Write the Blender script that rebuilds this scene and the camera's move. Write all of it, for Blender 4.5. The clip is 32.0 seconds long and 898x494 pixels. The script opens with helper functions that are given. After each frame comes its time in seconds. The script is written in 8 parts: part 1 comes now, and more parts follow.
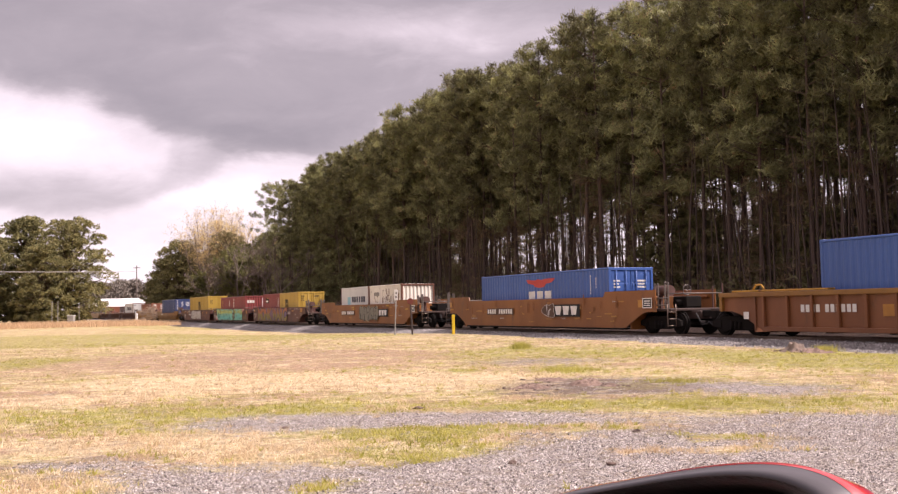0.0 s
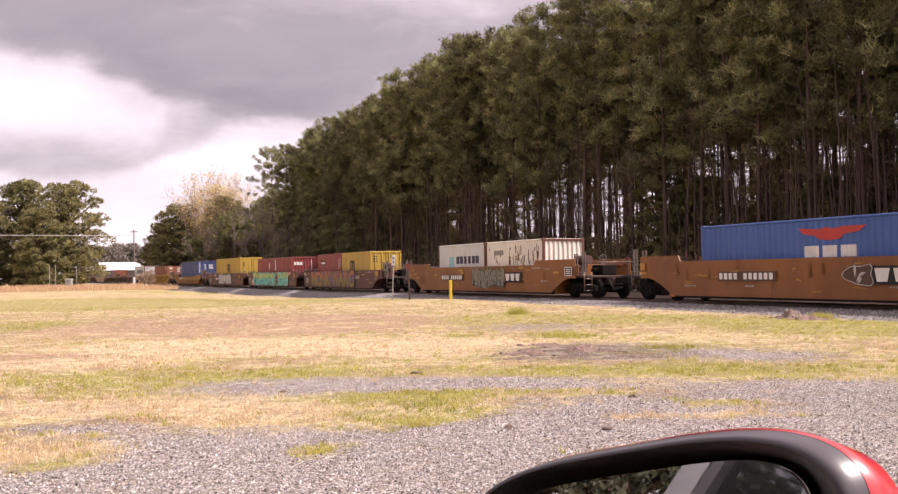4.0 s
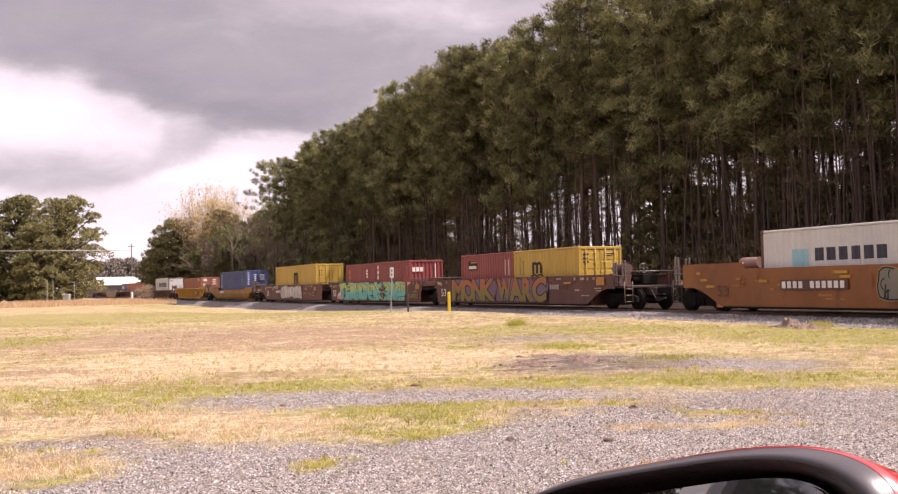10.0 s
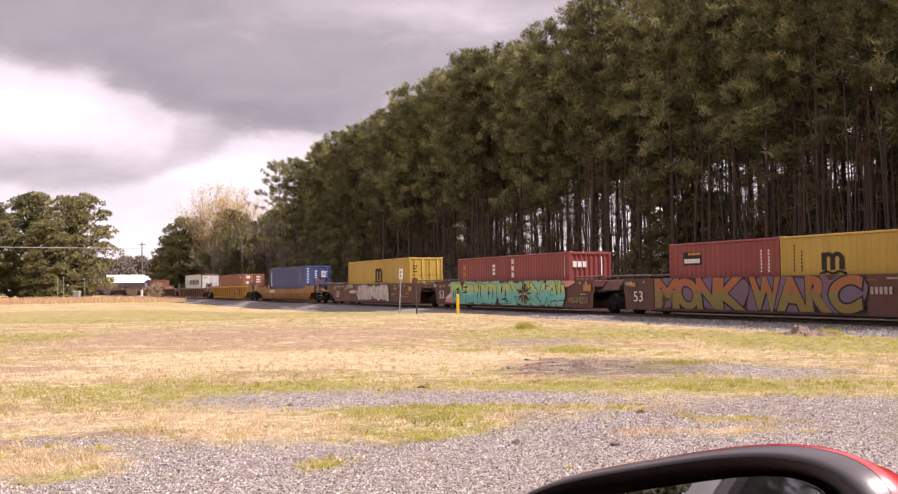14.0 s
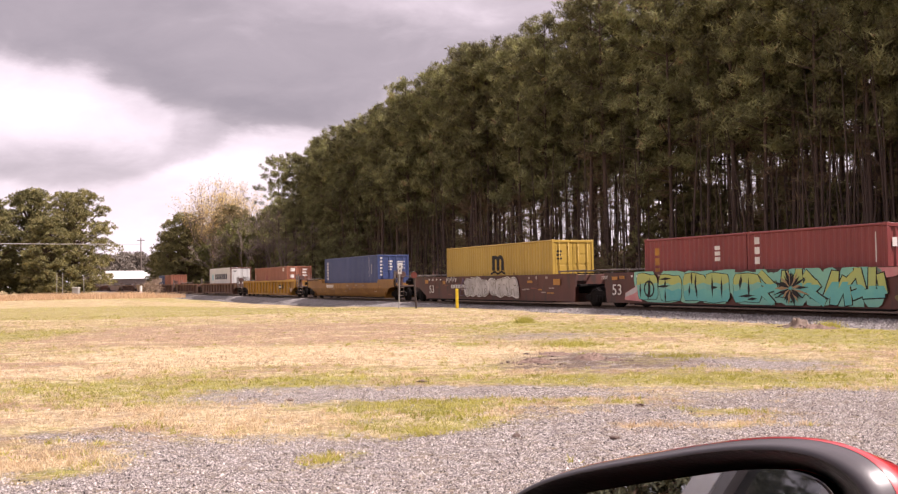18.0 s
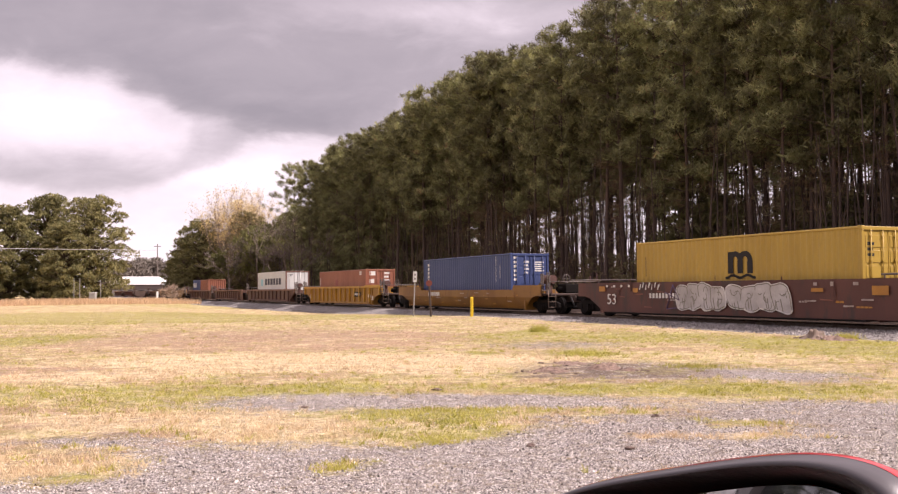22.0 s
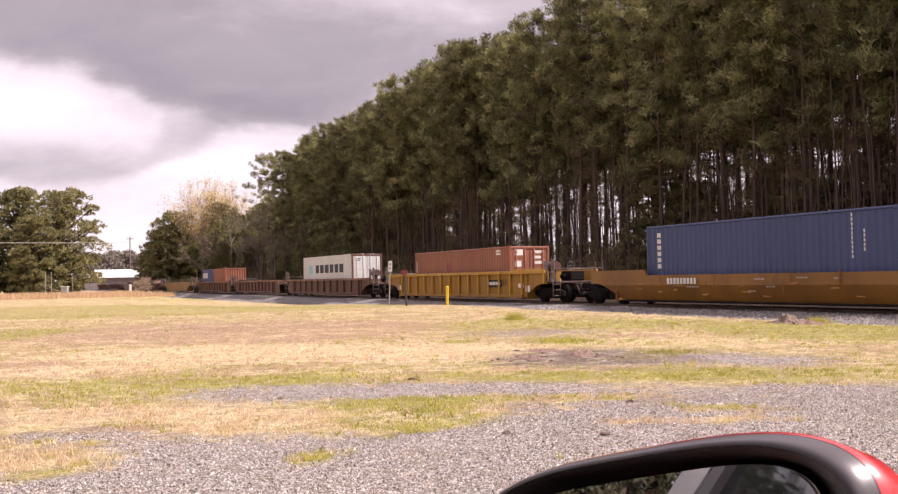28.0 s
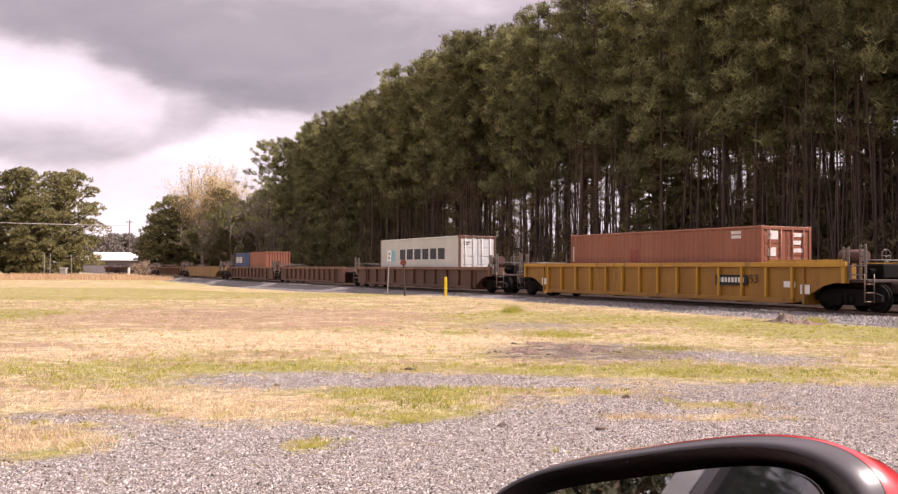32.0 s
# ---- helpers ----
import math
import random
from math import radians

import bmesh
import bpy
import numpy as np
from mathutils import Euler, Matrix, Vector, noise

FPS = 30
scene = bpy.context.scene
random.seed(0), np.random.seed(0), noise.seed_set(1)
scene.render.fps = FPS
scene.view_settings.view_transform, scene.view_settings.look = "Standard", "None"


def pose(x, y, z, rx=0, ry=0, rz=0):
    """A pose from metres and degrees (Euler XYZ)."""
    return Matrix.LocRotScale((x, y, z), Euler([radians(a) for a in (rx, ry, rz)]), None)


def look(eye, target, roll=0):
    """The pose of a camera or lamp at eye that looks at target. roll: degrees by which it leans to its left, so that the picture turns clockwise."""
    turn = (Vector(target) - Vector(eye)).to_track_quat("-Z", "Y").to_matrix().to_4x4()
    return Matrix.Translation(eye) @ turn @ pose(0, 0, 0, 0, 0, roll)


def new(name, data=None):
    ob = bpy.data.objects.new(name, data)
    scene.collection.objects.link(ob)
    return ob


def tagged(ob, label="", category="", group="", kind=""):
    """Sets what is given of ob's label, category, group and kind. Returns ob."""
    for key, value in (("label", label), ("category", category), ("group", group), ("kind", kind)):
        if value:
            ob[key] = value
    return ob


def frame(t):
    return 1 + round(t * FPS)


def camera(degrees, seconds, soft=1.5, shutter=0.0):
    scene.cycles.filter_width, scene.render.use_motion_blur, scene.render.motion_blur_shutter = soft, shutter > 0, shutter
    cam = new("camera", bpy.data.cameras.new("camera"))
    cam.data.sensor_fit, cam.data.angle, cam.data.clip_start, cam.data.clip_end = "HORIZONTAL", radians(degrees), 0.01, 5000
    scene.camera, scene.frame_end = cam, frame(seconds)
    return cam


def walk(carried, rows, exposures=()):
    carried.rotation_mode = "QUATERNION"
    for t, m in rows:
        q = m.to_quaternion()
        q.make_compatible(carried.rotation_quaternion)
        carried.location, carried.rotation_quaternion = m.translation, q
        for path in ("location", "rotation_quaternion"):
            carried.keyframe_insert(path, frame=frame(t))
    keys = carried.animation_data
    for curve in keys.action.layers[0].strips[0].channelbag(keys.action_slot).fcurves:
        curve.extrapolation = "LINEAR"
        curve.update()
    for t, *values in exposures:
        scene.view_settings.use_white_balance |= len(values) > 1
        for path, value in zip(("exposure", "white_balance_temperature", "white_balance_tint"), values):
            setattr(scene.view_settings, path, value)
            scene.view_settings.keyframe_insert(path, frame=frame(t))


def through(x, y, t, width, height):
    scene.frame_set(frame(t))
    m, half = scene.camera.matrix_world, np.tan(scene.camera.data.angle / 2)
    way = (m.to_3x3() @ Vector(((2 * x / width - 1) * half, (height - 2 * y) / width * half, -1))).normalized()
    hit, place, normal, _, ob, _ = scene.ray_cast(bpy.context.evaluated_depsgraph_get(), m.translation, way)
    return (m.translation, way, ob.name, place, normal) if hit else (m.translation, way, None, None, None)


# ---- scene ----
cam = camera(50.4, 32.0, soft=1.28)
PATH = [  # seconds, x, y, z, yaw, pitch, lean
    (0.0, 0.010, 0.000, 1.360, -0.14, 3.61, -1.12),
    (0.5, 0.013, 0.000, 1.358, -0.12, 3.11, -1.16),
    (1.0, 0.013, -0.000, 1.359, -0.88, 2.13, -1.38),
    (1.5, 0.012, -0.000, 1.359, -1.47, 1.44, -1.32),
    (2.0, 0.011, -0.000, 1.360, -0.90, 1.52, -0.93),
    (2.5, 0.010, -0.000, 1.360, -0.85, 1.52, -0.55),
    (3.0, 0.009, -0.000, 1.360, -0.84, 1.54, -0.30),
    (3.5, 0.008, -0.000, 1.360, -0.66, 1.53, -0.51),
    (5.5, 0.001, -0.000, 1.362, 0.48, 2.06, -1.50),
    (6.0, -0.001, -0.000, 1.362, -0.73, 2.35, -1.42),
    (6.5, -0.001, -0.000, 1.363, -2.48, 2.30, -1.30),
    (7.0, -0.001, -0.000, 1.365, -3.54, 2.45, -0.96),
    (7.5, -0.005, 0.000, 1.365, -3.56, 2.98, -0.91),
    (8.0, -0.005, -0.000, 1.364, -2.34, 3.13, -1.46),
    (8.5, -0.009, -0.000, 1.365, -0.66, 3.40, -1.40),
    (9.0, -0.009, -0.000, 1.365, 0.50, 2.83, -1.55),
    (9.5, -0.009, -0.000, 1.365, -0.34, 2.66, -1.61),
    (10.0, -0.008, -0.000, 1.365, -0.42, 2.24, -1.35),
    (10.5, -0.006, -0.000, 1.362, -0.64, 1.93, -0.86),
    (11.0, -0.003, -0.000, 1.361, -0.16, 1.68, -0.73),
    (11.5, -0.002, -0.000, 1.361, -0.16, 2.00, -0.70),
    (12.0, -0.002, -0.000, 1.361, -0.42, 2.51, -0.61),
    (12.5, -0.002, -0.000, 1.361, -0.19, 2.32, -0.31),
    (13.0, -0.003, -0.000, 1.361, 0.00, 2.29, -0.50),
    (13.5, -0.003, -0.000, 1.361, 0.15, 2.33, -0.53),
    (14.0, -0.002, -0.000, 1.360, 0.12, 2.39, -0.55),
    (14.5, -0.004, -0.000, 1.361, 0.18, 2.48, -0.73),
    (16.5, -0.001, -0.000, 1.360, 0.46, 2.42, -1.00),
    (17.0, -0.000, 0.000, 1.360, 0.32, 2.29, -1.25),
    (17.5, -0.001, -0.000, 1.360, 0.14, 2.19, -0.85),
    (18.0, -0.003, -0.000, 1.360, 0.07, 2.06, -0.81),
    (18.5, -0.003, -0.000, 1.360, 0.19, 2.06, -0.31),
    (19.0, -0.004, -0.000, 1.361, 0.29, 2.23, -0.78),
    (19.5, -0.005, -0.000, 1.361, 0.43, 2.38, -0.65),
    (20.0, -0.006, -0.000, 1.361, 0.53, 2.46, -0.60),
    (20.5, -0.006, -0.000, 1.362, 0.65, 2.46, -0.56),
    (21.0, -0.007, -0.000, 1.362, 0.75, 2.46, -0.56),
    (21.5, -0.007, -0.000, 1.362, 0.89, 2.48, -0.40),
    (22.0, -0.008, -0.000, 1.362, 0.96, 2.56, -0.36),
    (22.5, -0.008, -0.000, 1.362, 1.06, 2.58, -0.44),
    (23.0, -0.008, -0.000, 1.361, 1.13, 2.35, -1.15),
    (23.5, -0.007, -0.000, 1.361, 1.32, 2.05, -0.86),
    (24.0, -0.005, -0.000, 1.361, 1.20, 2.04, -0.78),
    (24.5, -0.004, -0.000, 1.361, 0.85, 2.08, -0.84),
    (25.0, -0.006, -0.000, 1.361, 0.64, 2.02, -0.41),
    (25.5, -0.006, -0.000, 1.361, 0.41, 2.02, -0.11),
    (27.5, 0.000, 0.000, 1.360, -0.13, 2.12, -1.09),
    (28.0, -0.000, 0.000, 1.360, -0.51, 1.89, -1.06),
    (28.5, -0.004, 0.000, 1.361, -0.65, 1.55, -0.92),
    (29.0, -0.003, 0.000, 1.361, -0.93, 1.19, -1.04),
    (29.5, -0.001, 0.000, 1.360, -0.98, 0.91, -0.92),
    (30.0, -0.002, 0.000, 1.360, -0.76, 1.20, -0.59),
    (30.5, -0.002, 0.000, 1.360, -0.63, 1.41, -0.14),
    (31.0, -0.004, 0.000, 1.361, -0.60, 1.48, 0.08),
    (31.5, -0.004, 0.000, 1.361, -0.64, 1.44, -0.04),
    (32.0, -0.007, 0.000, 1.362, -0.59, 1.35, 0.36),
]
RUN = [  # seconds, metres that the train has gone
    (0.0, -56.82), (1.0, -52.38), (2.0, -47.94), (3.0, -43.50), (6.0, -30.27), (7.0, -25.94),
    (8.0, -21.64), (9.0, -17.33), (10.0, -13.02), (11.0, -8.69), (12.0, -4.35), (13.0, 0.00),
    (14.0, 4.35), (17.0, 17.46), (18.0, 21.78), (19.0, 26.09), (20.0, 30.40), (21.0, 34.70),
    (22.0, 38.99), (23.0, 43.26), (24.0, 47.49), (25.0, 51.70), (28.0, 64.34), (29.0, 68.68),
    (30.0, 73.02), (31.0, 77.35), (32.0, 81.67)]
walk(cam, [(t, pose(x, y, z, 90 + pitch, -lean, yaw)) for t, x, y, z, yaw, pitch, lean in PATH],
     exposures=[(0, 0.85, 6500, 27), (32, 0.85, 6500, 27)])

# ---------------------------------------------------------------- world and sun
SUN_EL, SUN_AZ = 49.0, -8.0            # azimuth in degrees from the x axis
to_sun = Vector((math.cos(radians(SUN_EL)) * math.cos(radians(SUN_AZ)),
                 math.cos(radians(SUN_EL)) * math.sin(radians(SUN_AZ)), math.sin(radians(SUN_EL))))
sun = new("sun", bpy.data.lights.new("sun", "SUN"))
sun.data.energy, sun.data.angle, sun.data.color = 4.3, radians(0.6), (1.0, 0.94, 0.84)
sun.matrix_world = look((0, 0, 60), Vector((0, 0, 60)) - to_sun)

world = bpy.data.worlds.new("sky")
scene.world = world
world.use_nodes = True


class Net:
    """Short hand for node trees."""

    def __init__(self, tree):
        self.tree = tree
        tree.nodes.clear()

    def add(self, kind, **sets):
        n = self.tree.nodes.new(kind)
        for key, value in sets.items():
            if key in n.inputs:
                n.inputs[key].default_value = value
            else:
                setattr(n, key, value)
        return n

    def link(self, a, b):
        self.tree.links.new(a, b)

    def math(self, op, a, b=None, clamp=False):
        n = self.tree.nodes.new("ShaderNodeMath")
        n.operation, n.use_clamp = op, clamp
        for i, v in enumerate((a, b)):
            if v is None:
                continue
            if isinstance(v, (int, float)):
                n.inputs[i].default_value = v
            else:
                self.link(v, n.inputs[i])
        return n.outputs[0]

    def ramp(self, fac, stops, smooth=False):
        n = self.tree.nodes.new("ShaderNodeValToRGB")
        n.color_ramp.interpolation = "EASE" if smooth else "LINEAR"
        while len(n.color_ramp.elements) < len(stops):
            n.color_ramp.elements.new(0.5)
        for e, (p, c) in zip(n.color_ramp.elements, stops):
            e.position = p
            e.color = (*c, 1) if len(c) == 3 else c
        self.link(fac, n.inputs[0])
        return n.outputs[0]

    def noise(self, vec, scale, detail=4.0, rough=0.55, distort=0.0):
        n = self.tree.nodes.new("ShaderNodeTexNoise")
        n.inputs["Scale"].default_value, n.inputs["Detail"].default_value = scale, detail
        n.inputs["Roughness"].default_value, n.inputs["Distortion"].default_value = rough, distort
        self.link(vec, n.inputs["Vector"])
        return n.outputs[0]

    def mix(self, fac, a, b, kind="MIX"):
        n = self.tree.nodes.new("ShaderNodeMix")
        n.data_type, n.blend_type, n.clamp_factor = "RGBA", kind, True
        if isinstance(fac, (int, float)):
            n.inputs[0].default_value = fac
        else:
            self.link(fac, n.inputs[0])
        for i, v in ((6, a), (7, b)):
            if isinstance(v, (tuple, list)):
                n.inputs[i].default_value = (*v, 1) if len(v) == 3 else v
            else:
                self.link(v, n.inputs[i])
        return n.outputs[2]

    def scaled(self, vec, scale=(1, 1, 1), loc=(0, 0, 0)):
        n = self.tree.nodes.new("ShaderNodeMapping")
        n.inputs["Scale"].default_value, n.inputs["Location"].default_value = scale, loc
        self.link(vec, n.inputs["Vector"])
        return n.outputs[0]


def build_sky():
    n = Net(world.node_tree)
    out = n.add("ShaderNodeOutputWorld")
    sky = n.add("ShaderNodeTexSky", sky_type="NISHITA", sun_disc=False, sun_elevation=radians(SUN_EL),
                sun_rotation=radians(90 - SUN_AZ))
    blue = n.add("ShaderNodeBackground", Strength=0.10)
    n.link(sky.outputs[0], blue.inputs[0])
    way = n.add("ShaderNodeTexCoord").outputs["Generated"]
    sep = n.add("ShaderNodeSeparateXYZ")
    n.link(way, sep.inputs[0])
    ahead = n.math("MAXIMUM", n.math("ABSOLUTE", sep.outputs[1]), 0.25)
    side = n.math("DIVIDE", sep.outputs[0], ahead)
    rise = n.math("DIVIDE", n.math("MAXIMUM", sep.outputs[2], 0.0), ahead)
    flat = n.add("ShaderNodeCombineXYZ")
    n.link(side, flat.inputs[0])
    n.link(rise, flat.inputs[1])
    # ragged edges and billows
    w1 = n.math("SUBTRACT", n.noise(n.scaled(flat.outputs[0], (1, 1.8, 1), (3.1, 1.7, 0)), 6.0, 7, 0.58, 0.2), 0.5)
    w2 = n.math("SUBTRACT", n.noise(n.scaled(flat.outputs[0], (1, 2.4, 1), (8.4, 5.2, 0)), 7.0, 8, 0.60, 0.3), 0.5)
    billow = n.math("SUBTRACT", n.noise(n.scaled(flat.outputs[0], (1, 2.6, 1), (1.3, 7.7, 0)), 8.0, 8, 0.62, 0.4), 0.5)
    wide = n.math("SUBTRACT", n.noise(n.scaled(flat.outputs[0], (1, 2.2, 1), (4.4, 2.2, 0)), 3.2, 5, 0.55, 0.3), 0.5)
    sx = n.math("ADD", side, n.math("MULTIPLY", w1, 0.12))
    sy = n.math("ADD", rise, n.math("MULTIPLY", w2, 0.055))
    tone = n.math("ADD", 0.68, n.math("MULTIPLY", billow, 0.30))
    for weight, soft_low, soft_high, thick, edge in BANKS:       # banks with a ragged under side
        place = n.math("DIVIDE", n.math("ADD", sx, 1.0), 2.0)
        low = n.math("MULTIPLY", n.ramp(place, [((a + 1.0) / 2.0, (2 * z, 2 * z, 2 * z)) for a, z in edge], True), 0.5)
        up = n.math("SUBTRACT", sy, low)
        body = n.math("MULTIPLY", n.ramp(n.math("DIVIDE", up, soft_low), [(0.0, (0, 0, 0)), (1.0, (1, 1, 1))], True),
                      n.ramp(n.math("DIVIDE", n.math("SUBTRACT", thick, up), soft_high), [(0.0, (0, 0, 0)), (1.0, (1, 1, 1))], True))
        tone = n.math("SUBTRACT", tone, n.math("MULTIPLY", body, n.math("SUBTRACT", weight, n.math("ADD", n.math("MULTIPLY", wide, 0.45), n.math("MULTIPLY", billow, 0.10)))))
    for cx, cy, rx, ry, slope, weight in PUFFS:
        dx = n.math("SUBTRACT", sx, cx)
        dy = n.math("ADD", n.math("SUBTRACT", sy, cy), n.math("MULTIPLY", dx, slope))
        d2 = n.math("ADD", n.math("POWER", n.math("ABSOLUTE", n.math("DIVIDE", dx, rx)), 2.0), n.math("POWER", n.math("ABSOLUTE", n.math("DIVIDE", dy, ry)), 2.0))
        tone = n.math("ADD", tone, n.math("MULTIPLY", n.math("POWER", 2.718, n.math("MULTIPLY", d2, -1.0)), weight))
    col = n.ramp(tone, [(0.05, (0.262, 0.242, 0.245)), (0.30, (0.335, 0.308, 0.308)), (0.5, (0.48, 0.44, 0.44)), (0.75, (0.74, 0.685, 0.685)), (1.0, (0.98, 0.915, 0.92))])
    cloud = n.add("ShaderNodeBackground", Strength=CLOUD_POWER)
    n.link(col, cloud.inputs[0])
    cover = n.add("ShaderNodeMixShader", Fac=0.93)
    n.link(blue.outputs[0], cover.inputs[1])
    n.link(cloud.outputs[0], cover.inputs[2])
    n.link(cover.outputs[0], out.inputs[0])


CLOUD_POWER = 0.80
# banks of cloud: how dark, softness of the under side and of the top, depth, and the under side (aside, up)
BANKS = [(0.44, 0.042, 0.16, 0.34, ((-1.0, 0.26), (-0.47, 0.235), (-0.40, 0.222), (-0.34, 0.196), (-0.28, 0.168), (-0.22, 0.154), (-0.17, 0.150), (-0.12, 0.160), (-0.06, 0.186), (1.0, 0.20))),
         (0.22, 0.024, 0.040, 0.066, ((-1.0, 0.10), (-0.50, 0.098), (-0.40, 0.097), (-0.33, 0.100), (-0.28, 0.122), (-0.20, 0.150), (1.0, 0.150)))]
# lighter and darker places: middle aside and up, half width and height, fall to the right, tone
PUFFS = [(-0.24, 0.30, 0.20, 0.022, 0.12, -0.12), (-0.06, 0.292, 0.18, 0.030, 0.05, 0.36), (-0.43, 0.190, 0.08, 0.030, 0.20, 0.16), (-0.22, 0.122, 0.10, 0.022, 0.0, 0.16),
         (0.0, 0.0, 3.0, 0.075, 0.0, 0.18), (-0.28, 0.205, 0.10, 0.022, 0.25, -0.10)]
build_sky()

# ---------------------------------------------------------------- mesh helpers
def part(name, bm, material, parent=None, label=""):
    """Links a bmesh as one mesh object under a thing or a part."""
    me = bpy.data.meshes.new(name)
    bm.to_mesh(me)
    bm.free()
    for m in material if isinstance(material, (list, tuple)) else (material,):
        me.materials.append(m)
    return link_part(name, me, parent, label)


def link_part(name, me, parent=None, label=""):
    ob = new(name, me)
    ob.parent = parent
    return tagged(ob, label=label) if label else ob


def arrays(name, verts, faces, material, parent=None, smooth=False):
    me = bpy.data.meshes.new(name)
    me.from_pydata(verts, [], faces)
    me.materials.append(material)
    if smooth:
        me.shade_smooth()
    return link_part(name, me, parent)


def box(bm, x0, x1, y0, y1, z0, z1, mi=0):
    v = [bm.verts.new(c) for c in ((x0, y0, z0), (x1, y0, z0), (x1, y1, z0), (x0, y1, z0),
                                   (x0, y0, z1), (x1, y0, z1), (x1, y1, z1), (x0, y1, z1))]
    for q in ((3, 2, 1, 0), (4, 5, 6, 7), (0, 1, 5, 4), (1, 2, 6, 5), (2, 3, 7, 6), (3, 0, 4, 7)):
        bm.faces.new([v[i] for i in q]).material_index = mi
    return bm


def slab(bm, x0, x1, y0, y1, z0, z1, b=0.012, mi=0):
    """A box with its edges broken."""
    before = set(bm.faces)
    box(bm, x0, x1, y0, y1, z0, z1, mi)
    fs = [f for f in bm.faces if f not in before]
    es = list({e for f in fs for e in f.edges})
    bmesh.ops.bevel(bm, geom=es, offset=b, segments=1, affect="EDGES")
    return bm


def tube(bm, p, q, r0, r1=None, n=8, caps=True, mi=0):
    p, q = Vector(p), Vector(q)
    r1 = r0 if r1 is None else r1
    d = (q - p).normalized()
    a = d.orthogonal().normalized()
    b = d.cross(a)
    rings = [[bm.verts.new(c + r * (math.cos(6.28318 * i / n) * a + math.sin(6.28318 * i / n) * b)) for i in range(n)]
             for c, r in ((p, r0), (q, r1))]
    for i in range(n):
        f = bm.faces.new((rings[0][i], rings[0][(i + 1) % n], rings[1][(i + 1) % n], rings[1][i]))
        f.smooth, f.material_index = True, mi
    if caps:
        bm.faces.new(rings[0][::-1]).material_index = mi
        bm.faces.new(rings[1]).material_index = mi
    return bm


def prism(bm, outline, y0, y1, mi=0):
    """An outline in x and z, drawn out from y0 to y1."""
    lo = [bm.verts.new((x, y0, z)) for x, z in outline]
    hi = [bm.verts.new((x, y1, z)) for x, z in outline]
    bm.faces.new(lo).material_index = mi
    bm.faces.new(hi[::-1]).material_index = mi
    for i in range(len(lo)):
        j = (i + 1) % len(lo)
        bm.faces.new((lo[j], lo[i], hi[i], hi[j])).material_index = mi
    return bm


def thing(name, label, category, group=""):
    return tagged(new(name), label, category, group)


# ---------------------------------------------------------------- materials
def material(name):
    m = bpy.data.materials.new(name)
    m.use_nodes = True
    n = Net(m.node_tree)
    b = n.add("ShaderNodeBsdfPrincipled")
    n.link(b.outputs[0], n.add("ShaderNodeOutputMaterial").inputs[0])
    return m, n, b


def bump(n, b, height, strength=0.3, distance=0.01):
    k = n.add("ShaderNodeBump", Strength=strength, Distance=distance)
    n.link(height, k.inputs["Height"])
    n.link(k.outputs[0], b.inputs["Normal"])


def surface(name, base, other, scale=3.0, rough=0.6, metal=0.0, stain=None, stain_at=0.62, streak=1.0,
            relief=0.25, depth=0.004, vary=0.0, grain=None, coat=0.0, gloss=0.5):
    """Two tones at two scales, with stains of their own and fine relief."""
    m, n, b = material(name)
    co = n.add("ShaderNodeTexCoord").outputs["Object"]
    wide = n.noise(n.scaled(co, (1, 1, streak)), scale, 5, 0.6)
    small = n.noise(co, grain or scale * 11, 3, 0.6)
    col = n.mix(n.ramp(wide, [(0.35, (0, 0, 0)), (0.68, (1, 1, 1))]), base, other)
    col = n.mix(n.math("MULTIPLY", small, 0.30), col, tuple(0.55 * c for c in other), "MIX")
    if stain:
        spots = n.noise(n.scaled(co, (1.7, 1.7, 1.7 * streak), (3, 5, 7)), scale * 1.6, 7, 0.68)
        col = n.mix(n.ramp(spots, [(stain_at, (0, 0, 0)), (stain_at + 0.09, (1, 1, 1))]), col, stain)
    if vary:
        rnd = n.add("ShaderNodeObjectInfo").outputs["Random"]
        hsv = n.add("ShaderNodeHueSaturation")
        n.link(n.math("ADD", 1.0 - vary / 2, n.math("MULTIPLY", rnd, vary)), hsv.inputs["Value"])
        n.link(col, hsv.inputs["Color"])
        col = hsv.outputs[0]
    n.link(col, b.inputs["Base Color"])
    n.link(n.math("ADD", rough - 0.1, n.math("MULTIPLY", wide, 0.2)), b.inputs["Roughness"])
    b.inputs["Metallic"].default_value = metal
    b.inputs["Specular IOR Level"].default_value = gloss
    b.inputs["Coat Weight"].default_value = coat
    bump(n, b, small, relief, depth)
    return m


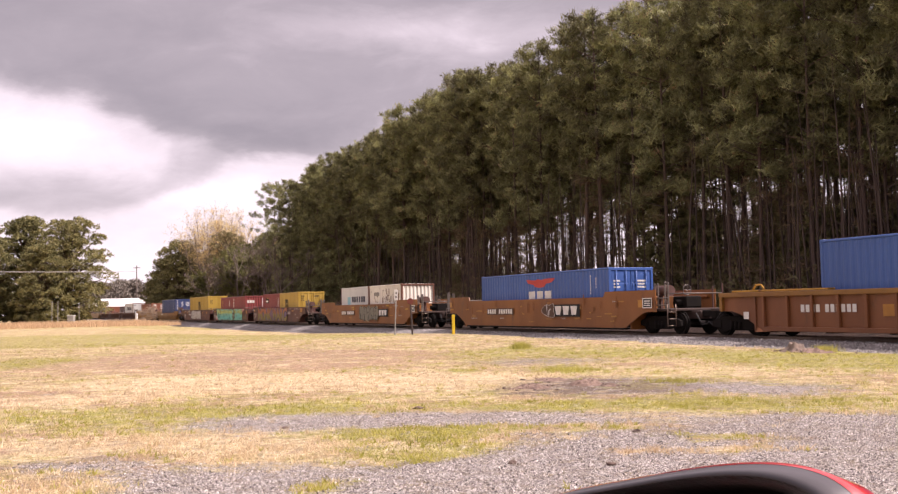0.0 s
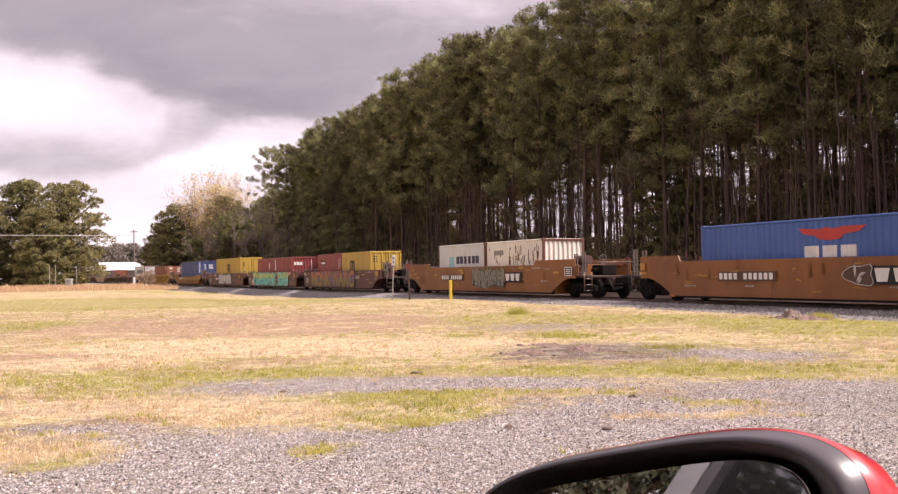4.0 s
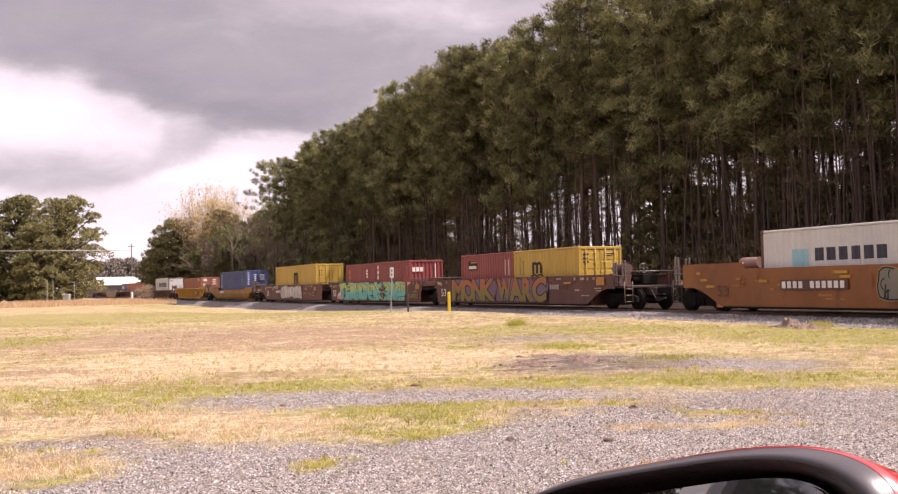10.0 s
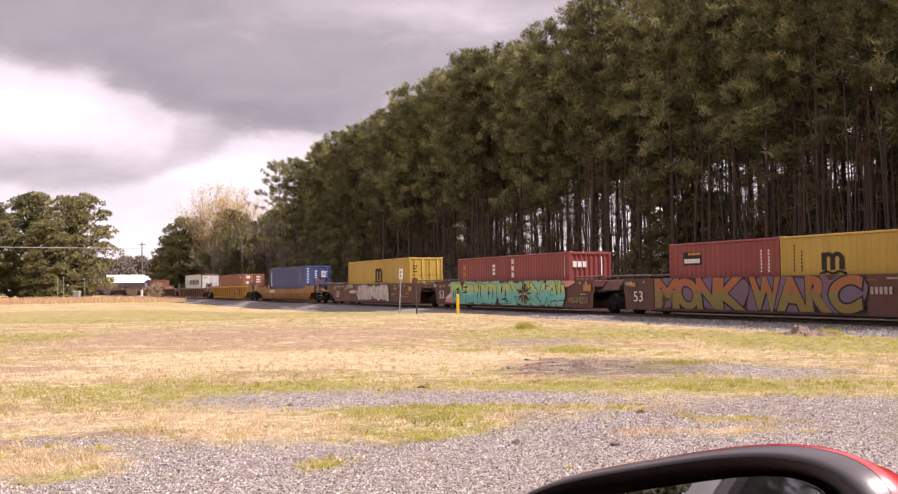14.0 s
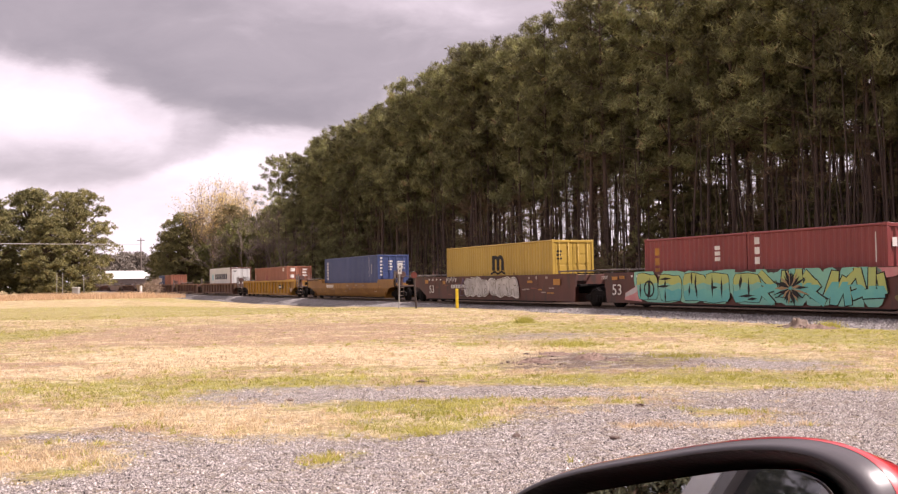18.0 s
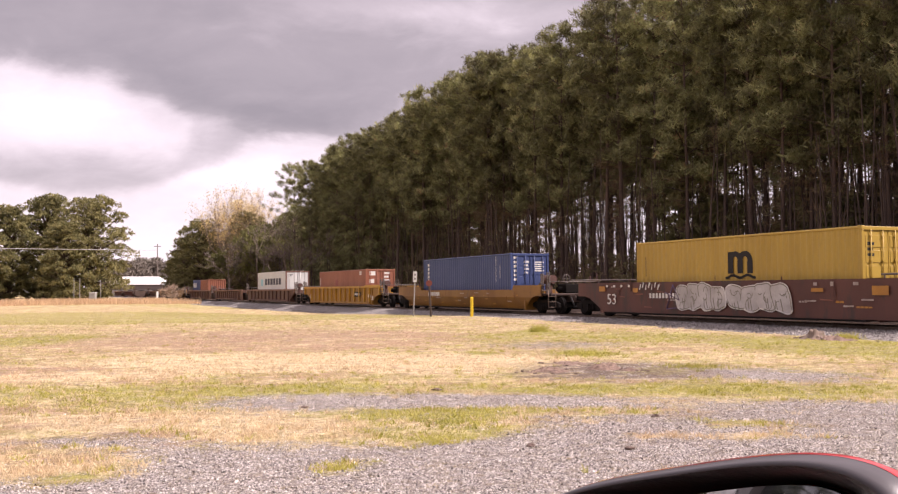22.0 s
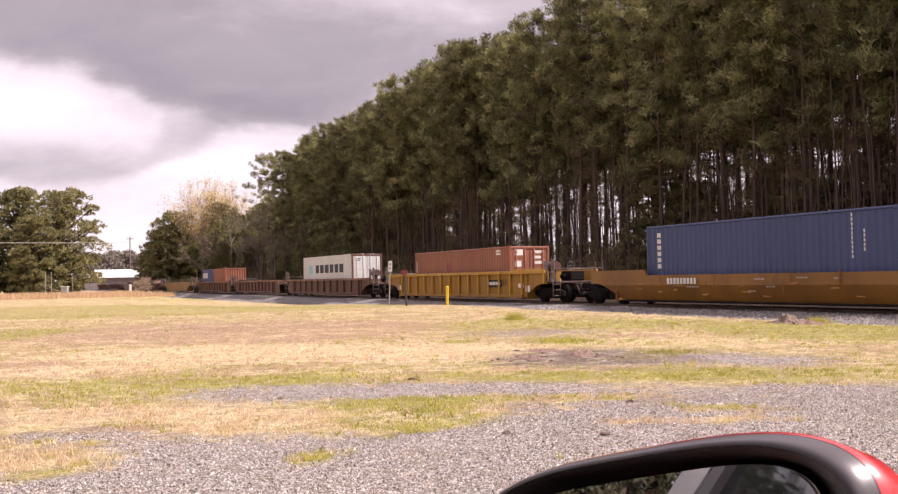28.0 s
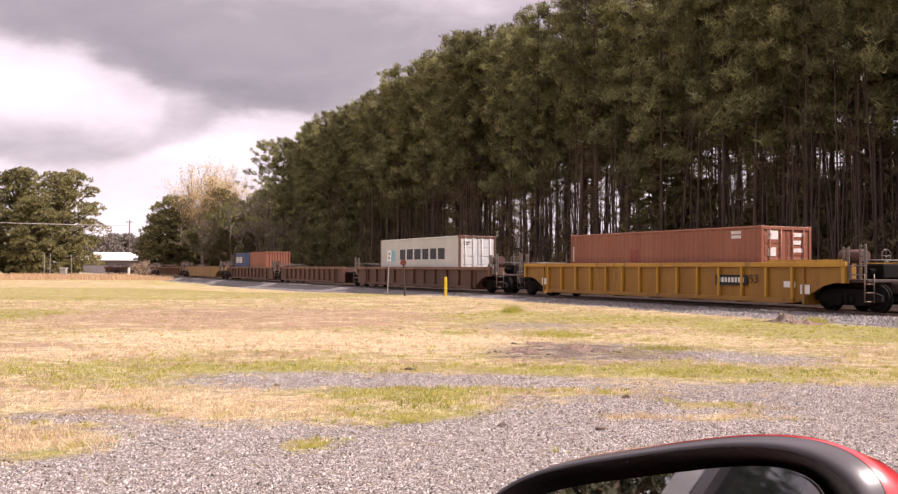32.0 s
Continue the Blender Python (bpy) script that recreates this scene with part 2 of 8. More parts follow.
RUST = (0.085, 0.032, 0.016)
ORANGE = surface("ochre_car_paint", (0.265, 0.092, 0.014), (0.185, 0.062, 0.011), 0.6, 0.55, stain=(0.13, 0.052, 0.018), stain_at=0.59, streak=0.4)
OCHRE = surface("yellow_ochre_car_paint", (0.270, 0.125, 0.014), (0.185, 0.078, 0.012), 0.6, 0.5, stain=(0.13, 0.056, 0.016), stain_at=0.60, streak=0.55)
YELLOW = surface("bright_yellow_car_paint", (0.484, 0.265, 0.017), (0.390, 0.187, 0.016), 0.7, 0.5, stain=(0.17, 0.075, 0.025), stain_at=0.56, streak=0.25)
MAROON = surface("red_brown_car_paint", (0.118, 0.038, 0.025), (0.078, 0.027, 0.020), 0.6, 0.6, stain=(0.055, 0.028, 0.022), stain_at=0.52, streak=0.3)
BROWN = surface("rusty_brown_car_paint", (0.120, 0.052, 0.030), (0.078, 0.035, 0.023), 0.6, 0.65, stain=(0.055, 0.03, 0.02), stain_at=0.58, streak=0.3)
# top chords and end posts, a lighter brown than the panels
BROWN_TOP = surface("lighter_brown_edge_paint", (0.23, 0.115, 0.066), (0.16, 0.076, 0.046), 0.6, 0.65, stain=(0.07, 0.035, 0.022), stain_at=0.56, streak=0.3)
TAN = surface("tan_car_paint", (0.26, 0.145, 0.050), (0.19, 0.105, 0.04), 0.6, 0.65, stain=(0.09, 0.05, 0.03), stain_at=0.60, streak=0.3)
GREASE = surface("greasy_black_steel", (0.009, 0.007, 0.007), (0.015, 0.012, 0.010), 2.0, 0.85, 0.0, stain=(0.035, 0.022, 0.015), stain_at=0.66, gloss=0.12)
STEEL = surface("worn_rail_steel", (0.20, 0.15, 0.12), (0.12, 0.08, 0.06), 3.0, 0.45, 0.6, stain=RUST, stain_at=0.62)
PIPE = surface("grey_galvanised_pipe", (0.19, 0.16, 0.145), (0.11, 0.088, 0.075), 3.0, 0.5, 0.3, stain=RUST, stain_at=0.64)
WHITE = surface("white_stencil_paint", (0.78, 0.76, 0.72), (0.62, 0.59, 0.54), 2.0, 0.6)
STENCIL = surface("faded_stencil_paint", (0.44, 0.38, 0.34), (0.27, 0.20, 0.17), 5.0, 0.7)
DECK = surface("dirty_brown_deck", (0.060, 0.033, 0.025), (0.038, 0.022, 0.018), 1.5, 0.8, stain=(0.10, 0.05, 0.035), stain_at=0.62)
GEAR_RED = surface("dull_red_brown_gear", (0.115, 0.050, 0.038), (0.075, 0.034, 0.027), 1.5, 0.7)
BLACK = surface("black_paint", (0.014, 0.013, 0.013), (0.022, 0.019, 0.018), 2.0, 0.85)
AMBER = surface("yellow_marker_plate", (0.47, 0.215, 0.022), (0.34, 0.14, 0.02), 2.0, 0.5)

BOX_BLUE = surface("bright_blue_container_paint", (0.045, 0.115, 0.36), (0.038, 0.095, 0.30), 0.8, 0.45, stain=(0.10, 0.09, 0.10), stain_at=0.69, streak=0.3)
BOX_NAVY = surface("faded_navy_container_paint", (0.042, 0.066, 0.178), (0.034, 0.055, 0.145), 0.8, 0.5, stain=(0.06, 0.09, 0.09), stain_at=0.66, streak=0.3)
BOX_YELLOW = surface("yellow_container_paint", (0.476, 0.315, 0.051), (0.399, 0.255, 0.038), 0.8, 0.5, stain=(0.32, 0.19, 0.05), stain_at=0.66, streak=0.25)
BOX_RED = surface("dark_red_container_paint", (0.255, 0.046, 0.042), (0.205, 0.038, 0.034), 0.8, 0.5, stain=(0.12, 0.03, 0.025), stain_at=0.64, streak=0.3)
BOX_ORANGE = surface("faded_orange_brown_container_paint", (0.30, 0.108, 0.060), (0.235, 0.082, 0.046), 0.8, 0.55, stain=(0.2, 0.07, 0.04), stain_at=0.63, streak=0.3)
BOX_WHITE = surface("white_container_paint_with_rust", (0.80, 0.75, 0.65), (0.66, 0.61, 0.53), 0.8, 0.55, stain=(0.14, 0.055, 0.025), stain_at=0.60, streak=0.22)
BOX_GREY = surface("pale_grey_container_paint", (0.62, 0.62, 0.60), (0.53, 0.53, 0.515), 0.8, 0.5, stain=(0.28, 0.24, 0.2), stain_at=0.68, streak=0.3)
BOX_DARK = surface("rust_brown_container_frame", (0.16, 0.06, 0.035), (0.10, 0.04, 0.025), 1.5, 0.6)

# ---------------------------------------------------------------- the railway line
HEAD = 25.45                                     # degrees by which the line runs off to the left of straight ahead
ALONG = Vector((-math.sin(radians(HEAD)), math.cos(radians(HEAD)), 0))   # away from the viewer
ACROSS = Vector((math.cos(radians(HEAD)), math.sin(radians(HEAD)), 0))   # over to the woods
MID = 24.95                                      # the track's middle, metres across
RAIL = 0.14                                      # top of rail
TURN = HEAD - 90


def on_line(s, across=0.0, z=0.0):
    p = ACROSS * (MID + across) + ALONG * s
    return pose(p.x, p.y, z, 0, 0, TURN)




def gone(t):
    ts = [a for a, _ in RUN]
    return float(np.interp(t, ts, [b for _, b in RUN]))


MOVERS, SPINNERS = [], []


# ---------------------------------------------------------------- rolling stock
def wheelset(parent, x):
    bm = bmesh.new()
    for s in (-1, 1):
        tube(bm, (0, s * 0.70, 0), (0, s * 0.80, 0), 0.42, 0.42, 20)
        tube(bm, (0, s * 0.66, 0), (0, s * 0.70, 0), 0.46, 0.455, 20)
        tube(bm, (0, s * 0.80, 0), (0, s * 0.84, 0), 0.36, 0.30, 20)
        tube(bm, (0, s * 0.84, 0), (0, s * 1.02, 0), 0.11, 0.10, 10)
        for k in range(3):
            a = 2.0944 * k
            tube(bm, (0.2 * math.cos(a), s * 0.83, 0.2 * math.sin(a)), (0.2 * math.cos(a), s * 0.86, 0.2 * math.sin(a)), 0.035, 0.035, 6)
    tube(bm, (0, -0.7, 0), (0, 0.7, 0), 0.09, 0.09, 8)
    ob = part("wheelset", bm, GREASE, parent)
    ob.location = (x, 0, 0.42)
    SPINNERS.append((ob, x))
    return ob


WHEELS = {}


def truck(parent, x):
    """A two-axle truck with its middle at x; z is measured from the rail."""
    base = bmesh.new()
    tube(base, (-0.2, -0.95, 0.42), (-0.2, 0.95, 0.42), 0.12, 0.12, 8)
    tube(base, (0.2, -0.95, 0.42), (0.2, 0.95, 0.42), 0.12, 0.12, 8)
    slab(base, -0.3, 0.3, -1.0, 1.0, 0.45, 0.66, 0.03)
    t = part("truck", base, GREASE, parent, "greasy black cast steel truck")
    t.location = (x, 0, RAIL)
    for side in (-1, 1):
        bm = bmesh.new()
        prism(bm, [(-1.25, 0.34), (-1.0, 0.30), (-0.55, 0.20), (0.55, 0.20), (1.0, 0.30), (1.25, 0.34), (1.25, 0.52), (1.0, 0.60),
                   (0.5, 0.70), (-0.5, 0.70), (-1.0, 0.60), (-1.25, 0.52)], side * 0.98 - 0.06, side * 0.98 + 0.06)
        for k in (-0.2, 0, 0.2):
            tube(bm, (k, side * 1.06, 0.24), (k, side * 1.06, 0.52), 0.075, 0.075, 8)
        for k in (-0.89, 0.89):
            slab(bm, k - 0.13, k + 0.13, side * 1.04 - 0.03, side * 1.04 + 0.05, 0.28, 0.56, 0.02)
        part("side_frame", bm, GREASE, t)
    for k in (-0.89, 0.89):
        if WHEELS:
            ob = link_part("wheelset", WHEELS["mesh"], t)
            ob.location = (k, 0, 0.42)
            SPINNERS.append((ob, k))
        else:
            WHEELS["mesh"] = wheelset(t, k).data
    return t


def bar_row(parent, x, z, w, h, count, gap, mat, y, name="lettering_bar"):
    """Writing that cannot be read: plain bars."""
    for i in range(count):
        bm = bmesh.new()
        box(bm, x + i * (w + gap), x + i * (w + gap) + w, y, y + 0.004, z, z + h)
        part(name, bm, mat, parent)


def words(parent, text, x, z, size, mat, y, name="lettering"):
    cu = bpy.data.curves.new("text", "FONT")
    cu.body, cu.size, cu.extrude = text, size, 0.002
    tmp = new("text", cu)
    me = bpy.data.meshes.new_from_object(tmp.evaluated_get(bpy.context.evaluated_depsgraph_get()))
    bpy.data.objects.remove(tmp)
    me.materials.clear()
    me.materials.append(mat)
    ob = link_part(name, me, parent)
    ob.matrix_basis = pose(x, y, z, 90, 0, 0) @ Matrix.Diagonal((1.22, 1.05, 1, 1))
    return ob


def side_outline(half, low, top, cut_l, cut_r, rise, step_l, step_r, step_h):
    """The near side of a well: deep in the middle, cut up over the trucks, with raised ends."""
    h = half
    def end(cut):                 # in from the end along the lower edge
        k = cut / 2.0
        return [(0, rise), (0.55 * k, rise), (0.95 * k, rise - 0.10), (1.35 * k, rise - 0.30), (cut, low)]

    pts = [(-h + x, z) for x, z in end(cut_l)] + [(h - x, z) for x, z in end(cut_r)[::-1]]
    up = [(h, top - 0.12)]
    if step_r:
        up += [(h, top + step_h), (h - step_r, top + step_h), (h - step_r - 0.12, top)]
    else:
        up += [(h, top)]
    if step_l:
        up += [(-h + step_l + 0.12, top), (-h + step_l, top + step_h), (-h, top + step_h)]
    else:
        up += [(-h, top)]
    return pts + up + [(-h, top - 0.12)]


CUT = {"own": 2.0, "held": 0.14, "shared": 0.14}     # length of the cut over the truck at each kind of end


def well_car(name, label, s_right, s_left, paint, chord, style="smooth", ends=("own", "own"), top=1.66, low=0.37,
             ribs=15, steps=(2.2, 3.2), gear=("rails", "rails"), half_w=1.52, rib_paint=None, bend=0.0):
    """ends: (right, left). own: a platform and a truck of its own; shared: it rests on the neighbour's truck; held: it carries the shared truck."""
    L = s_left - s_right
    h = L / 2
    car = thing(name, label, "railway wagon", "wagons of the train")
    sc = (s_right + s_left) / 2
    MOVERS.append((car, sc, 0.0, 0.0))
    rise = 1.02
    out = side_outline(h, low, top, CUT[ends[1]], CUT[ends[0]], rise, steps[1] if style == "smooth" and steps else 0, steps[0] if style == "smooth" and steps else 0, 0.22)
    for side in (-1, 1):
        y0 = side * half_w
        bm = bmesh.new()
        inset = 0.12 if style == "ribbed" else 0.0
        prism(bm, out, y0 - side * inset - (0.05 if side > 0 else 0.0), y0 - side * inset + (0.05 if side < 0 else 0.0))
        if bend:                      # the lower half leans in under a crease
            bmesh.ops.bisect_plane(bm, geom=[*bm.verts, *bm.edges, *bm.faces], plane_co=(0, 0, 0.95), plane_no=(0, 0, 1))
            for v in bm.verts:
                if v.co.z < 0.945:
                    v.co.y -= side * bend * (0.95 - v.co.z) / 0.58
        part("side_wall", bm, paint, car)
        if style == "smooth" and side < 0:
            rng = random.Random(int(s_right * 10))
            for i in range(7):            # small stencilled notes
                x, z = rng.uniform(-h + 2.2, h - 2.4), rng.choice((top - 0.22, top - 0.18, low + 0.35, low + 0.5))
                bar_row(car, x, z, rng.uniform(0.05, 0.16), rng.uniform(0.04, 0.07), rng.randint(2, 4), 0.03, rng.choice((STENCIL, STENCIL, AMBER)), y0 - 0.062 + 0.05, "stencil")
        bm = bmesh.new()
        if style == "ribbed":
            slab(bm, -h, h, min(y0, y0 - side * 0.14), max(y0, y0 - side * 0.14), top - 0.11, top + 0.05, 0.015)
            part("top_chord", bm, chord, car)
            bm = bmesh.new()
            slab(bm, -h + 2.1, h - 2.1, min(y0, y0 - side * 0.14), max(y0, y0 - side * 0.14), low - 0.02, low + 0.13, 0.015)
            part("bottom_chord", bm, paint, car)
            rib = bmesh.new()
            slab(rib, -0.05, 0.05, min(0, -side * 0.115), max(0, -side * 0.115), low + 0.13, top - 0.11, 0.012)
            rib_ob = None
            for i in range(ribs):
                x = -h + 2.15 + (L - 4.3) * i / (ribs - 1)
                if rib_ob is None:
                    rib_ob = part("rib", rib, rib_paint or paint, car)
                else:
                    rib_ob = link_part("rib", rib_ob.data, car)
                rib_ob.location = (x, y0, 0)
            for e in (-1, 1):
                bm = bmesh.new()
                slab(bm, e * (h - 0.10) - 0.07, e * (h - 0.10) + 0.07, min(y0, y0 - side * 0.13), max(y0, y0 - side * 0.13), rise, top - 0.11, 0.012)
                part("end_post", bm, chord, car)
        else:
            slab(bm, -h + 0.3, h - 0.3, min(y0 - side * 0.055, y0 - side * 0.2), max(y0 - side * 0.055, y0 - side * 0.2), top - 0.10, top - 0.004, 0.015)
            part("top_chord", bm, paint, car)
            bm = bmesh.new()
            slab(bm, -h + 2.1, h - 2.1, min(y0 + side * 0.03, y0 - side * 0.2), max(y0 + side * 0.03, y0 - side * 0.2), low - 0.07, low - 0.003, 0.015)
            part("bottom_chord", bm, GREASE, car)
    for k in range(7):
        bm = bmesh.new()
        x = -h + 2.4 + (L - 4.8) * k / 6
        slab(bm, x - 0.15, x + 0.15, -half_w + 0.2, half_w - 0.2, low - 0.06, low - 0.004, 0.01)
        part("floor_beam", bm, GREASE, car)
    for e, kind, kit in ((1, ends[0], gear[0]), (-1, ends[1], gear[1])):
        bm = bmesh.new()
        x = e * (h - 1.75)
        slab(bm, min(x, x + e * 0.08), max(x, x + e * 0.08), -half_w + 0.06, half_w - 0.06, low - 0.06, top - 0.02, 0.01)
        part("bulkhead", bm, paint, car)
        reach = {"own": 1.15, "shared": 0.55, "held": 0.35}[kind]
        bm = bmesh.new()
        slab(bm, min(e * (h - 1.7), e * (h + reach - 0.5)), max(e * (h - 1.7), e * (h + reach - 0.5)), -half_w + 0.2, half_w - 0.2, rise + 0.02, rise + 0.12, 0.02)
        slab(bm, min(e * (h - 1.7), e * (h + reach)), max(e * (h - 1.7), e * (h + reach)), -0.28, 0.28, 0.72, rise + 0.02, 0.03)
        part("end_platform", bm, DECK if kind == "own" else GREASE, car)
        if kind == "own":
            truck(car, e * (h - 0.35))
            bm = bmesh.new()
            slab(bm, min(e * (h + 1.0), e * (h + 1.75)), max(e * (h + 1.0), e * (h + 1.75)), -0.16, 0.16, 0.80, 1.06, 0.04)
            slab(bm, min(e * (h + 1.62), e * (h + 1.98)), max(e * (h + 1.62), e * (h + 1.98)), -0.20, 0.12, 0.72, 1.10, 0.06)
            part("coupler", bm, GREASE, car)
            bm = bmesh.new()
            tube(bm, (e * (h + 1.1), -0.45, 0.95), (e * (h + 1.5), -0.50, 0.50), 0.03, 0.03, 6)
            tube(bm, (e * (h + 1.5), -0.50, 0.50), (e * (h + 1.9), -0.35, 0.62), 0.03, 0.03, 6)
            part("air_hose", bm, BLACK, car)
        elif kind == "held":
            truck(car, e * (h + 0.95))
        if kit == "rails":
            platform_gear(car, e, h, rise, half_w, top)
        elif kit == "cover":
            bm = bmesh.new()
            for yy in (-half_w + 0.12, -0.4, 0.5):
                tube(bm, (e * (h - 1.6), yy, top + 0.12), (e * (h + 0.75), yy, top + 0.14), 0.035, 0.035, 6)
            for xx in (h - 1.5, h - 0.4, h + 0.6):
                tube(bm, (e * xx, -half_w + 0.12, top - 0.05), (e * xx, -half_w + 0.12, top + 0.13), 0.025, 0.025, 6)
            part("walkway_rail", bm, PIPE, car)
            bm = bmesh.new()
            slab(bm, min(e * (h - 1.5), e * (h + 0.6)), max(e * (h - 1.5), e * (h + 0.6)), -0.45, 0.45, top + 0.0, top + 0.05, 0.01)
            part("walkway", bm, GREASE, car)
    return car


def platform_gear(car, e, h, rise, half_w, top):
    """Posts, hand rails, brake wheel, air tank and steps over a truck at the end of a wagon."""
    x0, x1 = h - 0.15, h + 0.62
    for x, y, hi in ((x0 + 0.15, -half_w + 0.15, 2.12), (x1, -half_w + 0.15, 2.18), (x1, half_w - 0.2, 2.12), (x0 + 0.2, half_w - 0.2, 2.0)):
        bm = bmesh.new()
        slab(bm, e * x - 0.032, e * x + 0.032, y - 0.03, y + 0.03, rise + 0.1, hi, 0.010)
        if y < 0:                     # a second leg, joined at the top, with rungs
            slab(bm, e * x - 0.030 - e * 0.19, e * x + 0.030 - e * 0.19, y - 0.03, y + 0.03, rise + 0.1, hi, 0.010)
            for z in (hi - 0.05, hi - 0.34, hi - 0.62):
                tube(bm, (e * x, y, z), (e * (x - 0.19), y, z), 0.018, 0.018, 6)
        part("guide_post", bm, PIPE if y < 0 else GEAR_RED, car)
    bm = bmesh.new()
    for z in (1.28, 1.55):
        tube(bm, (e * (x0 - 0.1), -half_w + 0.10, z), (e * (x1 + 0.05), -half_w + 0.10, z), 0.022, 0.022, 6)
    tube(bm, (e * x1, -half_w + 0.12, 1.72), (e * x1, half_w - 0.2, 1.72), 0.025, 0.025, 6)
    part("hand_rail", bm, PIPE, car)
    bm = bmesh.new()
    for y in (-half_w + 0.06, -half_w + 0.46):
        tube(bm, (e * (x1 + 0.04), y, 0.45), (e * (x1 + 0.04), y, 1.3), 0.02, 0.02, 6)
    for z in (0.48, 0.74, 1.0):
        tube(bm, (e * (x1 + 0.04), -half_w + 0.06, z), (e * (x1 + 0.04), -half_w + 0.46, z), 0.018, 0.018, 6)
    part("step_ladder", bm, STEEL, car)
    if e > 0:
        bm = bmesh.new()
        tube(bm, (x0 - 0.45, -0.95, 1.84), (x0 + 0.42, -0.95, 1.84), 0.21, 0.21, 18)
        slab(bm, x0 - 0.25, x0 - 0.15, -1.02, -0.88, rise + 0.1, 1.70, 0.01)
        slab(bm, x0 + 0.12, x0 + 0.22, -1.02, -0.88, rise + 0.1, 1.70, 0.01)
        part("air_reservoir", bm, GEAR_RED, car)
        bm = bmesh.new()
        for i in range(6):
            a, b = i / 6, (i + 1) / 6
            tube(bm, (x0 - 0.75 + 0.3 * a, -1.2, 1.1 + 0.55 * a ** 0.5), (x0 - 0.75 + 0.3 * b, -1.2, 1.1 + 0.55 * b ** 0.5), 0.04, 0.04, 7)
        part("brake_pipe", bm, PIPE, car)
        bm = bmesh.new()
        ring = [(0.20 * math.cos(i * 0.5236), 0.20 * math.sin(i * 0.5236)) for i in range(12)]
        for i in range(12):
            a, b = ring[i], ring[(i + 1) % 12]
            tube(bm, (x1 - 0.12, -0.35 + a[0], 1.86 + a[1]), (x1 - 0.12, -0.35 + b[0], 1.86 + b[1]), 0.018, 0.018, 6, False)
        for i in (0, 3, 6, 9):
            tube(bm, (x1 - 0.12, -0.35, 1.86), (x1 - 0.12, -0.35 + ring[i][0], 1.86 + ring[i][1]), 0.014, 0.014, 5)
        part("brake_wheel", bm, PIPE, car)
        bm = bmesh.new()
        slab(bm, x0 - 0.3, x0 + 0.5, -0.3, 0.5, rise + 0.13, 1.62, 0.04)
        tube(bm, (x0 + 0.2, -0.6, 1.35), (x0 + 0.2, 0.4, 1.35), 0.13, 0.13, 10)
        part("brake_gear", bm, GREASE, car)
    else:
        bm = bmesh.new()
        slab(bm, -x0 - 0.45, -x0 + 0.2, -0.7, 0.2, rise + 0.13, 1.5, 0.05)
        tube(bm, (-x0 - 0.2, -0.8, 1.55), (-x0 - 0.2, 0.5, 1.55), 0.11, 0.11, 10)
        part("brake_gear", bm, GREASE, car)


# ---------------------------------------------------------------- containers
def corrugated(bm, x0, x1, y, z0, z1, face, pitch=0.278, deep=0.026, along="x"):
    """A pressed sheet of upright flutes, facing -y or +y (or +x / -x for an end)."""
    pts, x = [], x0
    n = max(2, round((x1 - x0) / pitch))
    p = (x1 - x0) / n
    for i in range(n):
        b = x0 + i * p
        pts += [(b, 0), (b + 0.26 * p, 0), (b + 0.5 * p, deep), (b + 0.76 * p, deep)]
    pts.append((x1, 0))
    rows = []
    for z in (z0, z1):
        rows.append([bm.verts.new((a, y - face * d, z) if along == "x" else (y - face * d, a, z)) for a, d in pts])
    for i in range(len(pts) - 1):
        bm.faces.new((rows[0][i], rows[0][i + 1], rows[1][i + 1], rows[1][i]))


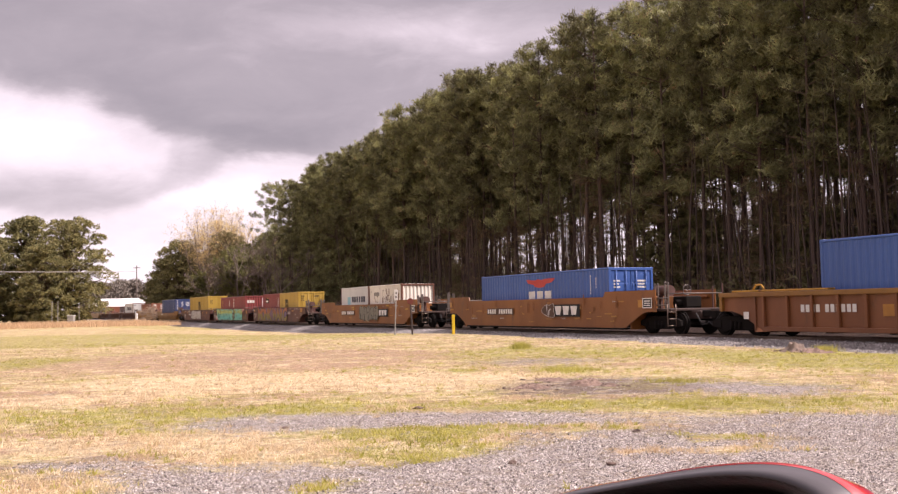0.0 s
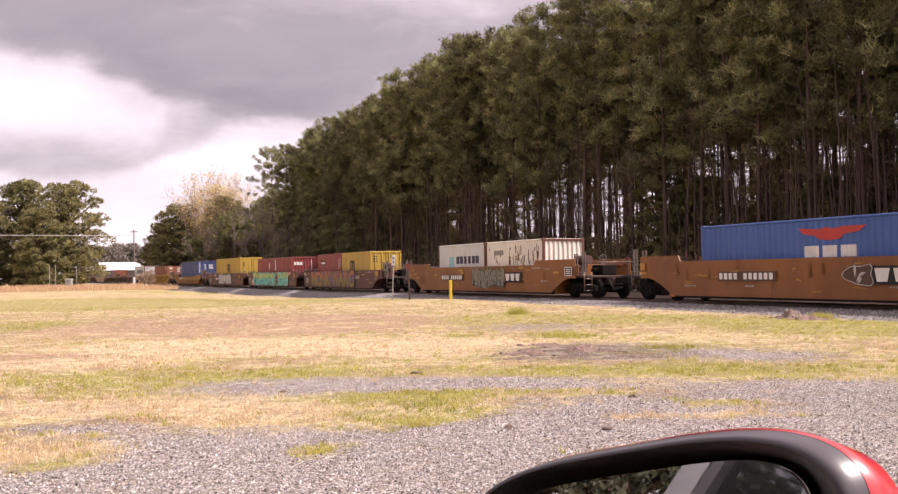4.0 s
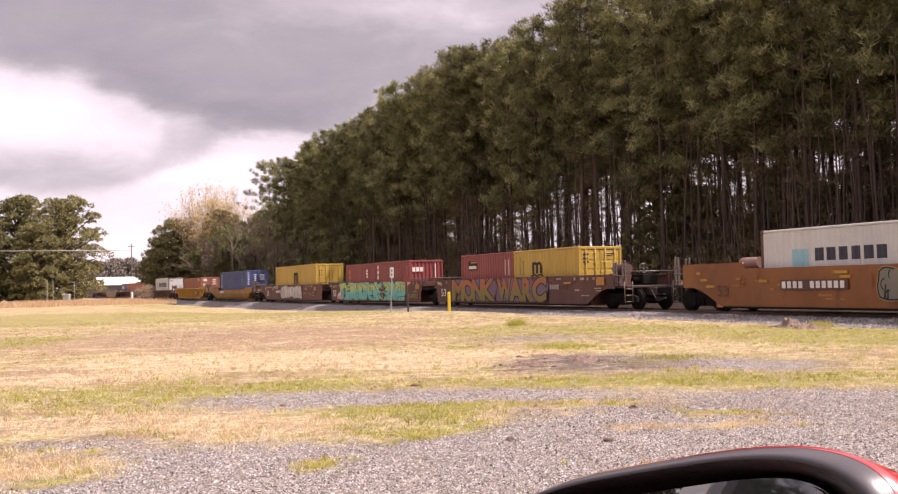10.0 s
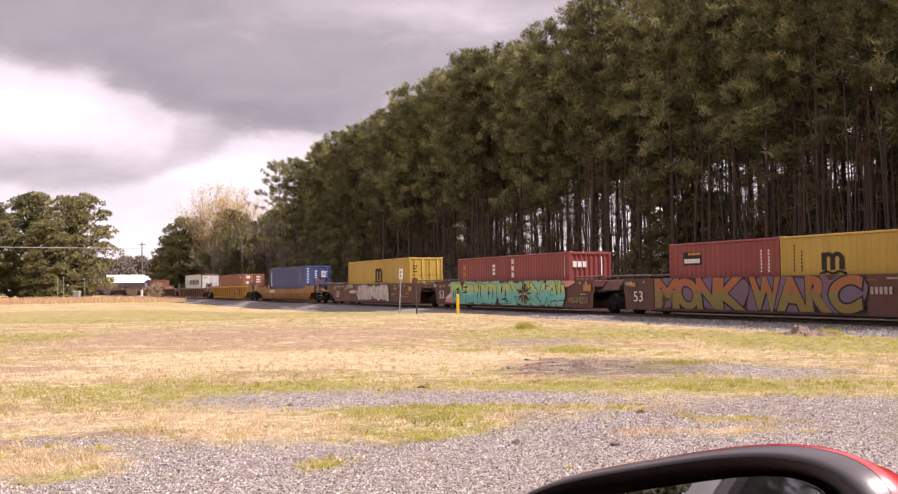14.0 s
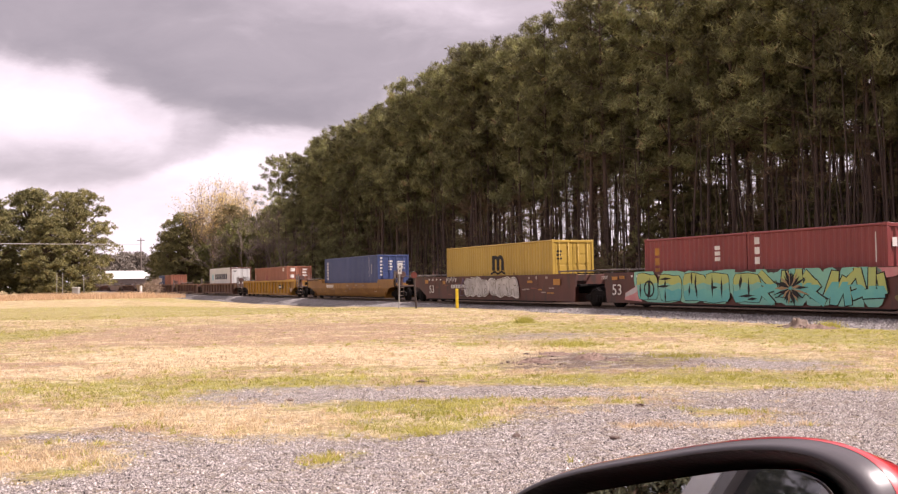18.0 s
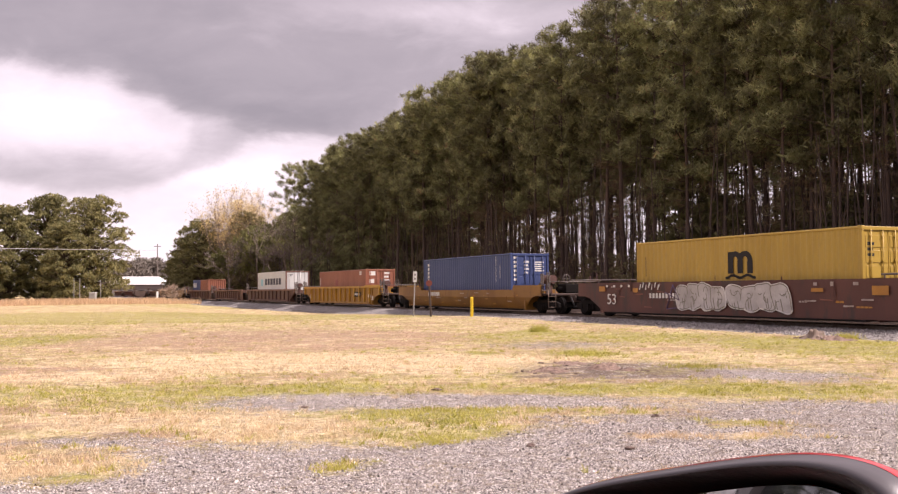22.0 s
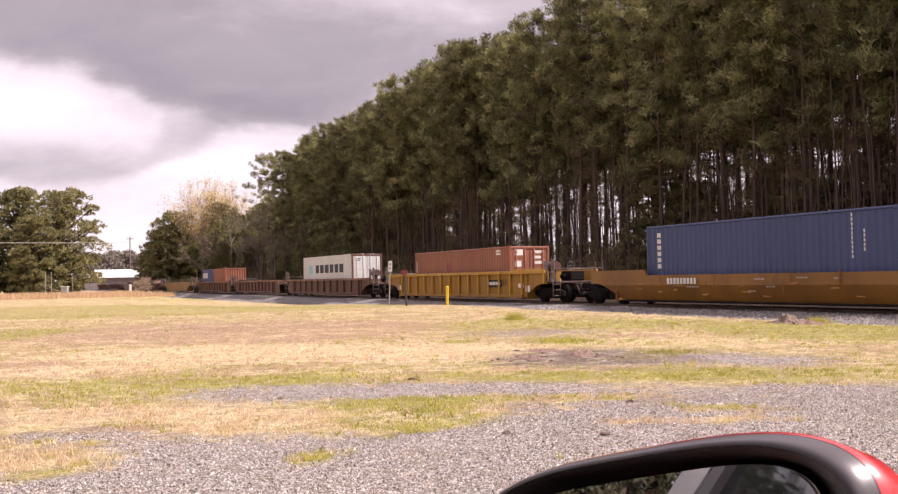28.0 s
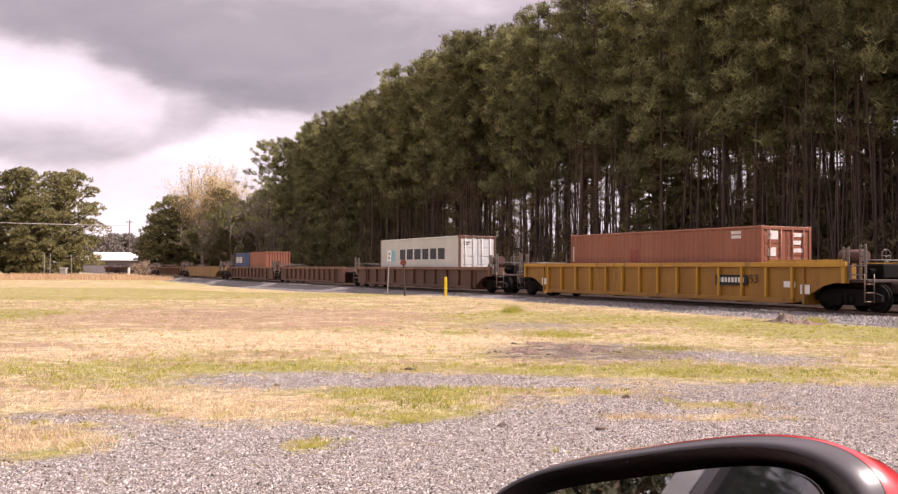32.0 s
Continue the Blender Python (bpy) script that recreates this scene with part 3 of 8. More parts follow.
def container(name, label, s_right, length, height, paint, frame=None, doors=True, end_paint=None, bar_paint=None):
    """A dry-freight box; its middle lies at the origin of x and y, its floor at z 0."""
    frame_paint = frame or paint
    c = thing(name, label, "shipping container", "containers on the train")
    MOVERS.append((c, s_right + BOX * length / 2, 0.0, 0.45))
    c.scale = (BOX, BOX, 1.008)
    h, w, H = length / 2, 1.219, height
    HALF[c.name] = h
    for side in (-1, 1):
        bm = bmesh.new()
        corrugated(bm, -h + 0.12, h - 0.12, side * (w - 0.02), 0.16, H - 0.10, side)
        part("side_panel", bm, paint, c)
        bm = bmesh.new()
        slab(bm, -h, h, min(side * w, side * (w - 0.06)), max(side * w, side * (w - 0.06)), H - 0.10, H - 0.012, 0.025)
        part("top_rail", bm, paint, c)
        bm = bmesh.new()
        slab(bm, -h, h, min(side * w, side * (w - 0.06)), max(side * w, side * (w - 0.06)), 0.012, 0.16, 0.01)
        part("bottom_rail", bm, paint, c)
        for e in (-1, 1):
            bm = bmesh.new()
            slab(bm, min(e * h, e * (h - 0.12)), max(e * h, e * (h - 0.12)), min(side * w, side * (w - 0.13)), max(side * w, side * (w - 0.13)), 0.12, H - 0.12, 0.015)
            part("corner_post", bm, frame_paint, c)
            for z in (0, H - 0.12):
                bm = bmesh.new()
                slab(bm, min(e * (h + 0.004), e * (h - 0.17)), max(e * (h + 0.004), e * (h - 0.17)), min(side * (w + 0.004), side * (w - 0.16)), max(side * (w + 0.004), side * (w - 0.16)), z, z + 0.12, 0.012)
                part("corner_casting", bm, frame_paint, c)
    bm = bmesh.new()
    corrugated(bm, -h + 0.1, h - 0.1, 0, -w + 0.05, w - 0.05, 1, 0.21, 0.02)
    bmesh.ops.rotate(bm, verts=bm.verts, cent=(0, 0, 0), matrix=Matrix.Rotation(radians(-90), 3, "X"))
    bmesh.ops.translate(bm, verts=bm.verts, vec=(0, 0, H - 0.03))
    part("roof", bm, paint, c)
    bm = bmesh.new()
    slab(bm, -h + 0.1, h - 0.1, -w + 0.07, w - 0.07, 0.02, 0.14, 0.01)
    part("floor", bm, BOX_DARK, c)
    ends = end_paint or paint
    for e in (-1, 1):
        for z0, z1, nm in ((H - 0.14, H - 0.02, "end_header"), (0.02, 0.16, "end_sill")):
            bm = bmesh.new()
            slab(bm, min(e * h, e * (h - 0.1)), max(e * h, e * (h - 0.1)), -w + 0.13, w - 0.13, z0, z1, 0.012)
            part(nm, bm, frame_paint, c)
        if e < 0 or not doors:
            bm = bmesh.new()
            corrugated(bm, -w + 0.13, w - 0.13, e * (h - 0.02), 0.16, H - 0.14, e, 0.27, 0.045, "y")
            part("end_panel", bm, ends, c)
            continue
        for s in (-1, 1):
            bm = bmesh.new()
            y0, y1 = (0.012, w - 0.13) if s > 0 else (-w + 0.13, -0.012)
            slab(bm, h - 0.07, h - 0.035, y0, y1, 0.17, H - 0.15, 0.008)
            for k in range(5):          # shallow pressed panels
                z0 = 0.24 + (H - 0.44) * k / 5
                slab(bm, h - 0.036, h - 0.022, y0 + 0.06, y1 - 0.06, z0, z0 + (H - 0.44) / 5 - 0.09, 0.010)
            door = part("door", bm, ends, c)
            for yy in (y0 + 0.27, y1 - 0.27):
                bm = bmesh.new()
                tube(bm, (h + 0.012, yy, 0.14), (h + 0.012, yy, H - 0.12), 0.02, 0.02, 6)
                for z in (0.3, 0.95, 1.7, H - 0.35):
                    slab(bm, h - 0.012, h + 0.03, yy - 0.05, yy + 0.05, z, z + 0.07, 0.006)
                part("lock_rod", bm, bar_paint or ends, door)
    return c


BOX = 0.961                    # the boxes' size against the nominal one
HALF = {}                      # half lengths of the boxes, for marks that follow the flutes


def flute_sheet(bm, half, x0, x1, z0, z1, lift=0.003):
    """Paint on a box's near side, bent with its flutes."""
    span = 2 * (half - 0.12)
    n = max(2, round(span / 0.278))
    p = span / n
    knots = [(-half + 0.12 + i * p + a * p, d) for i in range(n) for a, d in ((0, 0), (0.26, 0), (0.5, 0.026), (0.76, 0.026))] + [(half - 0.12, 0)]
    kx, kd = [k[0] for k in knots], [k[1] for k in knots]
    xs = [x0] + [x for x in kx if x0 < x < x1] + [x1]
    rows = [[bm.verts.new((x, -1.199 + float(np.interp(x, kx, kd)) - lift, z)) for x in xs] for z in (z0, z1)]
    for i in range(len(xs) - 1):
        bm.faces.new((rows[0][i], rows[0][i + 1], rows[1][i + 1], rows[1][i]))


def patch(c, x0, x1, z0, z1, mat, y=None, name="marking"):
    bm = bmesh.new()
    if c.name in HALF and (y is None or y == -1.242):
        flute_sheet(bm, HALF[c.name], x0, x1, z0, z1, 0.003 if y is None else 0.006)
    else:
        box(bm, x0, x1, y, y + 0.004, z0, z1)
    return part(name, bm, mat, c)


def upright_bars(c, x, z0, z1, n, mat, w=0.12):
    step = (z1 - z0) / n
    for i in range(n):
        patch(c, x, x + w, z0 + i * step, z0 + (i + 0.72) * step, mat, name="lettering_bar")


def end_bars(c, x, y, z, mat, rows=3, w=0.42, h=0.07):
    for i in range(rows):
        bm = bmesh.new()
        box(bm, x - 0.031, x - 0.027, y, y + w * (1 - 0.2 * (i % 2)), z - i * h * 1.9, z - i * h * 1.9 + h)
        part("lettering_bar", bm, mat, c)


# ---------------------------------------------------------------- sprayed lettering
def blob(rng, cx, cz, rx, rz, n=14, rough=0.22, square=0.55):
    a0 = rng.random() * 6.28
    ph = [rng.random() * 6.28 for _ in range(3)]
    out = []
    for i in range(n):
        a = 6.28318 * i / n
        k = 1 + rough * (0.6 * math.sin(2 * a + ph[0]) + 0.5 * math.sin(3 * a + ph[1]) + 0.35 * math.sin(5 * a + ph[2]))
        ca, sa = math.cos(a), math.sin(a)
        sq = 1 / max(abs(ca), abs(sa)) ** square
        out.append((cx + rx * k * ca * sq * 0.86, cz + rz * k * sa * sq * 0.86))
    return out


def grow(pts, d):
    cx, cz = sum(p[0] for p in pts) / len(pts), sum(p[1] for p in pts) / len(pts)
    out = []
    for x, z in pts:
        r = math.hypot(x - cx, z - cz) or 1
        out.append((x + (x - cx) / r * d, z + (z - cz) / r * d))
    return out


def clipped(pts, lo, hi):
    return [(x, min(max(z, lo), hi)) for x, z in pts]


def graffiti(car, x0, x1, z0, z1, fills, edge, shade, count, seed, y, cloud=None, rough=0.26, level=None, marks=(3, 5), outline=0.04, square=0.55, upright=False):
    """Sprayed letters in throw-up style: rounded bodies with dark edges and strokes. No word is written."""
    rng = random.Random(seed)
    w = (x1 - x0) / count
    for i in range(count):
        cx, cz = x0 + (i + 0.5) * w + rng.uniform(-0.08, 0.08) * w, (z0 + z1) / 2 + rng.uniform(-0.04, 0.04)
        body = clipped(blob(rng, cx, cz, w * (0.63 if square < 0.7 else 0.56), (z1 - z0) * 0.49, 22, rough, square), z0, z1)
        lay = 0.0012 * (i % 3)
        bm = bmesh.new()
        prism(bm, clipped(grow(body, outline), z0 - 0.03, z1), y - 0.008 - lay, y - 0.004)
        base = part("graffiti_letter", bm, edge, car)
        if cloud:
            bm = bmesh.new()
            prism(bm, clipped(grow(blob(rng, cx, cz, w * 0.62, (z1 - z0) * 0.5, 16, 0.3), 0.16), z0, z1 + 0.02), y - 0.003 - 0.0004 * (i % 3), y)
            part("graffiti_background", bm, cloud, base)
        bm = bmesh.new()
        prism(bm, body, y - 0.013 - lay, y - 0.0095)
        part("letter_fill", bm, fills[0], base)
        for deep, fill in enumerate(fills[1:]):     # the lower parts in further colours
            cut = (cz + rng.uniform(-0.1, 0.12) if level is None else z0 + level * (z1 - z0)) - 0.22 * deep
            low = [(x, min(z, cut + 0.05 * math.sin(9 * x))) for x, z in body]
            bm = bmesh.new()
            prism(bm, low, y - 0.0165 - lay - 0.0005 * deep, y - 0.0145)
            part("letter_fill", bm, fill, base)
        for k in range(rng.randint(*marks)):     # strokes that cut the body into a letter
            bm = bmesh.new()
            a = rng.choice((1.45, 1.57, 1.7, 1.57, 0.05)) if upright else rng.choice((1.2, 1.57, 1.9, 0.3, 0.0, 2.7, 0.9, 2.2))
            ln = rng.uniform(0.16, 0.36) * (z1 - z0)
            px, pz = cx + rng.uniform(-0.34, 0.34) * w, cz + rng.uniform(-0.32, 0.34) * (z1 - z0)
            dx, dz = ln * math.cos(a), ln * math.sin(a)
            nx, nz = -math.sin(a) * 0.035, math.cos(a) * 0.035
            q = [(px - dx, pz - dz), (px + nx * 1.6, pz + nz * 1.6), (px + dx, pz + dz), (px - nx * 1.4, pz - nz * 1.4)]
            prism(bm, clipped(q[::-1], z0, z1), y - 0.021 - lay - 0.0006 * k, y - 0.0195 - lay)
            part("letter_stroke", bm, shade, base)


def ribbon(bm, pts, half, y0, y1):
    """A sprayed line of even width through the points."""
    for (ax, az), (bx, bz) in zip(pts, pts[1:]):
        ln = math.hypot(bx - ax, bz - az) or 1
        nx, nz = -(bz - az) / ln * half, (bx - ax) / ln * half
        ex, ez = (bx - ax) / ln * half * 0.5, (bz - az) / ln * half * 0.5
        prism(bm, [(ax - ex + nx, az - ez + nz), (ax - ex - nx, az - ez - nz), (bx + ex - nx, bz + ez - nz), (bx + ex + nx, bz + ez + nz)], y0, y1)


def bubble_graffiti(car, x0, x1, z0, z1, fill, line, halo, count, seed, y, slant=0.0, thin=0.018):
    """Fat rounded sprayed letters that lap over one another, with thin dark lines and a pale edge. No word is written."""
    rng = random.Random(seed)
    w = (x1 - x0) / count
    for i in range(count):
        cx, tall = x0 + (i + 0.5) * w, rng.uniform(0.42, 0.50) * (z1 - z0)
        cz = (z0 + z1) / 2 + rng.uniform(-0.05, 0.05)
        body = clipped([(x + slant * (z - cz), z) for x, z in blob(rng, cx, cz, w * 0.66, tall, 26, 0.09, 0.62)], z0, z1)
        lay = 0.0030 * i
        bm = bmesh.new()
        prism(bm, clipped(grow(body, 0.05), z0 - 0.03, z1 + 0.03), y - 0.006 - 0.0003 * i, y - 0.003)
        base = part("graffiti_letter", bm, halo, car)
        bm = bmesh.new()
        prism(bm, body, y - 0.0095 - lay, y - 0.0075)
        part("letter_fill", bm, fill, base)
        bm = bmesh.new()
        first = rng.randrange(26)
        ribbon(bm, [body[(first + k) % 26] for k in range(20)], thin, y - 0.0108 - lay, y - 0.0098 - lay)
        part("letter_edge", bm, line, base)
        bm = bmesh.new()
        for k in range(3):              # the bows and legs that make a letter of it
            px, pz = cx + rng.uniform(-0.28, 0.22) * w, cz + (0.26 - 0.26 * k) * (z1 - z0) * rng.uniform(0.7, 1.1)
            a0, turn, r = rng.random() * 6.28, rng.choice((-1, 1)) * rng.uniform(1.6, 3.4), rng.uniform(0.10, 0.19)
            arc = [(px + r * math.cos(a0 + turn * j / 6) + slant * (pz - cz), pz + 1.25 * r * math.sin(a0 + turn * j / 6)) for j in range(7)]
            ribbon(bm, clipped(arc, z0 + 0.03, z1 - 0.03), thin * 0.8, y - 0.0112 - lay, y - 0.0099 - lay)
        for k in range(2):
            px, pz = cx + rng.uniform(-0.3, 0.3) * w, z0 + rng.uniform(0.08, 0.2)
            ln = rng.uniform(0.25, 0.5)
            ribbon(bm, [(px, pz), (px + (slant + rng.uniform(-0.1, 0.15)) * ln, pz + ln)], thin * 1.1, y - 0.0114 - lay, y - 0.0099 - lay)
        part("letter_stroke", bm, line, base)


# zigzags and hooks of broad strokes, none of them a letter
GLYPHS = [
    [(0, .9, .5, .6), (.5, .6, .2, .35), (.2, .35, .9, .05)],
    [(0, .1, .5, .95), (.5, .95, .65, .3), (.65, .3, 1, .7)],
    [(.1, .9, .9, .6), (.9, .6, .15, .3), (.15, .3, .8, 0)],
    [(.05, .3, .4, .9), (.4, .9, .5, .1), (.5, .1, .95, .8)],
    [(.2, 0, .1, .7), (.1, .7, .6, 1), (.6, 1, .9, .45), (.9, .45, .5, .2)],
    [(0, .5, .95, .95), (.3, .65, .2, 0), (.7, .85, .85, .05)],
    [(.1, .2, .9, .35), (.5, .3, .55, 1), (.9, .35, .8, .9)],
]


def sharp_graffiti(car, x0, x1, z0, z1, order, top, low, edge, cloud, seed, y, bold=1.0):
    """Angular sprayed shapes of broad strokes, warm on top and darker below, over a cloud of a third colour. No word is written."""
    rng = random.Random(seed)
    w = (x1 - x0) / len(order)

    def stroke(bm, a, b, half, d0, d1, lo=-9.0, hi=9.0):
        dx, dz = b[0] - a[0], b[1] - a[1]
        ln = math.hypot(dx, dz) or 1
        nx, nz = -dz / ln * half, dx / ln * half
        ex, ez = dx / ln * half * 0.7, dz / ln * half * 0.7
        q = [(a[0] - ex + nx * 1.2, a[1] - ez + nz * 1.2), (a[0] - ex - nx * 0.8, a[1] - ez - nz * 0.8), (b[0] + ex - nx, b[1] + ez - nz), (b[0] + ex + nx, b[1] + ez + nz)]
        prism(bm, clipped(q, lo, hi), d0, d1)

    for i, g in enumerate(order):
        ox, lean = x0 + i * w + 0.06 * w, rng.uniform(-0.12, 0.16) * w
        pts = []
        for a, b, c, d in GLYPHS[g]:
            j = [rng.uniform(-0.09, 0.09) for _ in range(4)]
            pts.append(((ox + 1.05 * w * (a + j[0]) + lean * b, z0 + 0.12 + (z1 - z0 - 0.24) * (b + j[1])), (ox + 1.05 * w * (c + j[2]) + lean * d, z0 + 0.12 + (z1 - z0 - 0.24) * (d + j[3]))))
        back = bmesh.new()
        prism(back, clipped(grow(blob(rng, ox + 0.44 * w, (z0 + z1) / 2, w * 0.55, (z1 - z0) * 0.52, 16, 0.3), 0.12), z0, z1 + 0.02), y - 0.003 - 0.0004 * (i % 3), y)
        base = part("graffiti_letter", back, cloud, car)
        for nm, half, mat, d, hi in (("letter_edge", 0.115 * bold + 0.04, edge, 0.008, 9.0), ("letter_fill", 0.115 * bold, top, 0.014, 9.0), ("letter_fill", 0.115 * bold, low, 0.020, z0 + (z1 - z0) * rng.uniform(0.48, 0.66))):
            bm = bmesh.new()
            for k, (p, q) in enumerate(pts):
                stroke(bm, p, q, half, y - d - 0.0007 * k, y - d + 0.002, z0 - 0.02, min(hi, z1))
            part(nm, bm, mat, base)


def sprayed_letters(car, text, spans, z0, z1, top, low, edge, cloud, y):
    """Fat sprayed letters, warm on top and mustard below, with dark edges over a cloud of a third colour."""
    rng = random.Random(len(text))
    for i, (ch, (x0, x1)) in enumerate(zip(text, spans)):
        bm = bmesh.new()
        prism(bm, clipped(grow(blob(rng, (x0 + x1) / 2, (z0 + z1) / 2, (x1 - x0) * 0.56, (z1 - z0) * 0.5, 18, 0.2), 0.12), z0, z1 + 0.02), y - 0.003 - 0.0004 * i, y)
        base = part("graffiti_letter", bm, cloud, car)
        for nm, fat, mat, d in (("letter_edge", 0.090, edge, 0.0080), ("letter_fill", 0.052, top, 0.0130), ("letter_fill", 0.052, low, 0.0180)):
            cu = bpy.data.curves.new("letter", "FONT")
            cu.body, cu.size, cu.offset, cu.extrude = ch, 1.0, fat, 0.001
            tmp = new("letter", cu)
            me = bpy.data.meshes.new_from_object(tmp.evaluated_get(bpy.context.evaluated_depsgraph_get()))
            bpy.data.objects.remove(tmp)
            lo = [min(v.co[k] for v in me.vertices) + fat for k in (0, 1)]
            hi = [max(v.co[k] for v in me.vertices) - fat for k in (0, 1)]
            kx, kz = (x1 - x0 - 0.12) / (hi[0] - lo[0]), (z1 - z0 - 0.14) / (hi[1] - lo[1])
            bm = bmesh.new()
            bm.from_mesh(me)
            for v in bm.verts:
                u = (v.co.x - lo[0]) * kx
                w = (v.co.y - lo[1]) * kz
                v.co = Vector((x0 + 0.06 + u + 0.05 * math.sin(4.0 * w + i), y - d - 0.0006 * i - v.co.z, min(max(z0 + 0.07 + w + 0.03 * math.sin(5.0 * u + i), z0), z1)))
            if mat is low:
                bmesh.ops.bisect_plane(bm, geom=[*bm.verts, *bm.edges, *bm.faces], plane_co=((x0 + x1) / 2, 0, z0 + 0.55 * (z1 - z0)), plane_no=(0.12, 0, 1), clear_outer=True)
            part(nm, bm, mat, base)


# ---------------------------------------------------------------- the train, wagon by wagon
SPRAY = {
    "green": surface("lime_green_spray", (0.46, 0.49, 0.12), (0.36, 0.46, 0.16), 0.9, 0.6),
    "teal": surface("teal_spray", (0.08, 0.40, 0.40), (0.16, 0.50, 0.40), 0.9, 0.6),
    "mint": surface("mint_green_spray", (0.22, 0.50, 0.34), (0.17, 0.45, 0.38), 0.9, 0.6),
    "olive": surface("thin_olive_spray", (0.20, 0.16, 0.05), (0.15, 0.11, 0.04), 1.2, 0.6),
    "pink": surface("pink_spray", (0.55, 0.13, 0.16), (0.6, 0.35, 0.3), 0.9, 0.6),
    "silver": surface("silver_white_spray", (0.60, 0.57, 0.55), (0.36, 0.33, 0.31), 1.2, 0.5),
    "grey": surface("grey_olive_spray", (0.17, 0.16, 0.12), (0.22, 0.20, 0.15), 1.2, 0.6),
    "rust": surface("orange_red_spray", (0.34, 0.090, 0.035), (0.28, 0.12, 0.033), 0.9, 0.6),
    "mustard": surface("olive_mustard_spray", (0.17, 0.14, 0.03), (0.22, 0.15, 0.03), 0.9, 0.6),
    "tan": surface("pale_tan_spray", (0.40, 0.27, 0.13), (0.30, 0.2, 0.1), 1.2, 0.6),
    "violet": surface("violet_blue_spray", (0.11, 0.09, 0.20), (0.16, 0.085, 0.11), 0.9, 0.6),
}
NEAR = -1.57          # face of a smooth wagon's near side
RIBBED = -1.525

# a brown ribbed wagon that leads the view
car_a = well_car("well_car", "rusty orange-brown ribbed well wagon with yellow top edge", -49.2, -30.2, BROWN_O := surface("orange_brown_car_paint", (0.22, 0.078, 0.024), (0.165, 0.057, 0.02), 0.6, 0.6, stain=(0.12, 0.05, 0.02), stain_at=0.60, streak=0.3), OCHRE, "ribbed", top=1.62, gear=("rails", None))
bar_row(car_a, -5.75, 0.98, 0.15, 0.24, 4, 0.06, WHITE, RIBBED + 0.09)
bar_row(car_a, -4.75, 0.98, 0.15, 0.24, 6, 0.06, WHITE, RIBBED + 0.09)
patch(car_a, -8.35, -8.1, 0.75, 1.0, WHITE, RIBBED + 0.09, "placard")
patch(car_a, -2.6, -2.1, 0.85, 1.2, AMBER, RIBBED + 0.09, "reflector")
bm = bmesh.new()
slab(bm, -8.9, -4.6, -1.45, -1.0, 1.68, 1.74, 0.01)
tube(bm, (-8.0, -1.3, 1.74), (-7.85, -1.3, 1.92), 0.03, 0.03, 6)
tube(bm, (-7.85, -1.3, 1.92), (-7.6, -1.3, 1.92), 0.03, 0.03, 6)
tube(bm, (-7.6, -1.3, 1.92), (-7.45, -1.3, 1.74), 0.03, 0.03, 6)
part("box_guide", bm, YELLOW, car_a)
blue_a = container("container", "blue steel container with upright flutes, no markings seen", -46.3, 12.19, 2.80, BOX_BLUE)

# a smooth ochre wagon with a bright blue box
car_b = well_car("well_car", "smooth ochre-orange well wagon, dusty, with raised ends", -26.6, -8.1, ORANGE, ORANGE, steps=(3.4, 2.3))
PLATE = surface("dark_number_plate_paint", (0.10, 0.045, 0.022), (0.065, 0.032, 0.02), 2.0, 0.6)


def numbers(car, x0, x1, z0, z1, split, count):
    """Unreadable white figures on a darker painted plate."""
    patch(car, x0 - 0.06, x1 + 0.06, z0 - 0.05, z1 + 0.05, PLATE, NEAR - 0.004, "number_plate")
    w = (x1 - x0) / (count + 1.0)
    for i in range(count):
        k = i + (1.0 if i >= split else 0)
        patch(car, x0 + k * w, x0 + (k + 0.66) * w, z0, z1, WHITE, NEAR - 0.008, "lettering_bar")


def name_plate(car, x0, x1, z0, z1):
    """A black plate with three plain white blocks."""
    patch(car, x0, x1, z0, z1, BLACK, NEAR - 0.004, "name_plate")
    w = (x1 - x0 - 0.3) / 3
    for i in range(3):
        a = x0 + 0.15 + i * w
        bm = bmesh.new()
        prism(bm, [(a + 0.2 * w, z0 + 0.08), (a + 0.75 * w, z0 + 0.08), (a + 0.9 * w, z1 - 0.07), (a + 0.08 * w, z1 - 0.07)], NEAR - 0.008, NEAR - 0.001)
        part("plate_block", bm, WHITE, car)


def framed_plate(car, x, z):
    patch(car, x - 0.30, x + 0.30, z - 0.20, z + 0.20, WHITE, NEAR - 0.006, "data_plate")
    patch(car, x - 0.26, x + 0.26, z - 0.16, z + 0.16, BLACK, NEAR - 0.010, "plate_face")
    for i in range(3):
        patch(car, x - 0.2, x + 0.2, z - 0.11 + i * 0.085, z - 0.07 + i * 0.085, WHITE, NEAR - 0.014, "lettering_bar")


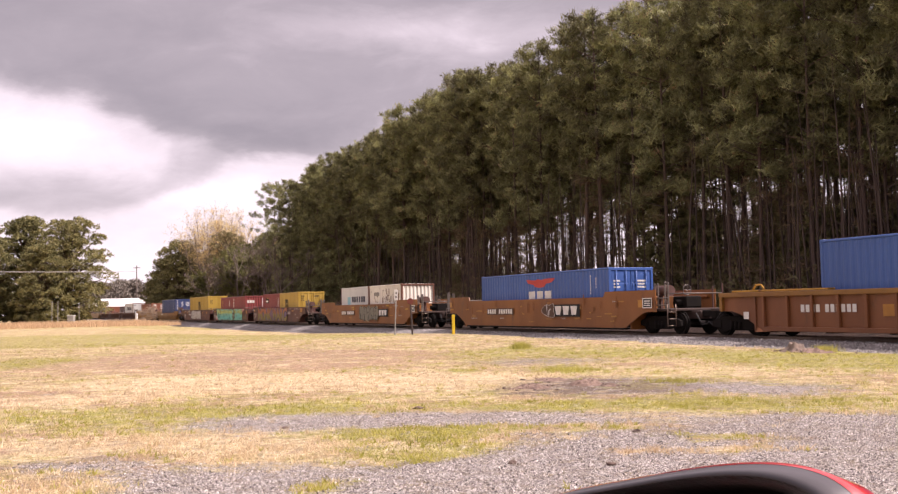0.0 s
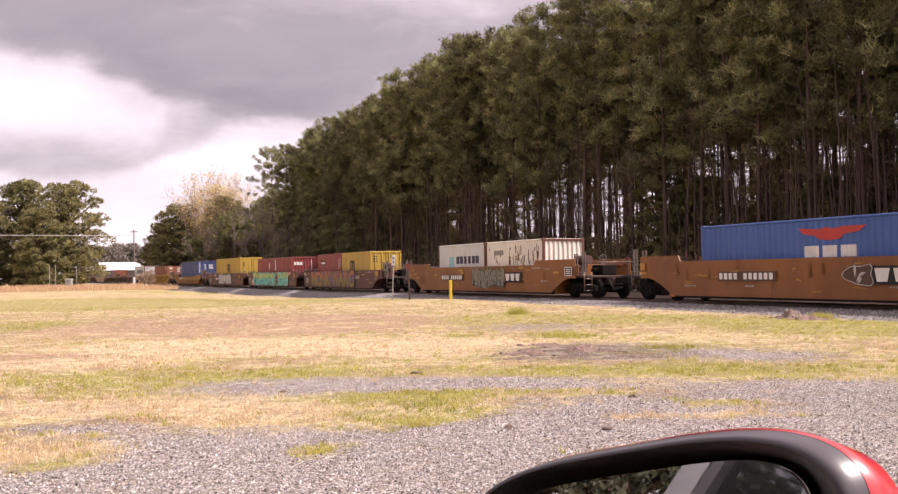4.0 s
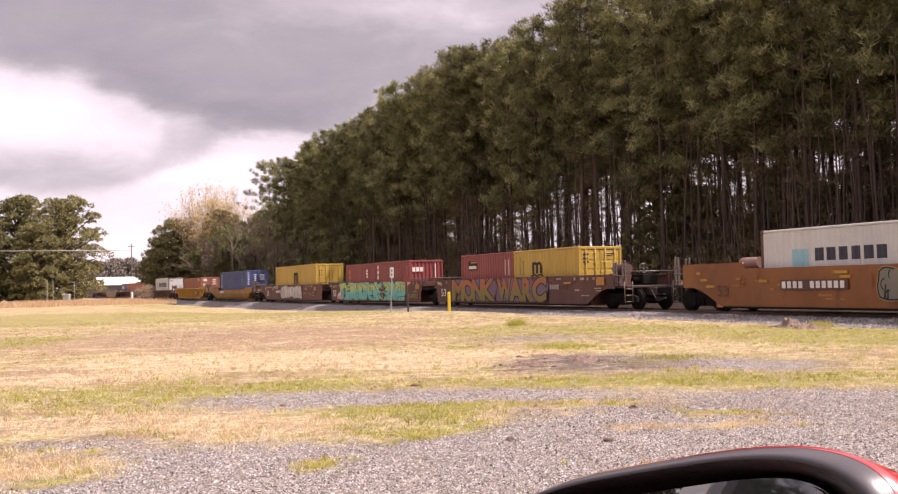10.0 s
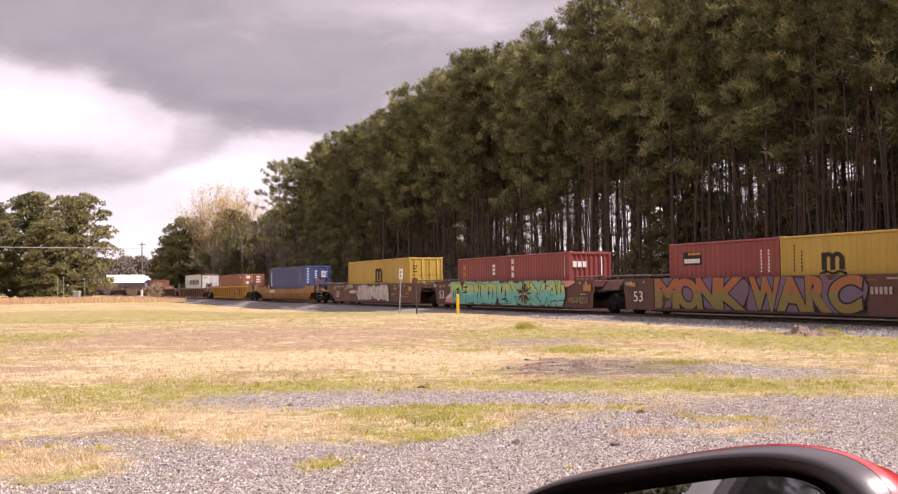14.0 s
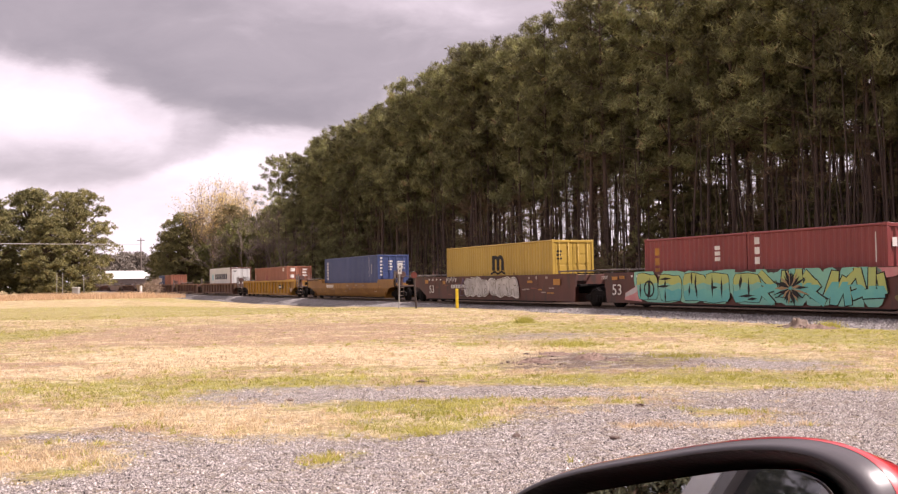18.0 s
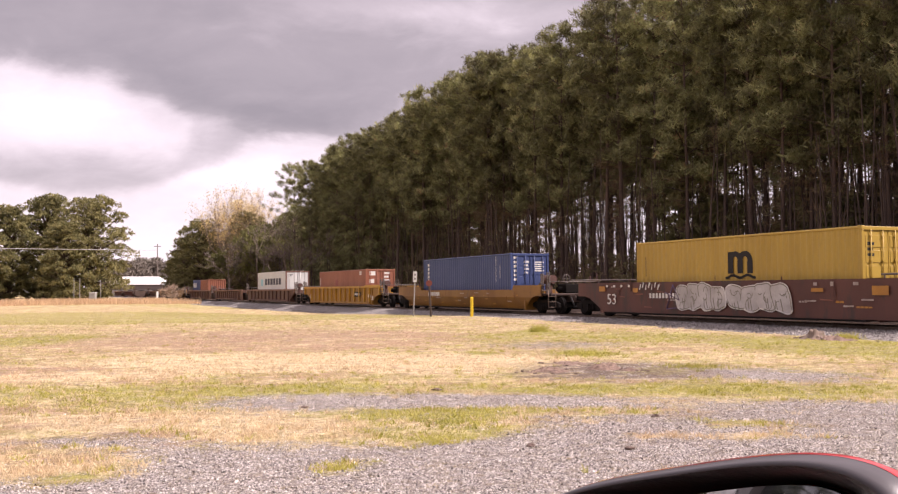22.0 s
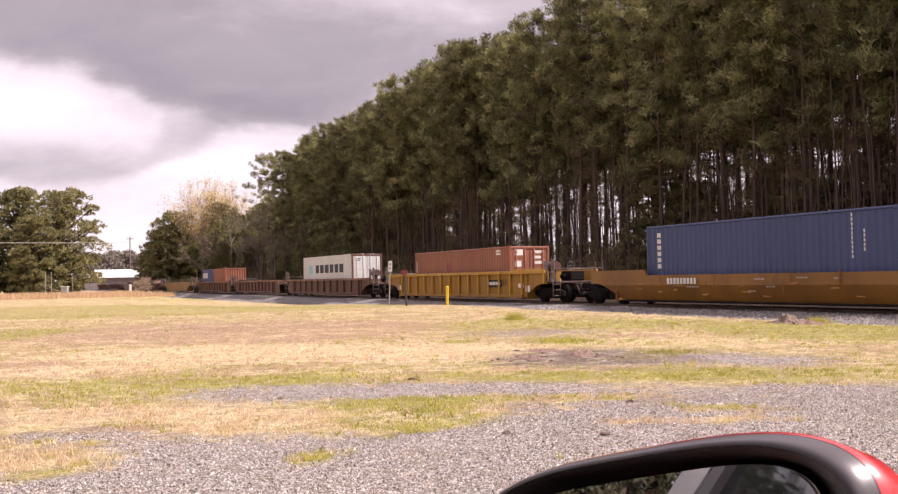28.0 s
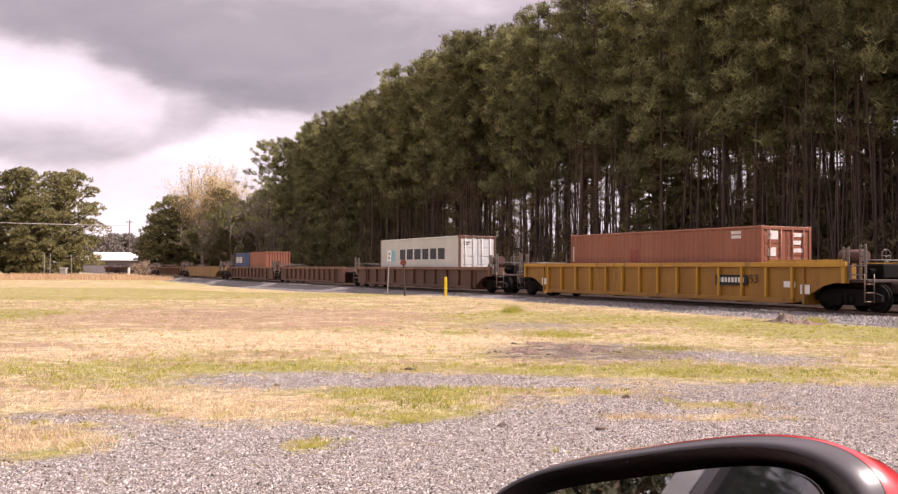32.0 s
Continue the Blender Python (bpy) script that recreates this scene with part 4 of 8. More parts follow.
numbers(car_b, -4.64, -2.0, 0.98, 1.20, 4, 10)
name_plate(car_b, 1.75, 4.0, 0.83, 1.38)
graffiti(car_b, 1.0, 1.8, 0.72, 1.45, [PLATE], SPRAY["silver"], SPRAY["silver"], 1, 17, NEAR - 0.003, None, 0.3, None, (3, 4), 0.03)
framed_plate(car_b, 8.8, 1.37)
patch(car_b, -9.2, -8.9, 1.35, 1.62, AMBER, NEAR - 0.002, "reflector")
patch(car_b, -9.2, -8.75, 1.18, 1.26, AMBER, NEAR - 0.002, "reflector")
patch(car_b, 8.2, 8.5, 1.2, 1.5, AMBER, NEAR - 0.002, "reflector")
blue_b = container("container", "bright blue container with red and white emblem and paler doors", -23.03, 12.19, 2.47, BOX_BLUE, bar_paint=BOX_BLUE)
end_bars(blue_b, 6.105, -0.95, 1.85, WHITE, 3, 0.35)
end_bars(blue_b, 6.105, 0.35, 1.85, WHITE, 3, 0.5)
RED_EMBLEM = surface("red_emblem_paint", (0.52, 0.035, 0.025), (0.42, 0.03, 0.02), 2.0, 0.5)
bm = bmesh.new()
prism(bm, [(-1.2, 2.16), (-0.35, 2.10), (0.0, 2.16), (0.3, 2.10), (0.7, 2.16), (1.6, 2.16), (1.3, 1.98), (0.75, 1.92), (0.55, 1.78), (0.1, 1.74), (-0.3, 1.78), (-0.5, 1.90), (-1.0, 1.97)], -1.206, -1.198)
part("emblem", bm, RED_EMBLEM, blue_b, "red wing-shaped emblem")
for x in (-0.95, -0.2, 0.55):
    patch(blue_b, x, x + 0.62, 1.22, 1.58, WHITE, name="lettering_bar")
upright_bars(blue_b, 4.6, 1.35, 2.2, 7, WHITE, 0.06)
upright_bars(blue_b, 5.0, 1.6, 2.1, 4, WHITE, 0.06)

# a smooth ochre wagon with two white boxes
car_c = well_car("well_car", "smooth ochre-orange well wagon with grey graffiti on its side", -3.35, 15.25, ORANGE, ORANGE, steps=(3.4, 3.1))
numbers(car_c, -4.35, -1.75, 0.98, 1.20, 4, 10)
bubble_graffiti(car_c, -0.55, 2.95, 0.47, 1.66, SPRAY["grey"], BLACK, SPRAY["tan"], 5, 11, NEAR - 0.012, 0.05, 0.022)
name_plate(car_c, 2.9, 4.7, 0.83, 1.33)
framed_plate(car_c, 8.85, 1.33)
words(car_c, "53", -7.45, 0.72, 0.5, PLATE, NEAR - 0.002)
for x, z, w in ((-8.3, 1.25, 0.35), (-8.0, 1.02, 0.5), (-5.4, 1.18, 0.4), (-2.3, 1.42, 0.6), (-2.0, 1.28, 0.4), (4.4, 1.5, 0.5), (-8.5, 1.5, 0.2), (1.5, 0.62, 0.5), (7.6, 1.25, 0.5)):
    patch(car_c, x, x + w, z, z + 0.09, YELLOW, NEAR - 0.0018, "yellow_mark")
bm = bmesh.new()
tube(bm, (-8.15, 0.35, 1.90), (-7.25, 0.35, 1.90), 0.20, 0.20, 16)
part("air_reservoir", bm, surface("dusty_pink_tank_paint", (0.42, 0.26, 0.20), (0.32, 0.19, 0.15), 2.0, 0.6), car_c)
white_c = container("container", "white 20-foot container with heavy rust streaks", -0.14, 6.06, 2.47, BOX_WHITE, BOX_DARK, doors=False)
grey_c = container("container", "pale grey 20-foot container with dark bar lettering", 5.78, 6.06, 2.47, BOX_GREY, BOX_DARK)
DRIP = surface("dark_rust_drip", (0.10, 0.042, 0.02), (0.17, 0.08, 0.04), 5.0, 0.8)
rng_w = random.Random(4)
for i in range(60):            # rust that has run down from scrapes
    x, z = rng_w.uniform(-0.6, 2.7) if i < 44 else rng_w.uniform(-2.7, 2.7), rng_w.uniform(1.35, 2.25)
    w, q = rng_w.uniform(0.02, 0.08), rng_w.uniform(0.08, 0.55)
    patch(white_c, x, x + w, z - q, z, DRIP, name="rust_streak")
patch(white_c, -2.1, -1.1, 1.75, 2.0, surface("grey_placard", (0.28, 0.26, 0.22), (0.22, 0.2, 0.17), 3.0), name="placard")
STAR_BLUE = surface("light_blue_emblem_paint", (0.22, 0.48, 0.56), (0.3, 0.52, 0.58), 2.0, 0.5)
INK = surface("dark_lettering_paint", (0.02, 0.025, 0.05), (0.03, 0.03, 0.05), 2.0, 0.5)
patch(grey_c, -1.62, -0.88, 1.22, 1.78, STAR_BLUE, name="emblem")
for i in range(6):
    patch(grey_c, -0.6 + i * 0.49, -0.6 + i * 0.49 + 0.36, 1.38, 1.79, INK, name="lettering_bar")

# the three red-brown articulated wagons with graffiti
car_d = well_car("well_car", "red-brown articulated well wagon covered with orange and violet graffiti", 19.65, 36.95, MAROON, MAROON, ends=("own", "held"), steps=None, gear=("rails", "cover"), top=1.62)
sprayed_letters(car_d, "MONK", ((-6.45, -5.05), (-5.2, -3.95), (-4.05, -2.85), (-2.95, -1.55)), 0.44, 1.60, SPRAY["rust"], SPRAY["mustard"], BLACK, SPRAY["violet"], NEAR)
sprayed_letters(car_d, "WARC", ((-1.26, 0.18), (-0.05, 1.27), (1.21, 2.22), (2.24, 3.42)), 0.44, 1.60, SPRAY["rust"], SPRAY["mustard"], BLACK, SPRAY["violet"], NEAR)
words(car_d, "125T", -8.5, 1.36, 0.19, WHITE, NEAR - 0.004)
words(car_d, "53", -7.95, 0.70, 0.56, WHITE, NEAR - 0.004)
bar_row(car_d, 3.72, 1.02, 0.11, 0.22, 5, 0.055, STENCIL, NEAR - 0.008)
patch(car_d, 7.45, 8.05, 1.18, 1.52, AMBER, NEAR - 0.002, "reflector")
patch(car_d, -8.15, -7.8, 1.30, 1.46, AMBER, NEAR - 0.002, "reflector")
patch(car_d, 4.9, 5.5, 1.26, 1.34, AMBER, NEAR - 0.002, "reflector")
for x, z, w, q in ((5.75, 1.40, 0.12, 0.14), (6.25, 1.42, 0.3, 0.1), (6.75, 1.40, 0.12, 0.12), (7.2, 1.42, 0.14, 0.1), (5.8, 0.95, 0.35, 0.06), (6.3, 0.72, 0.6, 0.04), (7.3, 1.02, 0.5, 0.05), (7.4, 0.92, 0.4, 0.04), (-7.3, 1.42, 0.1, 0.1), (4.3, 1.46, 0.4, 0.06)):
    patch(car_d, x, x + w, z, z + q, STENCIL, NEAR - 0.002, "stencil")
yellow_d = container("container", "yellow 20-foot container with black emblem and lit doors", 22.73, 6.06, 2.47, BOX_YELLOW)
red_d = container("container", "dark red 20-foot container with a small white plate", 28.59, 6.06, 2.47, BOX_RED)

car_e = well_car("well_car", "red-brown articulated well wagon with green and teal graffiti", 39.2, 55.7, MAROON, MAROON, ends=("shared", "held"), steps=None, gear=("cover", "cover"), top=1.62)
graffiti(car_e, -5.85, 0.95, 0.42, 1.62, [SPRAY["green"], SPRAY["mint"], SPRAY["teal"]], BLACK, BLACK, 5, 21, NEAR, SPRAY["mint"], 0.07, 0.60, (3, 5), 0.025, 0.85, True)
sharp_graffiti(car_e, 0.85, 5.9, 0.42, 1.60, (2, 6, 1, 0, 3, 4, 6), SPRAY["green"], SPRAY["teal"], BLACK, SPRAY["mint"], 27, NEAR, 1.15)


def starburst(car, x, z, r, mats, seed, y):
    """Thin sprayed wedges that burst from one place."""
    rng = random.Random(seed)
    for i in range(26):
        a, ln = i * 0.2417 + rng.uniform(-0.08, 0.08), r * rng.uniform(0.6, 1.15)
        ca, sa, k = math.cos(a), math.sin(a), rng.uniform(0.03, 0.07)
        q = [(x + 0.06 * ca, z + 0.06 * sa), (x + 0.5 * ln * ca - k * sa, z + 0.5 * ln * sa + k * ca), (x + ln * ca, z + ln * sa), (x + 0.5 * ln * ca + k * sa, z + 0.5 * ln * sa - k * ca)]
        bm = bmesh.new()
        prism(bm, clipped(q[::-1], 0.42, 1.60), y - 0.030 - 0.0004 * i, y - 0.028)
        part("graffiti_ray", bm, mats[i % len(mats)], car)


starburst(car_e, 2.35, 0.98, 0.75, (BLACK, SPRAY["tan"], BLACK), 6, NEAR)
bm = bmesh.new()
prism(bm, [(5.6, 1.25), (6.3, 1.32), (6.9, 1.5), (6.75, 1.59), (5.7, 1.59)], NEAR - 0.003, NEAR + 0.002)
part("graffiti_cloud", bm, SPRAY["pink"], car_e, "faded pink sprayed cloud")
graffiti(car_e, 6.4, 7.9, 0.55, 0.85, [SPRAY["olive"]], SPRAY["olive"], MAROON, 5, 33, NEAR, None, 0.35, None, (1, 2), 0.01)

def eye_mark(car, x, z, r):
    """A dark ring with a dark bar across, sprayed on a letter."""
    bm = bmesh.new()
    for i in range(14):
        a, b = i * 0.4488, (i + 1) * 0.4488
        prism(bm, [(x + r * math.cos(a), z + r * math.sin(a)), (x + 0.78 * r * math.cos(a), z + 0.78 * r * math.sin(a)), (x + 0.78 * r * math.cos(b), z + 0.78 * r * math.sin(b)), (x + r * math.cos(b), z + r * math.sin(b))][::-1], NEAR - 0.026, NEAR - 0.024)
    bmesh.ops.remove_doubles(bm, verts=bm.verts, dist=0.002)
    box(bm, x - 0.06, x + 0.06, NEAR - 0.0265, NEAR - 0.0245, z - 0.9 * r, z + 0.9 * r)
    part("graffiti_ring", bm, BLACK, car)


eye_mark(car_e, -5.1, 0.95, 0.34)
bm = bmesh.new()
prism(bm, [(-6.75, 0.50), (-5.62, 0.44), (-5.62, 1.24), (-5.8, 1.26), (-6.05, 1.02), (-6.35, 0.92), (-6.7, 0.78)], NEAR - 0.006, NEAR + 0.002)
swoosh = part("graffiti_shape", bm, SPRAY["pink"], car_e, "pink sprayed sweep")
bm = bmesh.new()
prism(bm, [(-6.72, 0.62), (-6.1, 0.76), (-5.64, 0.98), (-5.64, 1.2), (-5.8, 1.22), (-6.05, 1.0), (-6.35, 0.9), (-6.68, 0.76)], NEAR - 0.010, NEAR - 0.007)
part("graffiti_fill", bm, SPRAY["silver"], swoosh)
words(car_e, "53", -7.66, 0.70, 0.60, WHITE, NEAR - 0.004)
words(car_e, "125T", -8.42, 1.36, 0.19, WHITE, NEAR - 0.004)
patch(car_e, -7.65, -7.25, 1.32, 1.46, AMBER, NEAR - 0.002, "reflector")
bar_row(car_e, -7.1, 1.36, 0.09, 0.13, 3, 0.04, AMBER, NEAR - 0.008)
for x, z, w, q in ((7.2, 1.42, 0.14, 0.1), (7.7, 1.40, 0.12, 0.14), (0.55, 1.45, 0.4, 0.08), (0.7, 0.7, 0.5, 0.05), (7.3, 0.95, 0.45, 0.05), (7.3, 0.80, 0.3, 0.05)):
    patch(car_e, x, x + w, z, z + q, STENCIL, NEAR - 0.002, "stencil")
patch(car_e, 7.55, 8.15, 1.12, 1.40, AMBER, NEAR - 0.004, "reflector")
bar_row(car_e, -6.3, 1.42, 0.12, 0.08, 3, 0.25, WHITE, NEAR - 0.008)
red_e1 = container("container", "dark red 20-foot container with white side marks and plain end", 41.67, 6.06, 2.47, BOX_RED, doors=False)
red_e2 = container("container", "dark red 20-foot container with yellow upright marks", 47.53, 6.06, 2.47, BOX_RED)

car_f = well_car("well_car", "red-brown articulated well wagon with silver graffiti", 57.95, 76.2, MAROON, MAROON, ends=("shared", "own"), steps=None, gear=("cover", "cover"), top=1.62)
bubble_graffiti(car_f, -1.95, 0.75, 0.46, 1.58, SPRAY["silver"], SPRAY["grey"], WHITE, 4, 41, NEAR, -0.18)
bubble_graffiti(car_f, 0.95, 3.95, 0.46, 1.58, SPRAY["silver"], SPRAY["grey"], WHITE, 4, 43, NEAR, -0.22)
words(car_f, "53", -6.76, 0.70, 0.60, WHITE, NEAR - 0.004)
bar_row(car_f, -3.71, 0.97, 0.13, 0.20, 8, 0.08, WHITE, NEAR - 0.008)
patch(car_f, -7.35, -6.9, 1.24, 1.46, AMBER, NEAR - 0.002, "reflector")
patch(car_f, -4.85, -4.5, 1.20, 1.38, AMBER, NEAR - 0.002, "reflector")
bar_row(car_f, -6.8, 1.42, 0.12, 0.10, 4, 0.42, WHITE, NEAR - 0.008)
for x, z, w, q in ((5.0, 1.42, 0.14, 0.1), (5.7, 1.40, 0.12, 0.14), (6.6, 1.42, 0.2, 0.1), (4.6, 0.9, 0.5, 0.05), (6.2, 0.75, 0.4, 0.05), (6.9, 0.95, 0.45, 0.05)):
    patch(car_f, x, x + w, z, z + q, STENCIL, NEAR - 0.002, "stencil")
patch(car_f, 7.3, 7.9, 1.12, 1.40, AMBER, NEAR - 0.004, "reflector")
patch(car_f, 4.9, 5.4, 1.22, 1.34, AMBER, NEAR - 0.004, "reflector")
rng_f = random.Random(9)
for i in range(7):
    x, z = -4.4 + i * 0.2, 1.32 + 0.08 * (i % 2)
    bm = bmesh.new()
    prism(bm, [(x, z), (x + 0.05, z - 0.02), (x + 0.13 + rng_f.uniform(-0.05, 0.06), z + 0.19), (x + 0.07, z + 0.21)], NEAR - 0.006, NEAR + 0.002)
    part("graffiti_tag", bm, WHITE, car_f)
bm = bmesh.new()
for a, b in (((-2.6, 0.55), (-2.2, 1.5)), ((-2.2, 1.5), (-1.8, 0.9)), ((-1.8, 0.9), (-2.7, 1.2)), ((-2.6, 0.55), (-2.0, 0.6))):
    tube(bm, (a[0], NEAR - 0.004, a[1]), (b[0], NEAR - 0.004, b[1]), 0.022, 0.022, 4)
part("graffiti_tag", bm, SPRAY["violet"], car_f)
yellow_f = container("container", "yellow 40-foot container with black emblem on its side", 60.47, 12.19, 2.80, BOX_YELLOW)

# a smooth yellow-ochre wagon with a navy box
car_g = well_car("well_car", "smooth yellow-ochre well wagon with scraped upper edge", 79.65, 98.55, OCHRE, OCHRE, top=1.34, steps=(2.8, 3.7), bend=0.24, gear=("rails", None))
bar_row(car_g, -4.3, 1.00, 0.13, 0.22, 9, 0.06, WHITE, NEAR - 0.008)
navy_g = container("container", "faded navy 40-foot container with white door marks", 83.39, 12.19, 2.80, BOX_NAVY)

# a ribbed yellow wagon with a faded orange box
# the shade between the ribs is put into a darker yellow for the panels
DULL_YELLOW = surface("shaded_yellow_panel_paint", (0.33, 0.165, 0.015), (0.24, 0.110, 0.014), 0.7, 0.6, stain=(0.14, 0.06, 0.02), stain_at=0.58, streak=0.25)
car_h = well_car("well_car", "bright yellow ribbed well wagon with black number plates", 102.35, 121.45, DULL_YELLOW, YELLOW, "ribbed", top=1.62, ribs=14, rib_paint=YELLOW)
words(car_h, "53", 5.46, 0.98, 0.38, BLACK, RIBBED + 0.045)
patch(car_h, 3.8, 5.38, 0.88, 1.24, BLACK, RIBBED + 0.06, "number_plate")
bar_row(car_h, 3.95, 0.98, 0.11, 0.17, 8, 0.055, WHITE, RIBBED + 0.055)
bm = bmesh.new()
slab(bm, 6.3, 9.3, -1.45, -1.05, 1.67, 1.74, 0.01)
part("box_guide", bm, YELLOW, car_h)
patch(car_h, -8.0, -7.6, 0.7, 1.0, WHITE, RIBBED + 0.09, "placard")
patch(car_h, 7.0, 7.5, 0.85, 1.05, WHITE, RIBBED + 0.09, "placard")
patch(car_h, 7.7, 8.1, 0.65, 0.95, WHITE, RIBBED + 0.09, "placard")
orange_h = container("container", "faded orange-brown 40-foot container with lit doors", 106.17, 12.19, 2.47, BOX_ORANGE)

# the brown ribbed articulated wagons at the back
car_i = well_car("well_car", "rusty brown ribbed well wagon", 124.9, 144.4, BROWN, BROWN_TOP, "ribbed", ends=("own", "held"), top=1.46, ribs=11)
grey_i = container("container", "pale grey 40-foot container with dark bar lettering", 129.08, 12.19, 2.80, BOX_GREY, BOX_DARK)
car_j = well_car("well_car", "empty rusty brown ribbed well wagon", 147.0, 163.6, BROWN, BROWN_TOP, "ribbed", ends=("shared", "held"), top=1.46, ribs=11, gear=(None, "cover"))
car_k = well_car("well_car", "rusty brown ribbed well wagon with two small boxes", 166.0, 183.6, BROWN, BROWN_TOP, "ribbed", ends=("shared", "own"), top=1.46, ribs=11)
orange_k = container("container", "orange 20-foot container with a fluted end", 169.4, 6.06, 2.47, BOX_ORANGE, doors=False)
navy_k = container("container", "navy 20-foot container beside an orange one", 175.5, 6.06, 2.47, BOX_NAVY)
for i in range(5):
    patch(navy_k, -2.6 + i * 0.5, -2.25 + i * 0.5, 1.45, 2.05, WHITE, name="lettering_bar")
car_l = well_car("well_car", "empty tan smooth well wagon", 187.4, 206.0, TAN, TAN, top=1.55, steps=None)
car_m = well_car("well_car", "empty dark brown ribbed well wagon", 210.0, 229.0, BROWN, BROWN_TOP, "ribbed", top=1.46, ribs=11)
car_n = well_car("well_car", "empty rusty brown smooth well wagon", 233.0, 252.0, BROWN, BROWN, top=1.5, steps=None)
car_o = well_car("well_car", "empty red-brown ribbed well wagon", 256.0, 275.0, MAROON, MAROON, "ribbed", top=1.5, ribs=11)
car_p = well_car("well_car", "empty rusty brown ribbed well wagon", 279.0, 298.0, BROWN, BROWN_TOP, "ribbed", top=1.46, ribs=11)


# wear on the smooth wagons
SCUFF = surface("faded_yellow_scuff", (0.40, 0.20, 0.03), (0.33, 0.15, 0.025), 3.0, 0.6)
GRIME = surface("brown_grime_run", (0.215, 0.075, 0.014), (0.18, 0.062, 0.013), 3.0, 0.8)


def wear(car, half, seed, n=34, bright=SCUFF, dark=GRIME, top=1.60):
    """Scuffs of old paint and runs of grime, each of its own slanted shape."""
    rng = random.Random(seed)
    for i in range(n):
        x, z = rng.uniform(-half + 2.3, half - 2.6), rng.uniform(0.55, top - 0.1)
        if i % 3:
            w, q, mat = rng.uniform(0.12, 0.6), rng.uniform(0.02, 0.07), bright
        else:
            w, q, mat, z = rng.uniform(0.03, 0.10), rng.uniform(0.15, 0.5), dark, top - rng.uniform(0.2, 0.6)
        k = rng.uniform(-0.04, 0.04)
        bm = bmesh.new()
        prism(bm, [(x, z), (x + 0.6 * w, z - 0.15 * q), (x + w, z + k), (x + 0.8 * w, z + q + k), (x + 0.3 * w, z + 0.8 * q), (x + 0.05 * w, z + q)], NEAR - 0.0015, NEAR + 0.003)
        part("paint_scuff", bm, mat, car)


wear(car_b, 9.5, 51)
wear(car_c, 9.6, 52)
wear(car_g, 9.65, 53, 26, top=1.30)
DUSTY = surface("dusty_red_scuff", (0.24, 0.095, 0.065), (0.20, 0.075, 0.05), 3.0, 0.7)
SOOT = surface("soot_run", (0.085, 0.033, 0.025), (0.10, 0.036, 0.027), 3.0, 0.8)
wear(car_d, 8.85, 54, 24, DUSTY, SOOT)
wear(car_e, 8.55, 55, 18, DUSTY, SOOT)
wear(car_f, 8.85, 56, 30, DUSTY, SOOT)


# markings on the boxes
def emblem_m(c, x, z, k, mat):
    """A black emblem of three legs joined by two round arches, over a wavy line."""
    bm = bmesh.new()
    wide, top = 0.20 * k, z + 0.30 * k
    for i in range(3):
        box(bm, x + i * 0.36 * k, x + i * 0.36 * k + wide, -1.206, -1.198, z, top if i else z + 0.54 * k)
    for i in range(2):
        cx, r = x + i * 0.36 * k + 0.28 * k, 0.28 * k
        for j in range(8):
            u, v = math.pi * j / 8, math.pi * (j + 1) / 8
            prism(bm, [(cx + r * math.cos(u), top + 0.9 * r * math.sin(u)), (cx + r * math.cos(v), top + 0.9 * r * math.sin(v)), (cx + 0.36 * r * math.cos(v), top - 0.02 * k + 0.5 * r * math.sin(v)), (cx + 0.36 * r * math.cos(u), top - 0.02 * k + 0.5 * r * math.sin(u))], -1.205 + 0.001 * i, -1.198)
    m = part("emblem", bm, mat, c, "black emblem with three legs")
    bm = bmesh.new()
    ribbon(bm, [(x + (-0.09 + 0.078 * j) * k, z - (0.075 + 0.035 * math.cos(j * 0.9)) * k) for j in range(15)], 0.032 * k, -1.206, -1.198)
    part("emblem_wave", bm, mat, m)


emblem_m(yellow_d, -1.20, 1.32, 1.02, BLACK)
upright_bars(yellow_d, -2.45, 1.3, 2.2, 8, BLACK, 0.07)
upright_bars(yellow_d, -2.1, 1.3, 2.0, 6, BLACK, 0.07)
end_bars(yellow_d, 3.04, -0.95, 2.05, BLACK, 3, 0.3, 0.09)
end_bars(yellow_d, 3.04, 0.3, 2.1, BLACK, 2, 0.45, 0.05)
patch(red_d, -2.2, -1.1, 1.62, 2.12, BLACK, name="plate")
patch(red_d, -2.12, -1.18, 1.70, 1.86, WHITE, -1.242, "lettering_bar")
patch(red_d, -1.9, -1.14, 2.0, 2.09, AMBER, -1.242, "plate_stripe")
upright_bars(red_d, 2.1, 1.3, 2.1, 7, WHITE, 0.06)
upright_bars(red_d, 2.45, 1.3, 2.1, 7, WHITE, 0.06)
for i in range(3):
    patch(red_e1, -2.7, -2.45, 1.35 + i * 0.34, 1.35 + i * 0.34 + 0.24, WHITE, name="lettering_bar")
patch(red_e1, 2.55, 2.6, 1.3, 2.2, WHITE, name="lettering_bar")
for i in range(3):
    bm = bmesh.new()
    box(bm, 3.035, 3.04, -1.0 + i * 0.28, -1.0 + i * 0.28 + 0.21, 1.75, 2.02)
    part("lettering_bar", bm, WHITE, red_e1)
bm = bmesh.new()
box(bm, 3.035, 3.04, 0.62, 0.68, 1.3, 2.25)
part("lettering_bar", bm, WHITE, red_e1)
